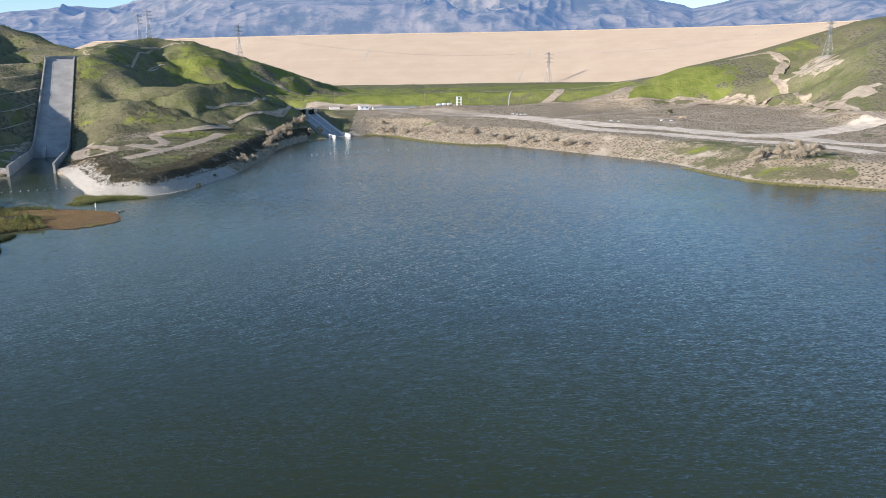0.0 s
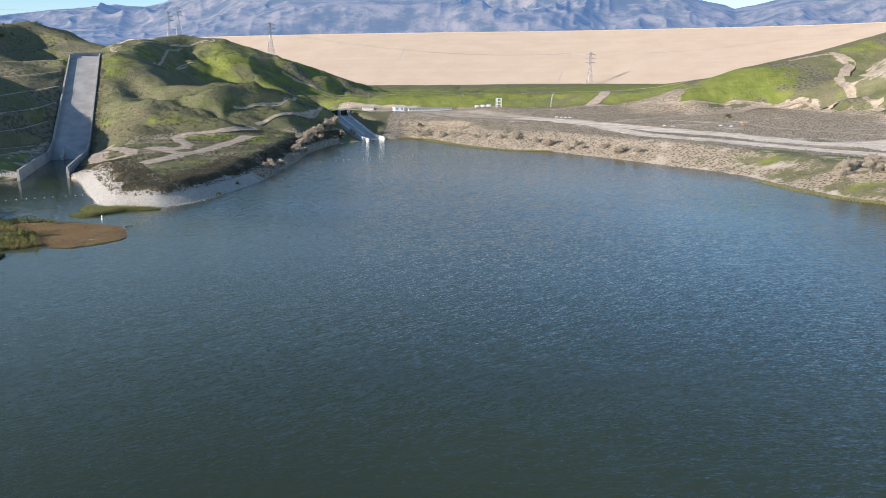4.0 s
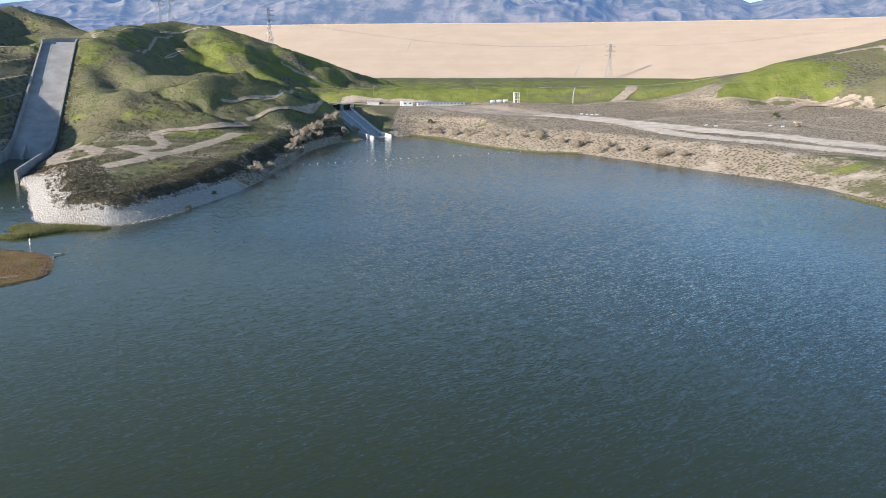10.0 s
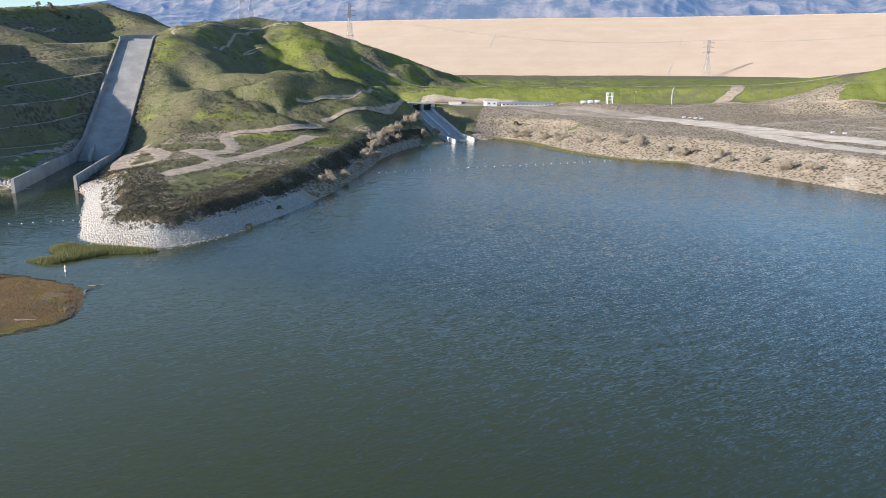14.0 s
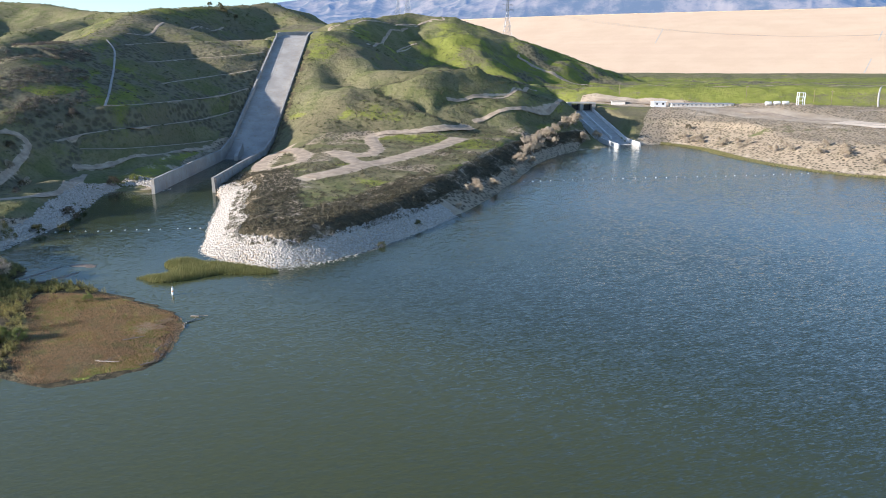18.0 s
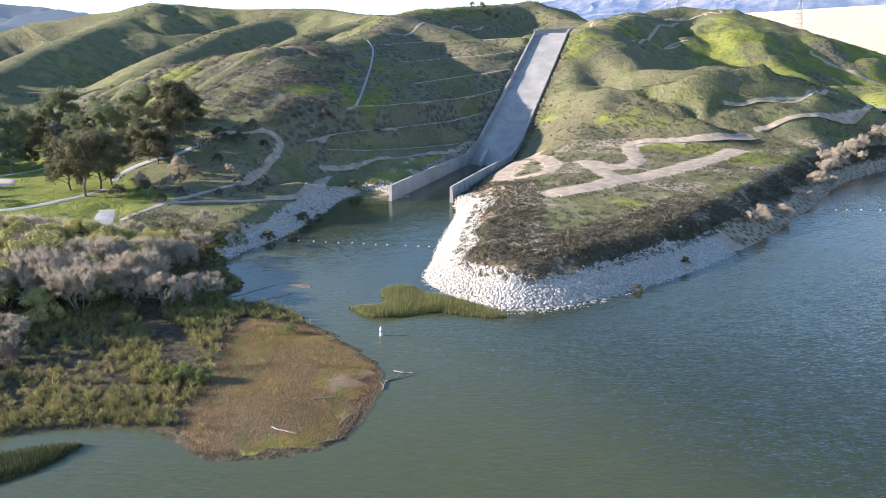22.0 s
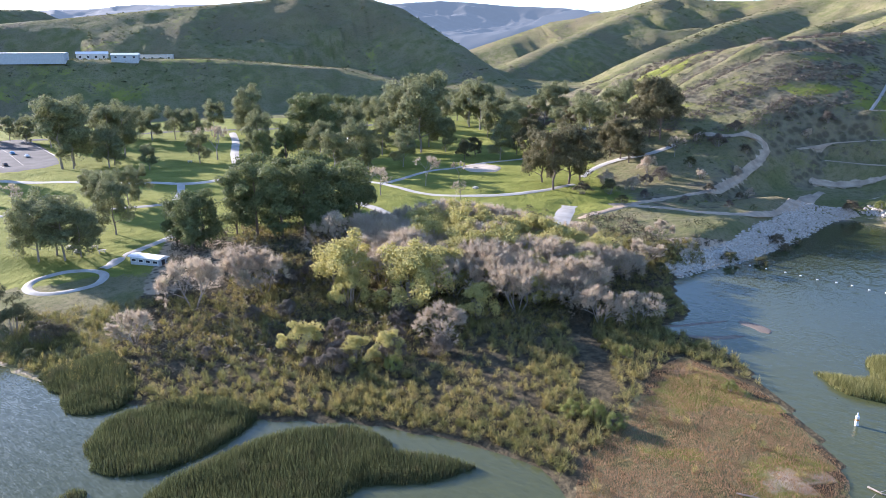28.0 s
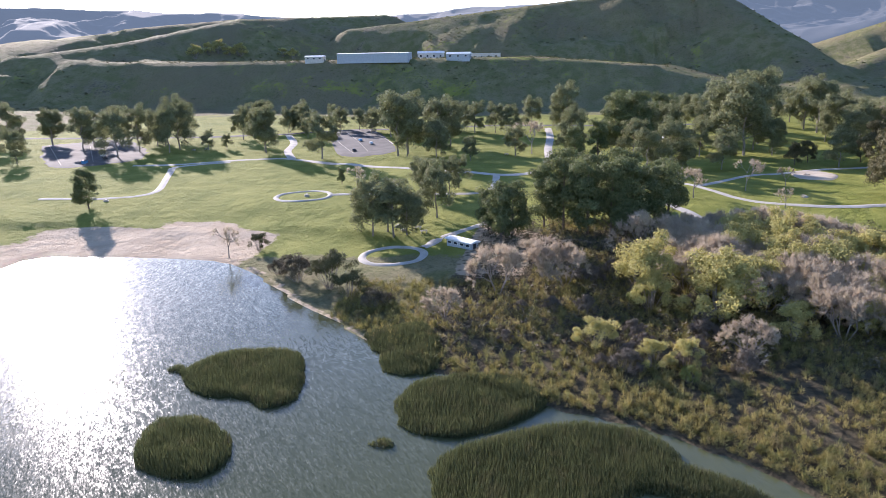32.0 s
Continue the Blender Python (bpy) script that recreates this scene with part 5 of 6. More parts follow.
def build_car(at, turn, paint, label):
    ca = empty("car", (at[0], at[1], z_at(*at) + 0.32), turn)
    tagged(ca, label, "car", "parked cars")
    prof = [(-2.1, 0.35), (2.1, 0.35), (2.15, 0.75), (1.2, 0.92), (0.6, 1.42), (-1.1, 1.45), (-1.75, 0.98), (-2.15, 0.9)]
    bm = bmesh.new()
    extrude_profile(bm, [[Vector((x, y * (0.8 if z > 1.2 else 1), z)) for x, z in prof] for y in (-0.9, 0.9)])
    bmesh.ops.recalc_face_normals(bm, faces=bm.faces)
    part("body", bm, paint, ca)
    for s in (-1, 1):
        bm = bmesh.new()
        extrude_profile(bm, [[Vector((x, s * y * (0.84 if z > 1.2 else 0.985), z)) for x, z in ((-1.5, 1.0), (1.0, 1.0), (0.55, 1.34), (-1.0, 1.36))] for y in (0.80, 0.92)])
        bmesh.ops.recalc_face_normals(bm, faces=bm.faces)
        part("side_window", bm, GLASS_DARK, ca)
        for x in (-1.3, 1.3):
            bm = bmesh.new()
            bmesh.ops.create_cone(bm, cap_ends=True, segments=12, radius1=0.33, radius2=0.33, depth=0.24, matrix=Matrix.Translation((x, s * 0.82, 0.33)) @ Matrix.Rotation(radians(90), 4, "X"))
            wheel = part("wheel", bm, DARK_STEEL, ca)
            bm = bmesh.new()
            bmesh.ops.create_cone(bm, cap_ends=True, segments=10, radius1=0.2, radius2=0.2, depth=0.26, matrix=Matrix.Translation((x, s * 0.82, 0.33)) @ Matrix.Rotation(radians(90), 4, "X"))
            part("rim", bm, GALV, wheel, "silver rim")


for at, turn, paint, label in (((-470, 128), 0.5, DARK_STEEL, "dark parked car in the park's car park"), ((-497, 130), 0.5, WHITE, "white parked car in the park's car park"),
                               ((-508, 120), 0.5, BLUE, "blue parked car in the park's car park"), ((-430, 0), 0.9, DARK_STEEL, "dark parked car beside the lawn"),
                               ((-440, -8), 0.9, WHITE, "white parked car beside the lawn"), ((-490, -40), 0.9, WHITE, "white parked car on open asphalt")):
    build_car(at, turn, paint, label)

# the blue bin box by the car park
bn = empty("container", (-416, -2, z_at(-416, -2)), 0.3)
tagged(bn, "blue refuse container at the car park's edge", "container")
bm = bmesh.new()
box(bm, -2, -1, 0, 2, 1, 1.7)
part("body", bm, BLUE, bn)
bm = bmesh.new()
box(bm, -2.1, -1.1, 1.7, 2.1, 1.1, 1.85)
part("lid", bm, DARK_STEEL, bn)


# ---- floats and marker in the water ----
def build_buoy(at):
    bu = empty("buoy", (at[0], at[1], 0))
    tagged(bu, "white plastic float on a boom line across the water", "buoy", "boom floats")
    bm = bmesh.new()
    bmesh.ops.create_uvsphere(bm, u_segments=10, v_segments=6, radius=0.30, matrix=Matrix.Diagonal((1.15, 1, 0.8, 1)))
    part("float", bm, WHITE, bu, smooth_shade=True)
    bm = bmesh.new()
    bar(bm, (0, 0, 0.3), (0, 0, 0.5), 0.09, 0.07, 6)
    part("eye", bm, DARK_STEEL, bu)
    return bu


first = None
for line, n in (([(-256, 380), (-236, 391), (-203, 410)], 15), ([(-128, 552), (-108, 566), (-64, 594), (-18, 622), (27, 652)], 34)):
    c = curve(line, 1.0)
    for k in range(n):
        p = c[int(k * (len(c) - 1) / (n - 1))] + np.array([0.4 * math.sin(k * 2.3), 0.4 * math.cos(k * 1.7)])
        if first is None:
            first = build_buoy(p)
        else:
            copy_thing(first, pose(p[0], p[1], 0.02 * math.sin(k), 0, 0, k * 50))
    bm = bmesh.new()
    for a, b in zip(c[::3], c[3::3]):
        bar(bm, (a[0], a[1], 0.03), (b[0], b[1], 0.03), 0.02, sides=3)
    tagged(part("boom_line", bm, DARK_STEEL), "thin dark boom line between floats", "line")
mk = empty("marker_buoy", (-165, 342.6, 0))
tagged(mk, "tall white marker buoy standing in shallow water", "buoy")
bm = bmesh.new()
bar(bm, (0, 0, -0.5), (0, 0, 1.7), 0.32, 0.28, 10)
part("body", bm, WHITE, mk)
bm = bmesh.new()
bar(bm, (0, 0, 0.9), (0, 0, 1.15), 0.335, 0.325, 10)
part("band", bm, ORANGE, mk, "orange band")
bm = bmesh.new()
bar(bm, (0, 0, 1.7), (0, 0, 2.2), 0.2, 0.05, 10)
part("cap", bm, WHITE, mk)

# ---- vegetation ----
RNG = np.random.RandomState(11)


def raw_mesh(name, verts, faces, k):
    """A mesh from arrays; k: corners a face."""
    mesh = bpy.data.meshes.new(name)
    mesh.vertices.add(len(verts)), mesh.loops.add(len(faces) * k), mesh.polygons.add(len(faces))
    mesh.vertices.foreach_set("co", np.asarray(verts, np.float32).ravel())
    mesh.loops.foreach_set("vertex_index", np.asarray(faces, np.int32).ravel())
    mesh.polygons.foreach_set("loop_start", np.arange(0, len(faces) * k, k))
    mesh.update(calc_edges=True)
    return mesh


def leaf_tris(centres, sizes, out=None, rng=RNG):
    """Small leaf sprays: one slim triangle at each centre, facing outwards from its clump more or less."""
    n = len(centres)
    w = rng.normal(size=(n, 3))
    if out is not None:
        w = np.asarray(out) * 1.25 + w * 0.6
    w /= np.linalg.norm(w, axis=1)[:, None]
    u = np.cross(w, rng.normal(size=(n, 3)))
    u /= np.linalg.norm(u, axis=1)[:, None]
    v = np.cross(w, u)
    s, c = np.asarray(sizes)[:, None], np.asarray(centres)
    co = np.stack([c - u * s * 0.7 - v * s * 0.55, c - u * s * 0.5 + v * s * 0.6, c + u * s * 1.15], 1)
    return co.reshape(-1, 3), np.arange(3 * n).reshape(n, 3)


def foliage(name, dark, light, dry, dry_share=0.15, through=0.25):
    m = Mat(name, 0.75)
    r, o = m.random("island"), m.random("object")
    col = m.mix(m.ramp(m.math("ADD", m.math("MULTIPLY", r, 0.35), m.math("MULTIPLY", m.noise(0.55, 3), 0.8)), 0.30, 0.85), dark, light)
    col = m.mix(m.ramp(m.noise(0.35, 3), 0.5, 0.75, 0.0, dry_share * 2.5), col, dry)
    col = m.mix(m.math("MULTIPLY", o, 0.35), col, dark)
    m.colour(col)
    tr = m.t.nodes.new("ShaderNodeBsdfTranslucent")
    m.t.links.new(col, tr.inputs[0])
    mx = m.t.nodes.new("ShaderNodeMixShader")
    mx.inputs[0].default_value = through
    out = m.t.nodes["Material Output"]
    m.t.links.new(m.b.outputs[0], mx.inputs[1]), m.t.links.new(tr.outputs[0], mx.inputs[2]), m.t.links.new(mx.outputs[0], out.inputs[0])
    return m.m


LEAF_PINE = foliage("pine_foliage", (0.108, 0.130, 0.054), (0.220, 0.244, 0.100), (0.23, 0.21, 0.105), 0.15, 0.34)
LEAF_EUC = foliage("eucalyptus_foliage", (0.140, 0.156, 0.076), (0.300, 0.306, 0.150), (0.30, 0.26, 0.14), 0.2, 0.36)
LEAF_RED = foliage("russet_foliage", (0.090, 0.086, 0.042), (0.190, 0.168, 0.082), (0.22, 0.155, 0.080), 0.2, 0.3)
LEAF_YELLOW = foliage("yellow_willow_foliage", (0.340, 0.315, 0.110), (0.570, 0.505, 0.185), (0.48, 0.40, 0.19), 0.2, 0.4)
LEAF_LIME = foliage("pale_green_shrub", (0.160, 0.180, 0.050), (0.290, 0.300, 0.090), (0.30, 0.26, 0.12))
LEAF_OLIVE = foliage("marsh_shrub_leaves", (0.125, 0.110, 0.045), (0.470, 0.395, 0.130), (0.34, 0.24, 0.125), 0.3, 0.35)
LEAF_SCRUB = foliage("dry_scrub", (0.070, 0.060, 0.036), (0.190, 0.155, 0.092), (0.26, 0.20, 0.13), 0.3, 0.12)
LEAF_GREEN_SCRUB = foliage("green_scrub", (0.075, 0.080, 0.036), (0.155, 0.150, 0.062), (0.17, 0.14, 0.075), 0.2, 0.2)
TWIG = foliage("bare_twig", (0.390, 0.318, 0.232), (0.620, 0.525, 0.395), (0.52, 0.45, 0.27), 0.3, 0.35)
TWIG_BROWN = foliage("brown_brush", (0.115, 0.095, 0.072), (0.205, 0.168, 0.130), (0.17, 0.155, 0.08), 0.2, 0.15)
# dark scrub, kept darker to paint in the shade on the point's slope
LEAF_POINT = foliage("dark_point_scrub", (0.062, 0.058, 0.036), (0.165, 0.140, 0.084), (0.25, 0.20, 0.12), 0.3, 0.14)
REED = foliage("reed_blades", (0.062, 0.078, 0.034), (0.125, 0.135, 0.060), (0.16, 0.135, 0.075), 0.2, 0.4)
DRY_GRASS = foliage("dry_marsh_grass", (0.285, 0.172, 0.090), (0.440, 0.285, 0.155), (0.27, 0.25, 0.10), 0.4, 0.4)
BARK = plain("bark", (0.17, 0.13, 0.10), 0.95, vary=0.3, scale=1.5)
PALE_BARK = plain("pale_bark", (0.31, 0.265, 0.22), 0.9, vary=0.25, scale=1.5)


def trunk_mesh(bm, h, r, rng, limbs, start=0.25, spread=0.35, lean=0.04):
    """A tapered, slightly bent trunk with limbs. Returns the limbs' ends."""
    ends, p = [], Vector((0, 0, -0.4))
    steps = 6
    nodes = [p]
    for k in range(steps):
        q = Vector((rng.normal() * lean * h / 2, rng.normal() * lean * h / 2, h * (k + 1) / steps))
        bar(bm, p, q, r * (1 - 0.85 * k / steps), r * (1 - 0.85 * (k + 1) / steps), 7)
        p = q
        nodes.append(p)
    for k in range(limbs):
        f = start + (0.95 - start) * (k + rng.rand()) / limbs
        i = min(int(f * steps), steps - 1)
        a = nodes[i].lerp(nodes[i + 1], f * steps - i)
        g = rng.rand() * 6.283
        reach = spread * h * (0.6 + 0.5 * rng.rand()) * (1.15 - 0.6 * f)
        b = a + Vector((math.cos(g) * reach, math.sin(g) * reach, reach * (0.35 + 0.5 * rng.rand())))
        bar(bm, a, b, r * 0.38 * (1.1 - f), r * 0.08, 5)
        ends.append(b)
    return ends + [nodes[-1]]


def crown(ends, size, per, leaf, rng, squash=0.75):
    """Clumps of leaf sprays round the limbs' ends, with gaps between them."""
    out, sz, face = [], [], []
    mid = np.mean([np.array(e) for e in ends], 0)
    for e in ends:
        s = size * rng.uniform(0.6, 1.2)
        d = rng.normal(size=(per, 3))
        d[:, 2] = d[:, 2] * 0.8 + 0.25
        d /= np.linalg.norm(d, axis=1)[:, None]
        rad = s * rng.uniform(0.35, 1.0, (per, 1)) ** 0.45
        away = np.array(e) - mid
        away = away / (np.linalg.norm(away) + 0.5)
        out.append(np.array(e) + d * rad * [1, 1, squash] + rng.normal(size=(per, 3)) * s * 0.10)
        face.append(d * 0.8 + away * 0.45)
        sz.append(rng.uniform(0.6, 1.2, per) * leaf)
    return leaf_tris(np.concatenate(out), np.concatenate(sz), np.concatenate(face), rng)


def sprays(ends, count, reach, rng):
    """Further clump centres round each limb's end."""
    more = []
    for e in ends:
        more.append(e)
        for k in range(count):
            more.append(e + Vector(rng.normal(size=3) * [reach, reach, reach * 0.8]))
    return more


def build_tree(kind, seed, h=10.0):
    """One tree of a kind at the origin, 10 m high, to be copied."""
    rng = np.random.RandomState(seed)
    tree = empty(kind + "_tree")
    bm = bmesh.new()
    if kind == "pine":
        ends = sprays(trunk_mesh(bm, h, 0.22, rng, 20, 0.10, 0.27, 0.012), 2, 0.75, rng)
        v, f = crown(ends, 1.2, 170, 0.21, rng, 0.9)
        leaf, bark = LEAF_PINE, BARK
    elif kind == "eucalyptus":
        ends = sprays(trunk_mesh(bm, h, 0.20, rng, 17, 0.16, 0.34, 0.035), 3, 0.80, rng)
        v, f = crown(ends, 1.12, 150, 0.20, rng, 0.85)
        leaf, bark = LEAF_EUC, PALE_BARK
    else:
        ends = sprays(trunk_mesh(bm, h, 0.24, rng, 20, 0.14, 0.42, 0.03), 3, 0.85, rng)
        v, f = crown(ends, 1.2, 150, 0.21, rng, 0.85)
        leaf, bark = LEAF_RED, BARK
    part("trunk", bm, bark, tree)
    link("crown", raw_mesh("crown", v, f, 3), leaf, tree)
    return tree


def grow(bm, p, way, length, r, depth, rng, tips):
    """A bare limb that forks."""
    q = p + way * length
    bar(bm, p, q, r, r * 0.62, 4 if depth > 2 else 3)
    if depth == 0:
        tips.append((q, way))
        return
    for k in range(3 if depth > 1 else 2 + (rng.rand() > 0.4)):
        w = (way + Vector(rng.normal(size=3)) * 0.48 + Vector((0, 0, 0.16))).normalized()
        grow(bm, q, w, length * rng.uniform(0.62, 0.82), r * 0.6, depth - 1, rng, tips)


def build_bare(seed, h=10.0, stems=4, name="bare_willow_tree"):
    """A leafless, many-stemmed tree with a haze of fine twigs."""
    rng = np.random.RandomState(seed)
    tree = empty(name)
    bm, tips = bmesh.new(), []
    for k in range(stems):
        g = k * 6.283 / stems + rng.rand()
        lean = 0.55 if stems > 1 else 0.05
        grow(bm, Vector((math.cos(g) * 0.25, math.sin(g) * 0.25, -0.3)), Vector((math.cos(g) * lean, math.sin(g) * lean, 1)).normalized(), h * (0.24 if stems > 1 else 0.3), 0.13 if stems > 1 else 0.2, 4, rng, tips)
    part("trunk", bm, PALE_BARK, tree, "pale bare stems and limbs")
    n = 30
    base = np.repeat(np.array([t[0] for t in tips]), n, 0)
    way = np.repeat(np.array([t[1] for t in tips]), n, 0) + rng.normal(size=(len(base), 3)) * 0.55 + [0, 0, 0.2]
    way /= np.linalg.norm(way, axis=1)[:, None]
    ln = rng.uniform(0.5, 1.4, (len(base), 1))
    side = np.cross(way, rng.normal(size=way.shape))
    side /= np.linalg.norm(side, axis=1)[:, None]
    base = base - way * 0.3
    v = np.stack([base - side * 0.028, base + side * 0.028, base + way * ln], 1).reshape(-1, 3)
    link("twig_mass", raw_mesh("twig_mass", v, np.arange(len(v)).reshape(-1, 3), 3), TWIG, tree)
    return tree


def build_bush(seed, leaf, name, h=6.0):
    """A broad bush: short stems and a domed crown of leaf sprays."""
    rng = np.random.RandomState(seed)
    bush = empty(name)
    bm = bmesh.new()
    ends = []
    for k in range(22):
        g, u = rng.rand() * 6.283, rng.rand() ** 0.6
        e = Vector((math.cos(g) * u * h * 0.5, math.sin(g) * u * h * 0.5, h * (0.30 + 0.5 * (1 - u * u) * rng.uniform(0.7, 1.1))))
        bar(bm, (math.cos(g) * 0.3, math.sin(g) * 0.3, -0.3), e, 0.05, 0.015, 4)
        ends.append(e)
    part("stem_mass", bm, PALE_BARK, bush)["kind"] = "stuff"
    v, f = crown(sprays(ends, 1, h * 0.09, rng), h * 0.13, 170, 0.125, rng, 0.95)
    link("crown", raw_mesh("crown", v, f, 3), leaf, bush)
    return bush


PLACED = set()


def plant(variants, places, label, category, group, unit, sink=0.15):
    """Copies of a tree, each with its height and turn."""
    rng = np.random.RandomState(len(places) * 7 + 3)
    for k, p in enumerate(places):
        src = variants[k % len(variants)]
        h = p[2] if len(p) > 2 else unit * rng.uniform(0.8, 1.2)
        wide = rng.uniform(0.85, 1.15)
        m = pose(p[0], p[1], z_at(p[0], p[1]) - sink, 0, 0, rng.uniform(0, 360)) @ Matrix.Diagonal((h / unit * wide, h / unit * wide, h / unit, 1))
        if src.name not in PLACED:
            PLACED.add(src.name)
            src.matrix_basis = m
            ob = src
        else:
            ob = copy_thing_plain(src, m)
        tagged(ob, label, category, group)


def copy_thing_plain(src, m):
    keep = src.matrix_basis.copy()
    src.matrix_basis = Matrix.Identity(4)
    ob = copy_thing(src, m)
    src.matrix_basis = keep
    return ob


PINES = [(-285, 231, 18), (-290, 234, 17), (-297, 226, 14), (-301, 243, 20), (-297, 249, 22), (-293, 256, 22), (-293, 263, 23), (-295, 269, 22), (-301, 276, 21),
         (-311, 281, 20), (-323, 247, 22), (-329, 259, 20), (-334, 269, 19), (-428, 250, 17), (-437, 261, 20), (-468, 273, 29), (-467, 282, 31), (-528, 299, 27),
         (-516, 272, 28), (-542, 304, 22), (-556, 66, 13), (-370, 154, 7), (-318, 71, 15)]
GUMS = [(-462, 79, 25), (-511, 1, 28), (-452, 158, 33), (-462, 161, 31), (-480, 174, 28), (-491, 179, 25), (-547, 185, 19), (-549, 198, 19), (-543, 209, 18), (-560, 220, 21),
        (-558, 243, 30), (-436, 199, 12), (-452, 220, 15), (-292, 190, 19), (-295, 194, 17), (-291, 197, 17), (-292, 201, 14), (-296, 202, 13), (-300, 184, 11), (-315, 206, 18),
        (-347, 197, 15), (-356, 203, 14), (-365, 205, 13), (-358, 191, 14)]
GUMS_2 = [(-570, 324, 22), (-541, 325, 20), (-587, 320, 22), (-472, 327, 36), (-459, 332, 38), (-505, 348, 40), (-510, 329, 28), (-458, 345, 19), (-558, 393, 32), (-575, 390, 31),
          (-524, 393, 26), (-519, 404, 22), (-421, 364, 16), (-437, 3, 26), (-459, -34, 25), (-461, 1, 26), (-474, 19, 29), (-459, 21, 25), (-473, 38, 11), (-474, 49, 9), (-467, 76, 26),
          (-477, -99, 26), (-413, -40, 18), (-524, 80, 13)]
BROAD = [(-426, 347, 10), (-435, 355, 10), (-432, 376, 11), (-330, 356, 23), (-342, 367, 22), (-347, 374, 21), (-347, 358, 20), (-420, 380, 17), (-365, 400, 17), (-359, 401, 15), (-371, 398, 15),
         (-412, 398, 15), (-368, 420, 26), (-374, 418, 23), (-640, 1005, 8), (-648, 1012, 7), (-632, 1000, 7), (-655, 1000, 6), (-625, 1012, 6)]
BARE_TALL = [(-458, 228, 20), (-357, 165, 12), (-359, 313, 14), (-342, 293, 13), (-352, 289, 11), (-501, 409, 18), (-350, 417, 10), (-272, 151, 12), (-370, 330, 9), (-330, 320, 8)]
WILLOWS = [(-269, 283, 9), (-263, 290, 9), (-280, 308, 8), (-271, 312, 8), (-263, 331, 6), (-254, 340, 6), (-250, 350, 7), (-270, 326, 9), (-236, 294, 8), (-224, 306, 9), (-225, 320, 8), (-215, 322, 7),
           (-215, 331, 6), (-235, 304, 8), (-249, 251, 8), (-213, 286, 6), (-290, 303, 9), (-245, 235, 10), (-227, 225, 6), (-275, 273, 10), (-269, 282, 9), (-253, 246, 9), (-262, 362, 5),
           (-244, 342, 7), (-246, 312, 8), (-240, 333, 8), (-257, 325, 8), (-247, 297, 8), (-280, 318, 8)]
MORE_YELLOWS = [(-277, 297, 8), (-273, 312, 8), (-262, 292, 8), (-250, 300, 7), (-241, 292, 7), (-262, 333, 5.5), (-248, 335, 7), (-280, 305, 8)]
YELLOWS = [(-236, 270, 6), (-230, 283, 7), (-258, 302, 8), (-253, 309, 8), (-245, 323, 7), (-237, 327, 6), (-250, 319, 7), (-236, 305, 5), (-262, 310, 7), (-246, 330, 6), (-240, 316, 6), (-256, 330, 7), (-268, 300, 7), (-228, 312, 5), (-252, 340, 6), (-221, 296, 5), (-245, 270, 9), (-234, 284, 9), (-271, 305, 9), (-262, 316, 8), (-256, 327, 8), (-264, 324, 8), (-207, 274, 3.5), (-206, 268, 3.5), (-214, 258, 4)]
LIMES = [(-175, 302, 4), (-201, 274, 3.6), (-177, 299, 3.5), (-172, 304, 3.2), (-240, 268, 5), (-196, 318, 3), (-180, 330, 2.5), (-300, 400, 4), (-292, 466, 4)]
pines = [build_tree("pine", 1), build_tree("pine", 2), build_tree("pine", 3)]
gums = [build_tree("eucalyptus", 4), build_tree("eucalyptus", 5), build_tree("eucalyptus", 6)]
broads = [build_tree("broadleaf", 7), build_tree("broadleaf", 8)]
plant(pines, PINES, "dark green pine with a dense layered crown", "tree", "park pines", 11.3)
BELTS = []
for line, n in (([(-545, 120), (-565, 260), (-600, 400)], 16), ([(-440, 300), (-470, 370), (-520, 430)], 9), ([(-480, -110), (-500, 30)], 8), ([(-395, 262), (-420, 320)], 4), ([(-440, 110), (-475, 330)], 12), ([(-565, 10), (-580, 180)], 16), ([(-400, 420), (-440, 400)], 5)):
    c = curve(line, 4.0)
    for k in range(n):
        p = c[int(RNG.rand() * len(c))] + RNG.normal(size=2) * 12
        BELTS.append((round(p[0]), round(p[1]), round(14 + 10 * RNG.rand())))
plant(gums, GUMS + GUMS_2 + BELTS, "tall grey-green eucalyptus with open leafy clumps", "tree", "park eucalyptus trees", 11.3)
plant(broads, BROAD, "broad tree with a russet-green crown", "tree", "broad park trees", 11.2)
bare = [build_bare(21, 10, 1, "bare_tree"), build_bare(22, 10, 1, "bare_tree")]
plant(bare, BARE_TALL, "leafless grey tree standing alone on grass", "tree", "bare park trees", 10.0)
willows = [build_bare(31), build_bare(32), build_bare(33), build_bare(34, 10, 5)]
MORE_WILLOWS = [(-288 + 66 * RNG.rand(), 278 + 58 * RNG.rand(), 7 + 3.5 * RNG.rand()) for k in range(90)]
MORE_WILLOWS = [p for p in MORE_WILLOWS if p[0] < -205 - 0.55 * (355 - p[1]) and p[1] < 338 and near([(-310, 354), (-278, 336), (-258, 322)], np.array([p[0]]), np.array([p[1]]))[0][0] > 9][:48]
plant(willows, WILLOWS + MORE_WILLOWS, "leafless grey willow with a haze of fine twigs in the thicket", "tree", "bare willows", 5.8)
yellows = [build_bush(41, LEAF_YELLOW, "yellow_willow"), build_bush(42, LEAF_YELLOW, "yellow_willow")]
plant(yellows, YELLOWS + MORE_YELLOWS, "rounded willow with yellow-green new leaves", "bush", "yellow willows", 3.3)
limes = [build_bush(43, LEAF_LIME, "pale_shrub")]
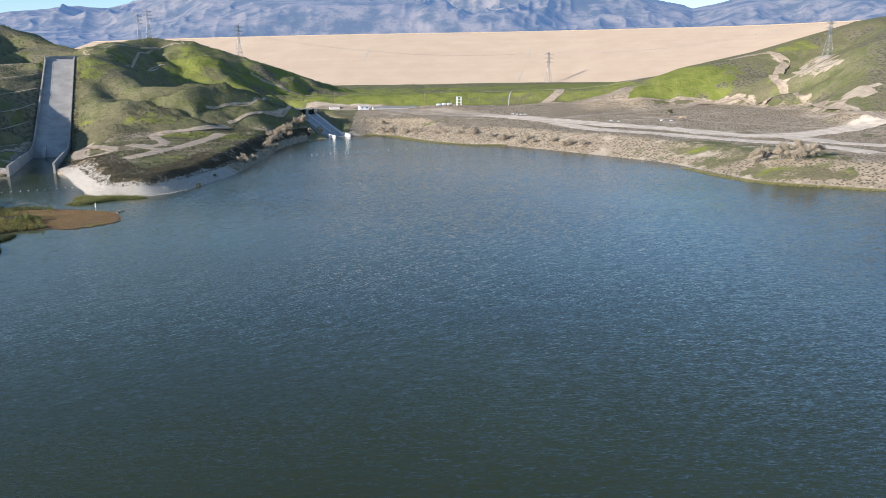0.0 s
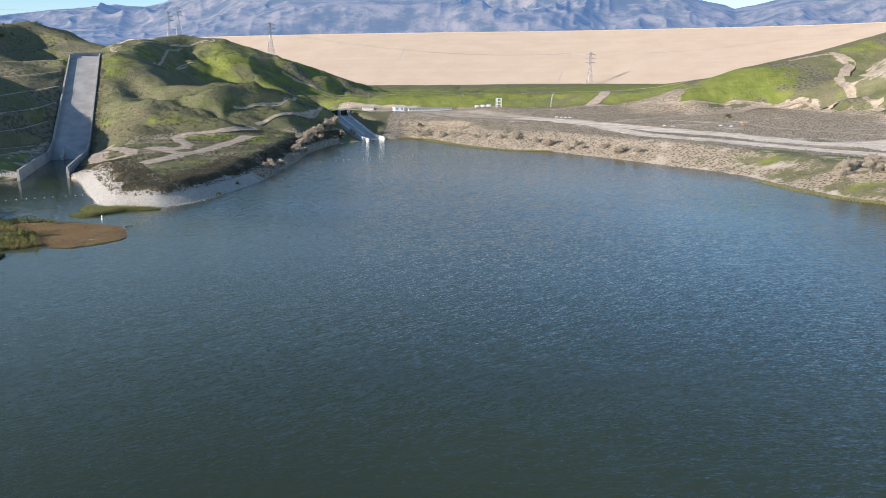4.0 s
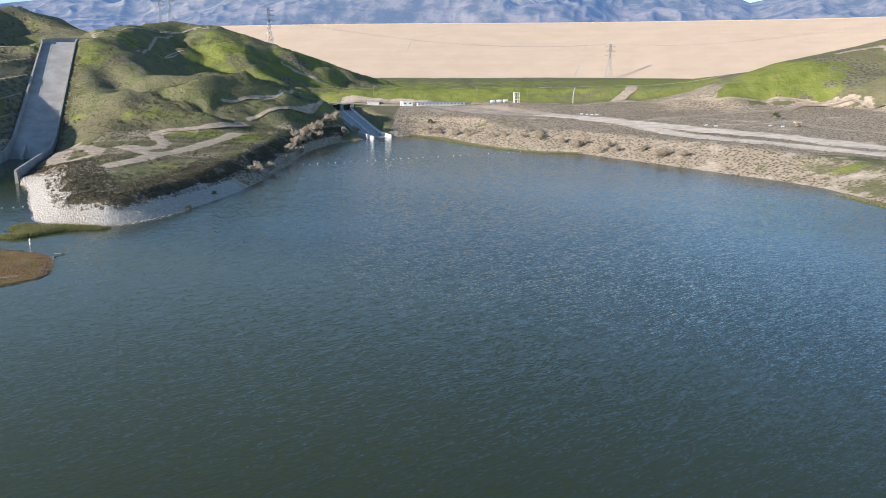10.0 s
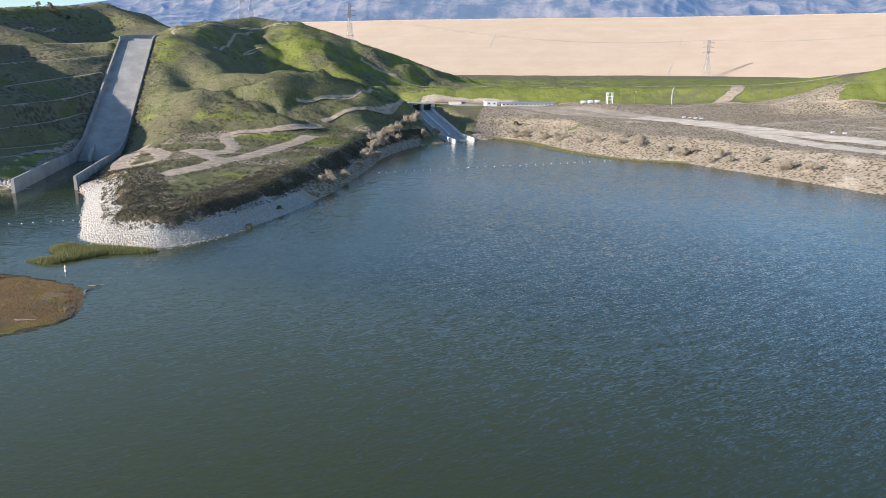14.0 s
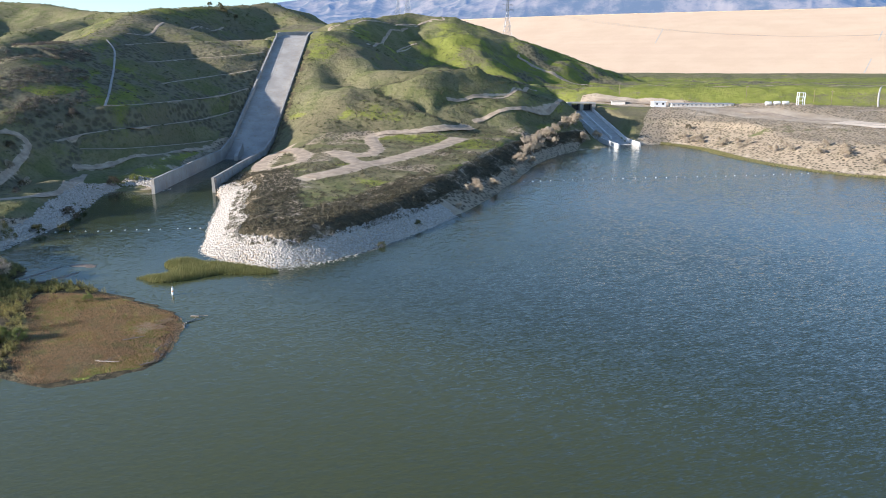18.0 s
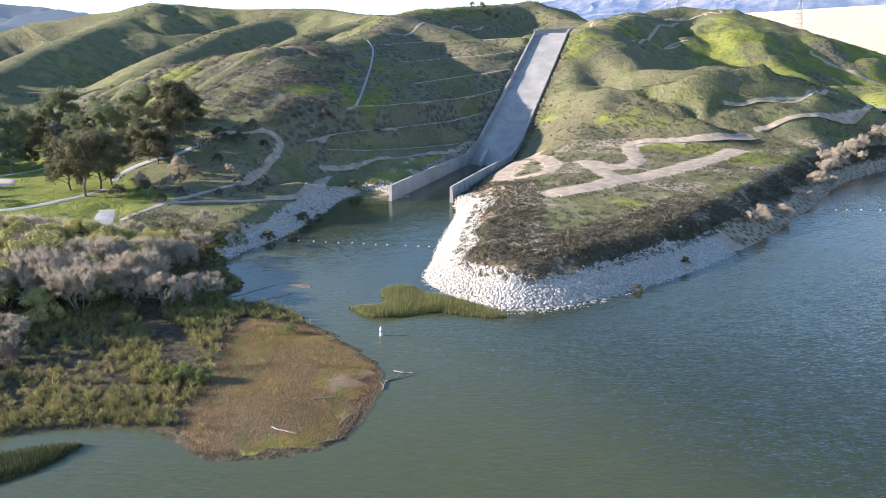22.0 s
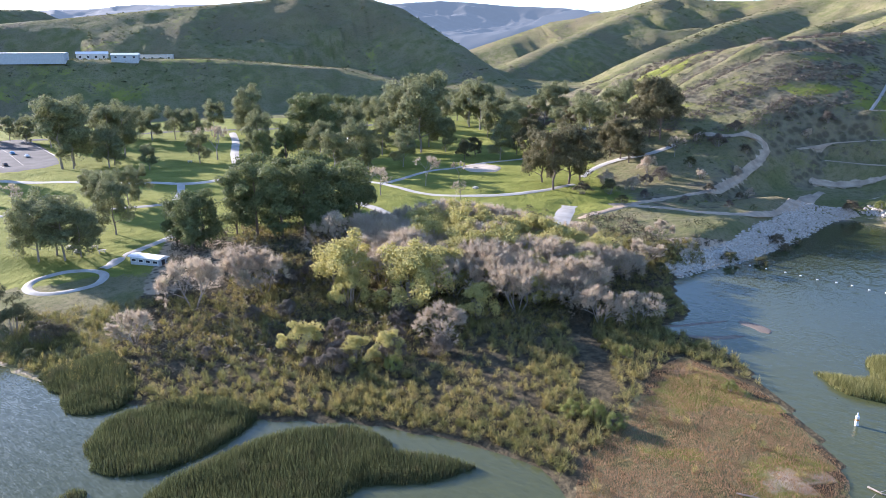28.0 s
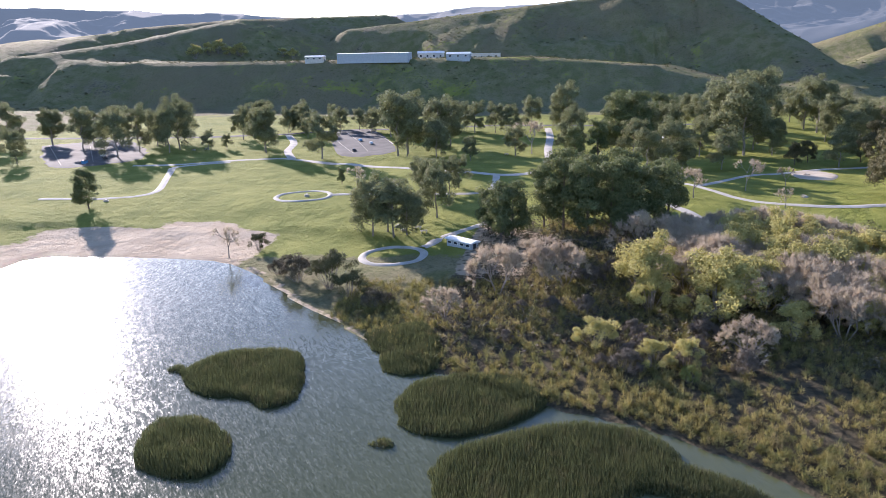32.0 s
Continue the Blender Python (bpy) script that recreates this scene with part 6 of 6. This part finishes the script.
plant(yellows, [(-960, -234, 11), (-980, -226, 10), (-994, -218, 12), (-998, -206, 9), (-1008, -196, 11), (-1037, -148, 8), (-1039, -134, 9)], "pale yellow-green tree on the hill's bench", "tree", "bench trees", 3.5)
plant(limes, LIMES, "pale green rounded shrub in the marsh grass", "bush", "pale shrubs", 5.6)
darks = [build_bush(44, LEAF_GREEN_SCRUB, "dark_shrub"), build_bush(45, LEAF_SCRUB, "dark_shrub")]
plant(darks, [(-246, 192, 10), (-251, 181, 8), (-280, 157, 6), (-257, 173, 5), (-240, 199, 7), (-233, 207, 5), (-250, 387, 3.5), (-262, 404, 3), (-268, 413, 2.5), (-62, 790, 5), (-225, 206, 3), (-235, 210, 3.5), (226, 735, 6)],
      "dark rounded shrub at the water's edge", "bush", "shore shrubs", 5.6)
greys = [build_bush(46, TWIG, "grey_shrub"), build_bush(47, TWIG, "grey_shrub")]
plant(greys, [(-141, 600, 6), (-145, 622, 6), (-138, 610, 5), (-150, 640, 7), (-148, 655, 7), (-140, 680, 6), (-136, 560, 4), (-135, 500, 5), (-137, 492, 4), (-133, 470, 3), (-128, 715, 7), (-122, 735, 8),
              (190, 441, 9), (201, 434, 9), (214, 440, 10), (207, 424, 9), (217, 428, 9), (197, 449, 7), (224, 434, 7), (210, 450, 8), (20, 690, 5), (77, 620, 5), (44, 660, 5), (94, 610, 4), (0, 705, 4), (60, 650, 5)],
      "pale leafless shrub on the bank", "bush", "pale bank shrubs", 5.6)
MORE_GREYS = [(-141, 590, 7), (-144, 629, 8), (-146, 655, 9), (-145, 680, 10), (-141, 716, 9), (-137, 730, 9), (-136, 501, 6), (-134, 520, 5), (-144, 697, 8), (-143, 645, 7)]
shore = curve([(-66, 766), (-48, 752), (-27, 722), (-8, 697), (9, 676), (44, 655), (77, 613), (94, 591), (120, 560)], 1.0)
for k in range(34):
    q = shore[int(RNG.rand() * len(shore))] + RNG.normal(size=2) * [3.0, 3.0] + [4, 5]
    MORE_GREYS.append((round(q[0]), round(q[1]), round(3.0 + 3.2 * RNG.rand(), 1)))
plant(greys, MORE_GREYS, "pale grey leafless shrub at the water's edge", "bush", "pale bank shrubs", 5.6)
browns = [build_bush(48, TWIG_BROWN, "brown_shrub"), build_bush(49, TWIG_BROWN, "brown_shrub")]
plant(browns, [(-258 + 56 * RNG.rand(), 238 + 50 * RNG.rand(), 2.5 + 2.5 * RNG.rand()) for k in range(26)], "grey-brown leafless shrub among marsh growth", "bush", "grey marsh shrubs", 5.6)
SLOPE = [(-346, 434, 6), (-338, 417, 5), (-330, 433, 4), (-334, 402, 6), (-313, 410, 3.5), (-325, 386, 6), (-301, 393, 3), (-320, 374, 6), (-318, 431, 4), (-290, 403, 3), (-322, 364, 5), (-327, 415, 4), (-332, 395, 5), (-304, 371, 4),
         (-345, 476, 4), (-346, 486, 5), (-341, 444, 4), (-336, 380, 6), (-352, 446, 5), (-356, 430, 6), (-344, 402, 7), (-311, 383, 3.5), (-299, 413, 3)]
plant(browns, SLOPE[0::3], "grey-brown leafless shrub beside the dirt road", "bush", "roadside shrubs", 5.6)
plant(darks, SLOPE[1::3] + [(-253, 379, 4), (-266, 404, 4), (-247, 354, 3), (-297, 458, 5), (-137, 407, 2.5), (-154, 386, 2), (-136, 435, 2.5)], "dark rounded shrub beside the road or the stones", "bush", "roadside shrubs", 5.6)
plant(greys, SLOPE[2::3], "pale leafless shrub beside the dirt road", "bush", "roadside shrubs", 5.6)


# ---- undergrowth ----
SPIT = [(-196, 330), (-180, 337), (-163, 335), (-150, 331), (-140, 318), (-136, 306), (-143, 296), (-152, 288), (-163, 294), (-168, 300), (-176, 310), (-190, 320)]
TRACK = [(-226, 322), (-208, 314), (-196, 312), (-182, 306)]
def scatter(n, x0, x1, y0, y1, keep, seed):
    rng = np.random.RandomState(seed)
    x, y = rng.uniform(x0, x1, n), rng.uniform(y0, y1, n)
    d, _ = near(LAKE, x, y, True)
    d = np.where(inside(LAKE, x, y), -d, d)
    z = ground(x, y)
    k = keep(x, y, z, d) > rng.rand(n)
    for pts, wide, _ in ROADS:
        if k.any() and min(p[0] for p in pts) < x1 and max(p[0] for p in pts) > x0:
            k &= near(pts, x, y)[0] > wide / 2 + 0.6
    s, t = spill_st(x, y)
    k &= ~((s > -5) & (s < 430) & (t > -3) & (t < SPILL_WIDE + 3)) & (near(OUTLET, x, y)[0] > 13) & (near([(-310, 354), (-278, 336)], x, y)[0] > 6.5)
    return x[k], y[k], z[k], rng


def tufts(name, xyz, rng, size, per, leaf_size, material, label, category, tall=0.8):
    """Many small shrubs as one mass of leaf sprays."""
    x, y, z = xyz
    n = len(x)
    s = rng.uniform(0.55, 1.25, n) * size
    d = rng.normal(size=(n, per, 3))
    d /= np.linalg.norm(d, axis=2)[:, :, None]
    d[:, :, 2] = np.abs(d[:, :, 2]) * tall
    c = np.stack([x, y, z], 1)[:, None, :] + d * s[:, None, None] * rng.uniform(0.5, 1, (n, per, 1))
    v, f = leaf_tris(c.reshape(-1, 3), np.repeat(s, per) * leaf_size * rng.uniform(0.7, 1.2, n * per), d.reshape(-1, 3) + [0, 0, 0.2], rng)
    return tagged(link(name, raw_mesh(name, v, f, 3), material), label, category, kind="stuff")


def stalks(name, xyz, rng, size, per, wide, material, label, category, tall):
    """Clumps of upright leafy stalks as one mass of slender blades and small leaves."""
    x, y, z = xyz
    n = len(x)
    s = rng.uniform(0.5, 1.3, n) * size
    g, u = rng.uniform(0, 6.283, (n, per)), rng.uniform(0, 1, (n, per)) ** 0.5
    way = np.stack([np.cos(g) * u, np.sin(g) * u, 0 * g], -1)
    foot = np.stack([x, y, z], 1)[:, None, :] + way * s[:, None, None] * 0.45
    h = s[:, None] * tall * rng.uniform(0.45, 1.0, (n, per)) * (1.05 - 0.45 * u * u)
    foot[:, :, 2] += h * rng.uniform(0.0, 0.75, (n, per))
    tip = foot + way * s[:, None, None] * 0.35 + np.stack([0 * g, 0 * g, h * 0.28], -1) + rng.normal(size=(n, per, 3)) * 0.14 * s[:, None, None]
    side = np.stack([-np.sin(g + 0.5), np.cos(g + 0.5), 0.3 * rng.normal(size=(n, per))], -1) * wide * rng.uniform(0.6, 1.4, (n, per, 1))
    v = np.stack([foot - side, foot + side, tip], 2).reshape(-1, 3)
    return tagged(link(name, raw_mesh(name, v, np.arange(len(v)).reshape(-1, 3), 3), material), label, category, kind="stuff")


LEAF_MARSH_GREEN = foliage("marsh_green_leaves", (0.105, 0.108, 0.040), (0.350, 0.320, 0.100), (0.31, 0.24, 0.11), 0.2, 0.3)
marsh_room = lambda x, y, d: (d > 1.2) * ~((x < -252) & (y < 242)) * np.where(inside(SPIT, x, y), 0.03, 1.0) * smooth(-322, -298, x) * smooth(1.5, 4.0, near(TRACK, x, y)[0]) * smooth(-150, -172, x)
x, y, z, r = scatter(26000, -330, -140, 198, 372, lambda x, y, z, d: np.where(z < 5.5, marsh_room(x, y, d) * (0.45 + 0.9 * fbm(x, y, 16, 3)), 0), 5)
stalks("marsh_scrub", (x, y, z), r, 1.2, 80, 0.042, LEAF_OLIVE, "tangle of yellow-olive marsh shrubs", "shrubs", 1.7)
x, y, z, r = scatter(13000, -330, -140, 198, 372, lambda x, y, z, d: np.where(z < 5.5, marsh_room(x, y, d) * (0.58 + 1.2 * fbm(x + 200, y, 22, 3)), 0), 15)
stalks("marsh_green_scrub", (x, y, z), r, 1.5, 100, 0.045, LEAF_MARSH_GREEN, "clumps of green marsh shrubs between dry ones", "shrubs", 1.5)
x, y, z, r = scatter(6000, -330, -185, 225, 365, lambda x, y, z, d: np.where((d > 6) & (z < 6.5) & (x > -312), 0.75 * smooth(-200, -228, x), 0), 6)
tufts("thicket_undergrowth", (x, y, z), r, 1.7, 26, 0.17, LEAF_SCRUB, "dark brown undergrowth below the willows", "shrubs", 1.2)
x, y, z, r = scatter(30000, -262, -128, 372, 740, lambda x, y, z, d: np.where(d > 7, np.where((z < 10.5) & (d < 32), 0.92 + 0.3 * fbm(x, y, 12, 2), 0.18 + 0.3 * fbm(x, y, 18, 2)), 0), 7)
tufts("point_scrub", (x, y, z), r, 1.15, 17, 0.24, LEAF_POINT, "low dark scrub on the point's slope", "shrubs")
x, y, z, r = scatter(22000, -95, 370, 380, 905, lambda x, y, z, d: np.where((d > 2) & (z < 30), np.where(d < 42, 0.36, 0.48) + 0.7 * fbm(x, y, 50, 2), 0) * (near([(-150, 888), (-95, 885), (-25, 850), (30, 805)], x, y)[0] > 24), 8)
tufts("plain_scrub", (x, y, z), r, 1.15, 14, 0.26, foliage("grey_plain_scrub", (0.150, 0.120, 0.080), (0.340, 0.270, 0.185), (0.24, 0.22, 0.11), 0.25, 0.12), "low grey-brown scrub on the bank and plain", "shrubs")
x, y, z, r = scatter(40000, -760, -150, 420, 1120, lambda x, y, z, d: np.where(z > 15, 0.34 + 0.6 * fbm(x, y, 60, 3), 0), 9)
tufts("hill_scrub", (x, y, z), r, 1.15, 11, 0.34, LEAF_GREEN_SCRUB, "scattered green scrub on the hillsides", "shrubs", 0.45)
x, y, z, r = scatter(26000, -1450, -560, -420, 1200, lambda x, y, z, d: np.where(z > 14, 0.25 + 0.7 * fbm(x, y, 90, 3), 0), 10)
tufts("far_hill_scrub", (x, y, z), r, 2.3, 10, 0.38, LEAF_GREEN_SCRUB, "scrub dotting the far green hills", "shrubs", 0.6)
x, y, z, r = scatter(10000, -600, -350, 400, 560, lambda x, y, z, d: np.where((z > 16) & (y < 490 - 1.1 * (x + 343)), 1.1 * smooth(0.35, 0.8, np.abs(np.sin((x + 7 * fbm(x, y, 40, 2)) * math.pi / 26))) * (0.7 + fbm(x, y, 26, 2)), 0), 12)
tufts("ravine_brush", (x, y, z), r, 1.8, 26, 0.20, TWIG_BROWN, "grey-brown leafless brush in the hillside's folds", "shrubs", 0.8)
x, y, z, r = scatter(5000, -360, -200, 480, 745, lambda x, y, z, d: np.where((spill_st(x, y)[1] > SPILL_WIDE + 2) & (spill_st(x, y)[1] < SPILL_WIDE + 12) & (z > 7), 0.7, 0), 14)
tufts("verge_scrub", (x, y, z), r, 1.1, 18, 0.25, LEAF_SCRUB, "brown scrub along the spillway's wall", "shrubs")
x, y, z, r = scatter(1300, -330, -268, 225, 420, lambda x, y, z, d: np.where((d > 12) & (x < -262) & (z > 3), 0.4 * smooth(360, 300, y) + 0.25, 0) * (x > -300 - 0.1 * (y - 240)), 13)
tufts("grove_understory", (x, y, z), r, 1.6, 30, 0.17, LEAF_GREEN_SCRUB, "dark green shrubs along the park's edge", "shrubs", 1.0)


# ---- reeds and grass ----
def blades(name, polys, per_m2, h0, h1, wide, material, label, category, seed, floor=-0.2):
    """Stands of upright blades inside outlines."""
    rng = np.random.RandomState(seed)
    xs, ys, tall = [], [], []
    for pts in polys:
        c = [tuple(p) for p in curve(pts + [pts[0]], 1.5)]
        ax, bx, ay, by = min(p[0] for p in c), max(p[0] for p in c), min(p[1] for p in c), max(p[1] for p in c)
        n = int((bx - ax) * (by - ay) * per_m2)
        x, y = rng.uniform(ax, bx, n), rng.uniform(ay, by, n)
        k = inside(c, x, y)
        e, _ = near(c, x, y, True)
        k &= (e > 0.5 + 0.8 * fbm(x, y, 3, 2))
        xs.append(x[k]), ys.append(y[k]), tall.append(0.55 + 0.45 * smooth(0.3, 2.6, e[k]))
    x, y = np.concatenate(xs), np.concatenate(ys)
    n = len(x)
    z = np.maximum(ground(x, y), floor)
    h = rng.uniform(h0, h1, n) * (1 + 0.25 * fbm(x, y, 5, 2)) * np.concatenate(tall)
    g, bend = rng.uniform(0, 6.283, n), rng.uniform(0, 0.35, n)
    a = np.stack([x, y, z], 1)
    side = np.stack([-np.sin(g), np.cos(g), 0 * g], 1) * (wide * rng.uniform(0.6, 1.2, n))[:, None]
    way = np.stack([np.cos(g) * bend * h + 0.12 * h, np.sin(g) * bend * h, h], 1)
    v = np.stack([a - side, a + side, a + way], 1).reshape(-1, 3)
    return tagged(link(name, raw_mesh(name, v, np.arange(3 * n).reshape(n, 3), 3), material), label, category, kind="stuff")


REED_ISLANDS = [[(-193, 179), (-203, 183), (-207, 191), (-205, 201), (-187, 207), (-181, 203), (-184, 198), (-185, 188)],
                [(-176, 186), (-178, 192), (-175, 199), (-170, 203), (-164, 205), (-160, 203), (-159, 196), (-165, 188)],
                [(-216, 209), (-221, 213), (-222, 223), (-206, 229), (-199, 227), (-199, 219), (-207, 215)],
                [(-187, 223), (-197, 226), (-201, 240), (-190, 250), (-177, 238), (-178, 228)],
                [(-167, 233), (-176, 238), (-185, 252), (-184, 265), (-176, 270), (-169, 266), (-161, 259), (-155, 248), (-157, 238)],
                [(-178, 260), (-176, 269), (-171, 278), (-167, 281), (-165, 273), (-168, 261)],
                [(-173, 223), (-176, 225), (-174, 228), (-172, 226)], [(-194, 177), (-197, 178), (-196, 181), (-193, 180)]]
blades("reed_beds", REED_ISLANDS, 60, 1.1, 2.0, 0.055, REED, "dense dark green reed beds standing in shallow water", "reeds", 3)
blades("point_reeds", [[(-184, 350), (-176, 348), (-170, 352), (-166, 360), (-154, 366), (-150, 370), (-163, 372), (-176, 371), (-184, 372), (-187, 364), (-180, 358)]], 50, 1.2, 2.3, 0.055, foliage("bright_reeds", (0.15, 0.155, 0.05), (0.33, 0.305, 0.12), (0.30, 0.24, 0.12)), "yellow-green reed bed below the white stone bank", "reeds", 4)
blades("marsh_grass", [[(-196, 330), (-180, 336), (-163, 333), (-150, 329), (-142, 318), (-138, 306), (-143, 298), (-152, 290), (-163, 294), (-170, 300), (-178, 310), (-190, 320)]], 55, 0.15, 0.45, 0.035, DRY_GRASS, "orange-brown dry marsh grass on the low spit", "grass", 5, 0.05)
blades("bank_reeds", [[(-75, 768), (-45, 740), (-20, 693), (0, 668), (25, 645), (48, 643), (55, 634), (25, 638), (-5, 660), (-30, 690), (-55, 735), (-80, 760)],
                      [(160, 470), (172, 425), (182, 408), (205, 391), (231, 376), (228, 370), (200, 384), (174, 402), (162, 430), (154, 470)]], 5, 0.9, 1.6, 0.14, foliage("tan_reeds", (0.20, 0.19, 0.07), (0.36, 0.31, 0.14), (0.34, 0.25, 0.13)), "pale fringe of reeds along the north bank", "reeds", 6)

# ---- stones ----
STONE = Mat("riprap_stone", 0.9)
STONE.colour(STONE.mix(STONE.ramp(STONE.noise(1.3, 4), 0.35, 0.7, 0.0, 0.6), STONE.mix(STONE.math("ADD", STONE.math("MULTIPLY", STONE.random("island"), 0.6), STONE.math("MULTIPLY", STONE.random("object"), 0.4)), (0.31, 0.28, 0.235), (0.60, 0.545, 0.465)), (0.38, 0.33, 0.27)))
STONE = STONE.m


def stone_shapes(n, seed):
    rng = np.random.RandomState(seed)
    out = []
    bm = bmesh.new()
    bmesh.ops.create_icosphere(bm, subdivisions=1, radius=1.0)
    v0 = np.array([v.co[:] for v in bm.verts])
    f0 = np.array([[v.index for v in f.verts] for f in bm.faces])
    bm.free()
    for k in range(n):
        v = v0 * rng.uniform(0.62, 1.2, (len(v0), 1)) * rng.uniform(0.65, 1.15, (1, 3)) * [1, 1, 0.75]
        out.append(v)
    return out, f0


def riprap(name, line, deep, n, size, label, seed, parts=0, stone=None):
    """A bank of loose stones between the water's edge and a height."""
    rng = np.random.RandomState(seed)
    c = curve(line, 1.0)
    t = np.gradient(c, axis=0)
    t /= np.linalg.norm(t, axis=1)[:, None]
    side = np.stack([-t[:, 1], t[:, 0]], 1)
    u = rng.uniform(0, len(c) - 1.01, n)
    i = u.astype(int)
    ragged = 1 + 0.22 * fbm(c[:, 0], c[:, 1], 14, 2)
    e = -1.0 + rng.uniform(0, 1, n) * (deep[0] + (deep[1] - deep[0]) * i / len(c)) * ragged[i]
    g = c[i] + (c[i + 1] - c[i]) * (u - i)[:, None] + rng.normal(size=(n, 2)) * 0.35
    x, y = g[:, 0] + side[i, 0] * e, g[:, 1] + side[i, 1] * e
    z = np.maximum(ground(x, y), -0.35)
    shapes, f0 = stone_shapes(8, seed)
    s = rng.uniform(0.55, 1.25, n) * size
    rip = empty(name, (c[:, 0].mean(), c[:, 1].mean(), 0))
    tagged(rip, label, "riprap")
    a, b = rng.uniform(0, 6.283, n), rng.uniform(-0.5, 0.5, n)
    near_first = np.argsort(np.hypot(x - c[len(c) // 2, 0], y - c[len(c) // 2, 1]))
    single = near_first[:parts]
    meshes = []
    for v in shapes:
        mesh = raw_mesh("stone", v, f0, 3)
        mesh.materials.append(stone or STONE)
        meshes.append(mesh)
    for k in single:
        ob = new("stone", meshes[k % 8])
        ob.parent = rip
        ob.matrix_basis = Matrix.Translation((x[k] - rip.location.x, y[k] - rip.location.y, z[k] + 0.1 * s[k])) @ Euler((b[k], b[k] * 0.7, a[k])).to_matrix().to_4x4() @ Matrix.Scale(s[k], 4)
    rest = near_first[parts:]
    V, F = [], []
    for j, k in enumerate(rest):
        v = shapes[k % 8] * s[k]
        ca, sa = math.cos(a[k]), math.sin(a[k])
        v = np.stack([v[:, 0] * ca - v[:, 1] * sa, v[:, 0] * sa + v[:, 1] * ca, v[:, 2] + v[:, 0] * b[k] * 0.6], 1)
        V.append(v + [x[k] - rip.location.x, y[k] - rip.location.y, z[k] + 0.1 * s[k]])
        F.append(f0 + len(v) * j)
    ob = link("stone_mass", raw_mesh("stone_mass", np.concatenate(V), np.concatenate(F), 3), stone or STONE, rip)
    ob["kind"] = "stuff"
    return rip


riprap("riprap_bank", [(-237, 459), (-222, 435), (-206, 410), (-196, 396), (-186, 380), (-175, 374), (-155, 371), (-143, 386), (-136, 415), (-133, 440), (-131, 462)], (15.0, 9.5), 17000, 0.50, "bank of loose white stones round the point", 61, 300)
riprap("riprap_cove", [(-244, 358), (-250, 372), (-256, 387), (-265, 404), (-276, 422), (-292, 446), (-295, 460)], (7.0, 11.0), 5000, 0.55, "bank of loose pale grey stones along the cove", 62, 250)
riprap("riprap_apron", [(-296, 462), (-284, 464), (-273, 462)], (8.0, 8.0), 500, 0.6, "pale stones at the spillway wall's foot", 63, 60)
riprap("riprap_corner", [(-249, 470), (-240, 463), (-233, 455)], (9.0, 6.0), 450, 0.6, "shaded grey stones beside the spillway's end", 64, 60)


# ---- driftwood and rocks on the spit ----
def build_log(at, length, turn, rise):
    rng = np.random.RandomState(int(abs(at[0] * 13 + at[1])))
    lg = empty("driftwood_log", (at[0], at[1], max(z_at(*at), 0) + 0.12), turn)
    tagged(lg, "bleached driftwood log lying at the water's edge", "log", "driftwood")
    bm = bmesh.new()
    p = Vector((0, 0, 0))
    for k in range(4):
        q = p + Vector((length / 4, rng.normal() * 0.15, rise / 4))
        bar(bm, p, q, 0.16 - 0.025 * k, 0.135 - 0.025 * k, 6)
        p = q
    part("trunk", bm, PALE_BARK, lg)
    bm = bmesh.new()
    bar(bm, (length * 0.4, 0, 0), (length * 0.6, 0.9, 0.5), 0.07, 0.02, 5)
    part("branch", bm, PALE_BARK, lg)


for at, ln, tn, rs in (((-150, 331), 4, 0.4, 0.1), ((-148, 327), 5, 1.2, 0.2), ((-146, 324), 3.5, 2.2, 0.1), ((-152, 312), 4.5, 0.9, 0.1), ((-142, 310), 4, 2.0, 0.1), ((-149, 302), 5, 0.2, 0.1), ((-140, 304), 3, 1.0, 0.1), ((-230, 318), 7, 0.6, 1.0)):
    build_log(at, ln, tn, rs)
riprap("shore_rocks", [(-152, 333), (-147, 326), (-143, 316), (-138, 307)], (2.4, 2.4), 420, 0.30, "dark wet rocks along the spit's edge", 65, 40, plain("wet_rock", (0.10, 0.085, 0.07), 0.5, vary=0.3))
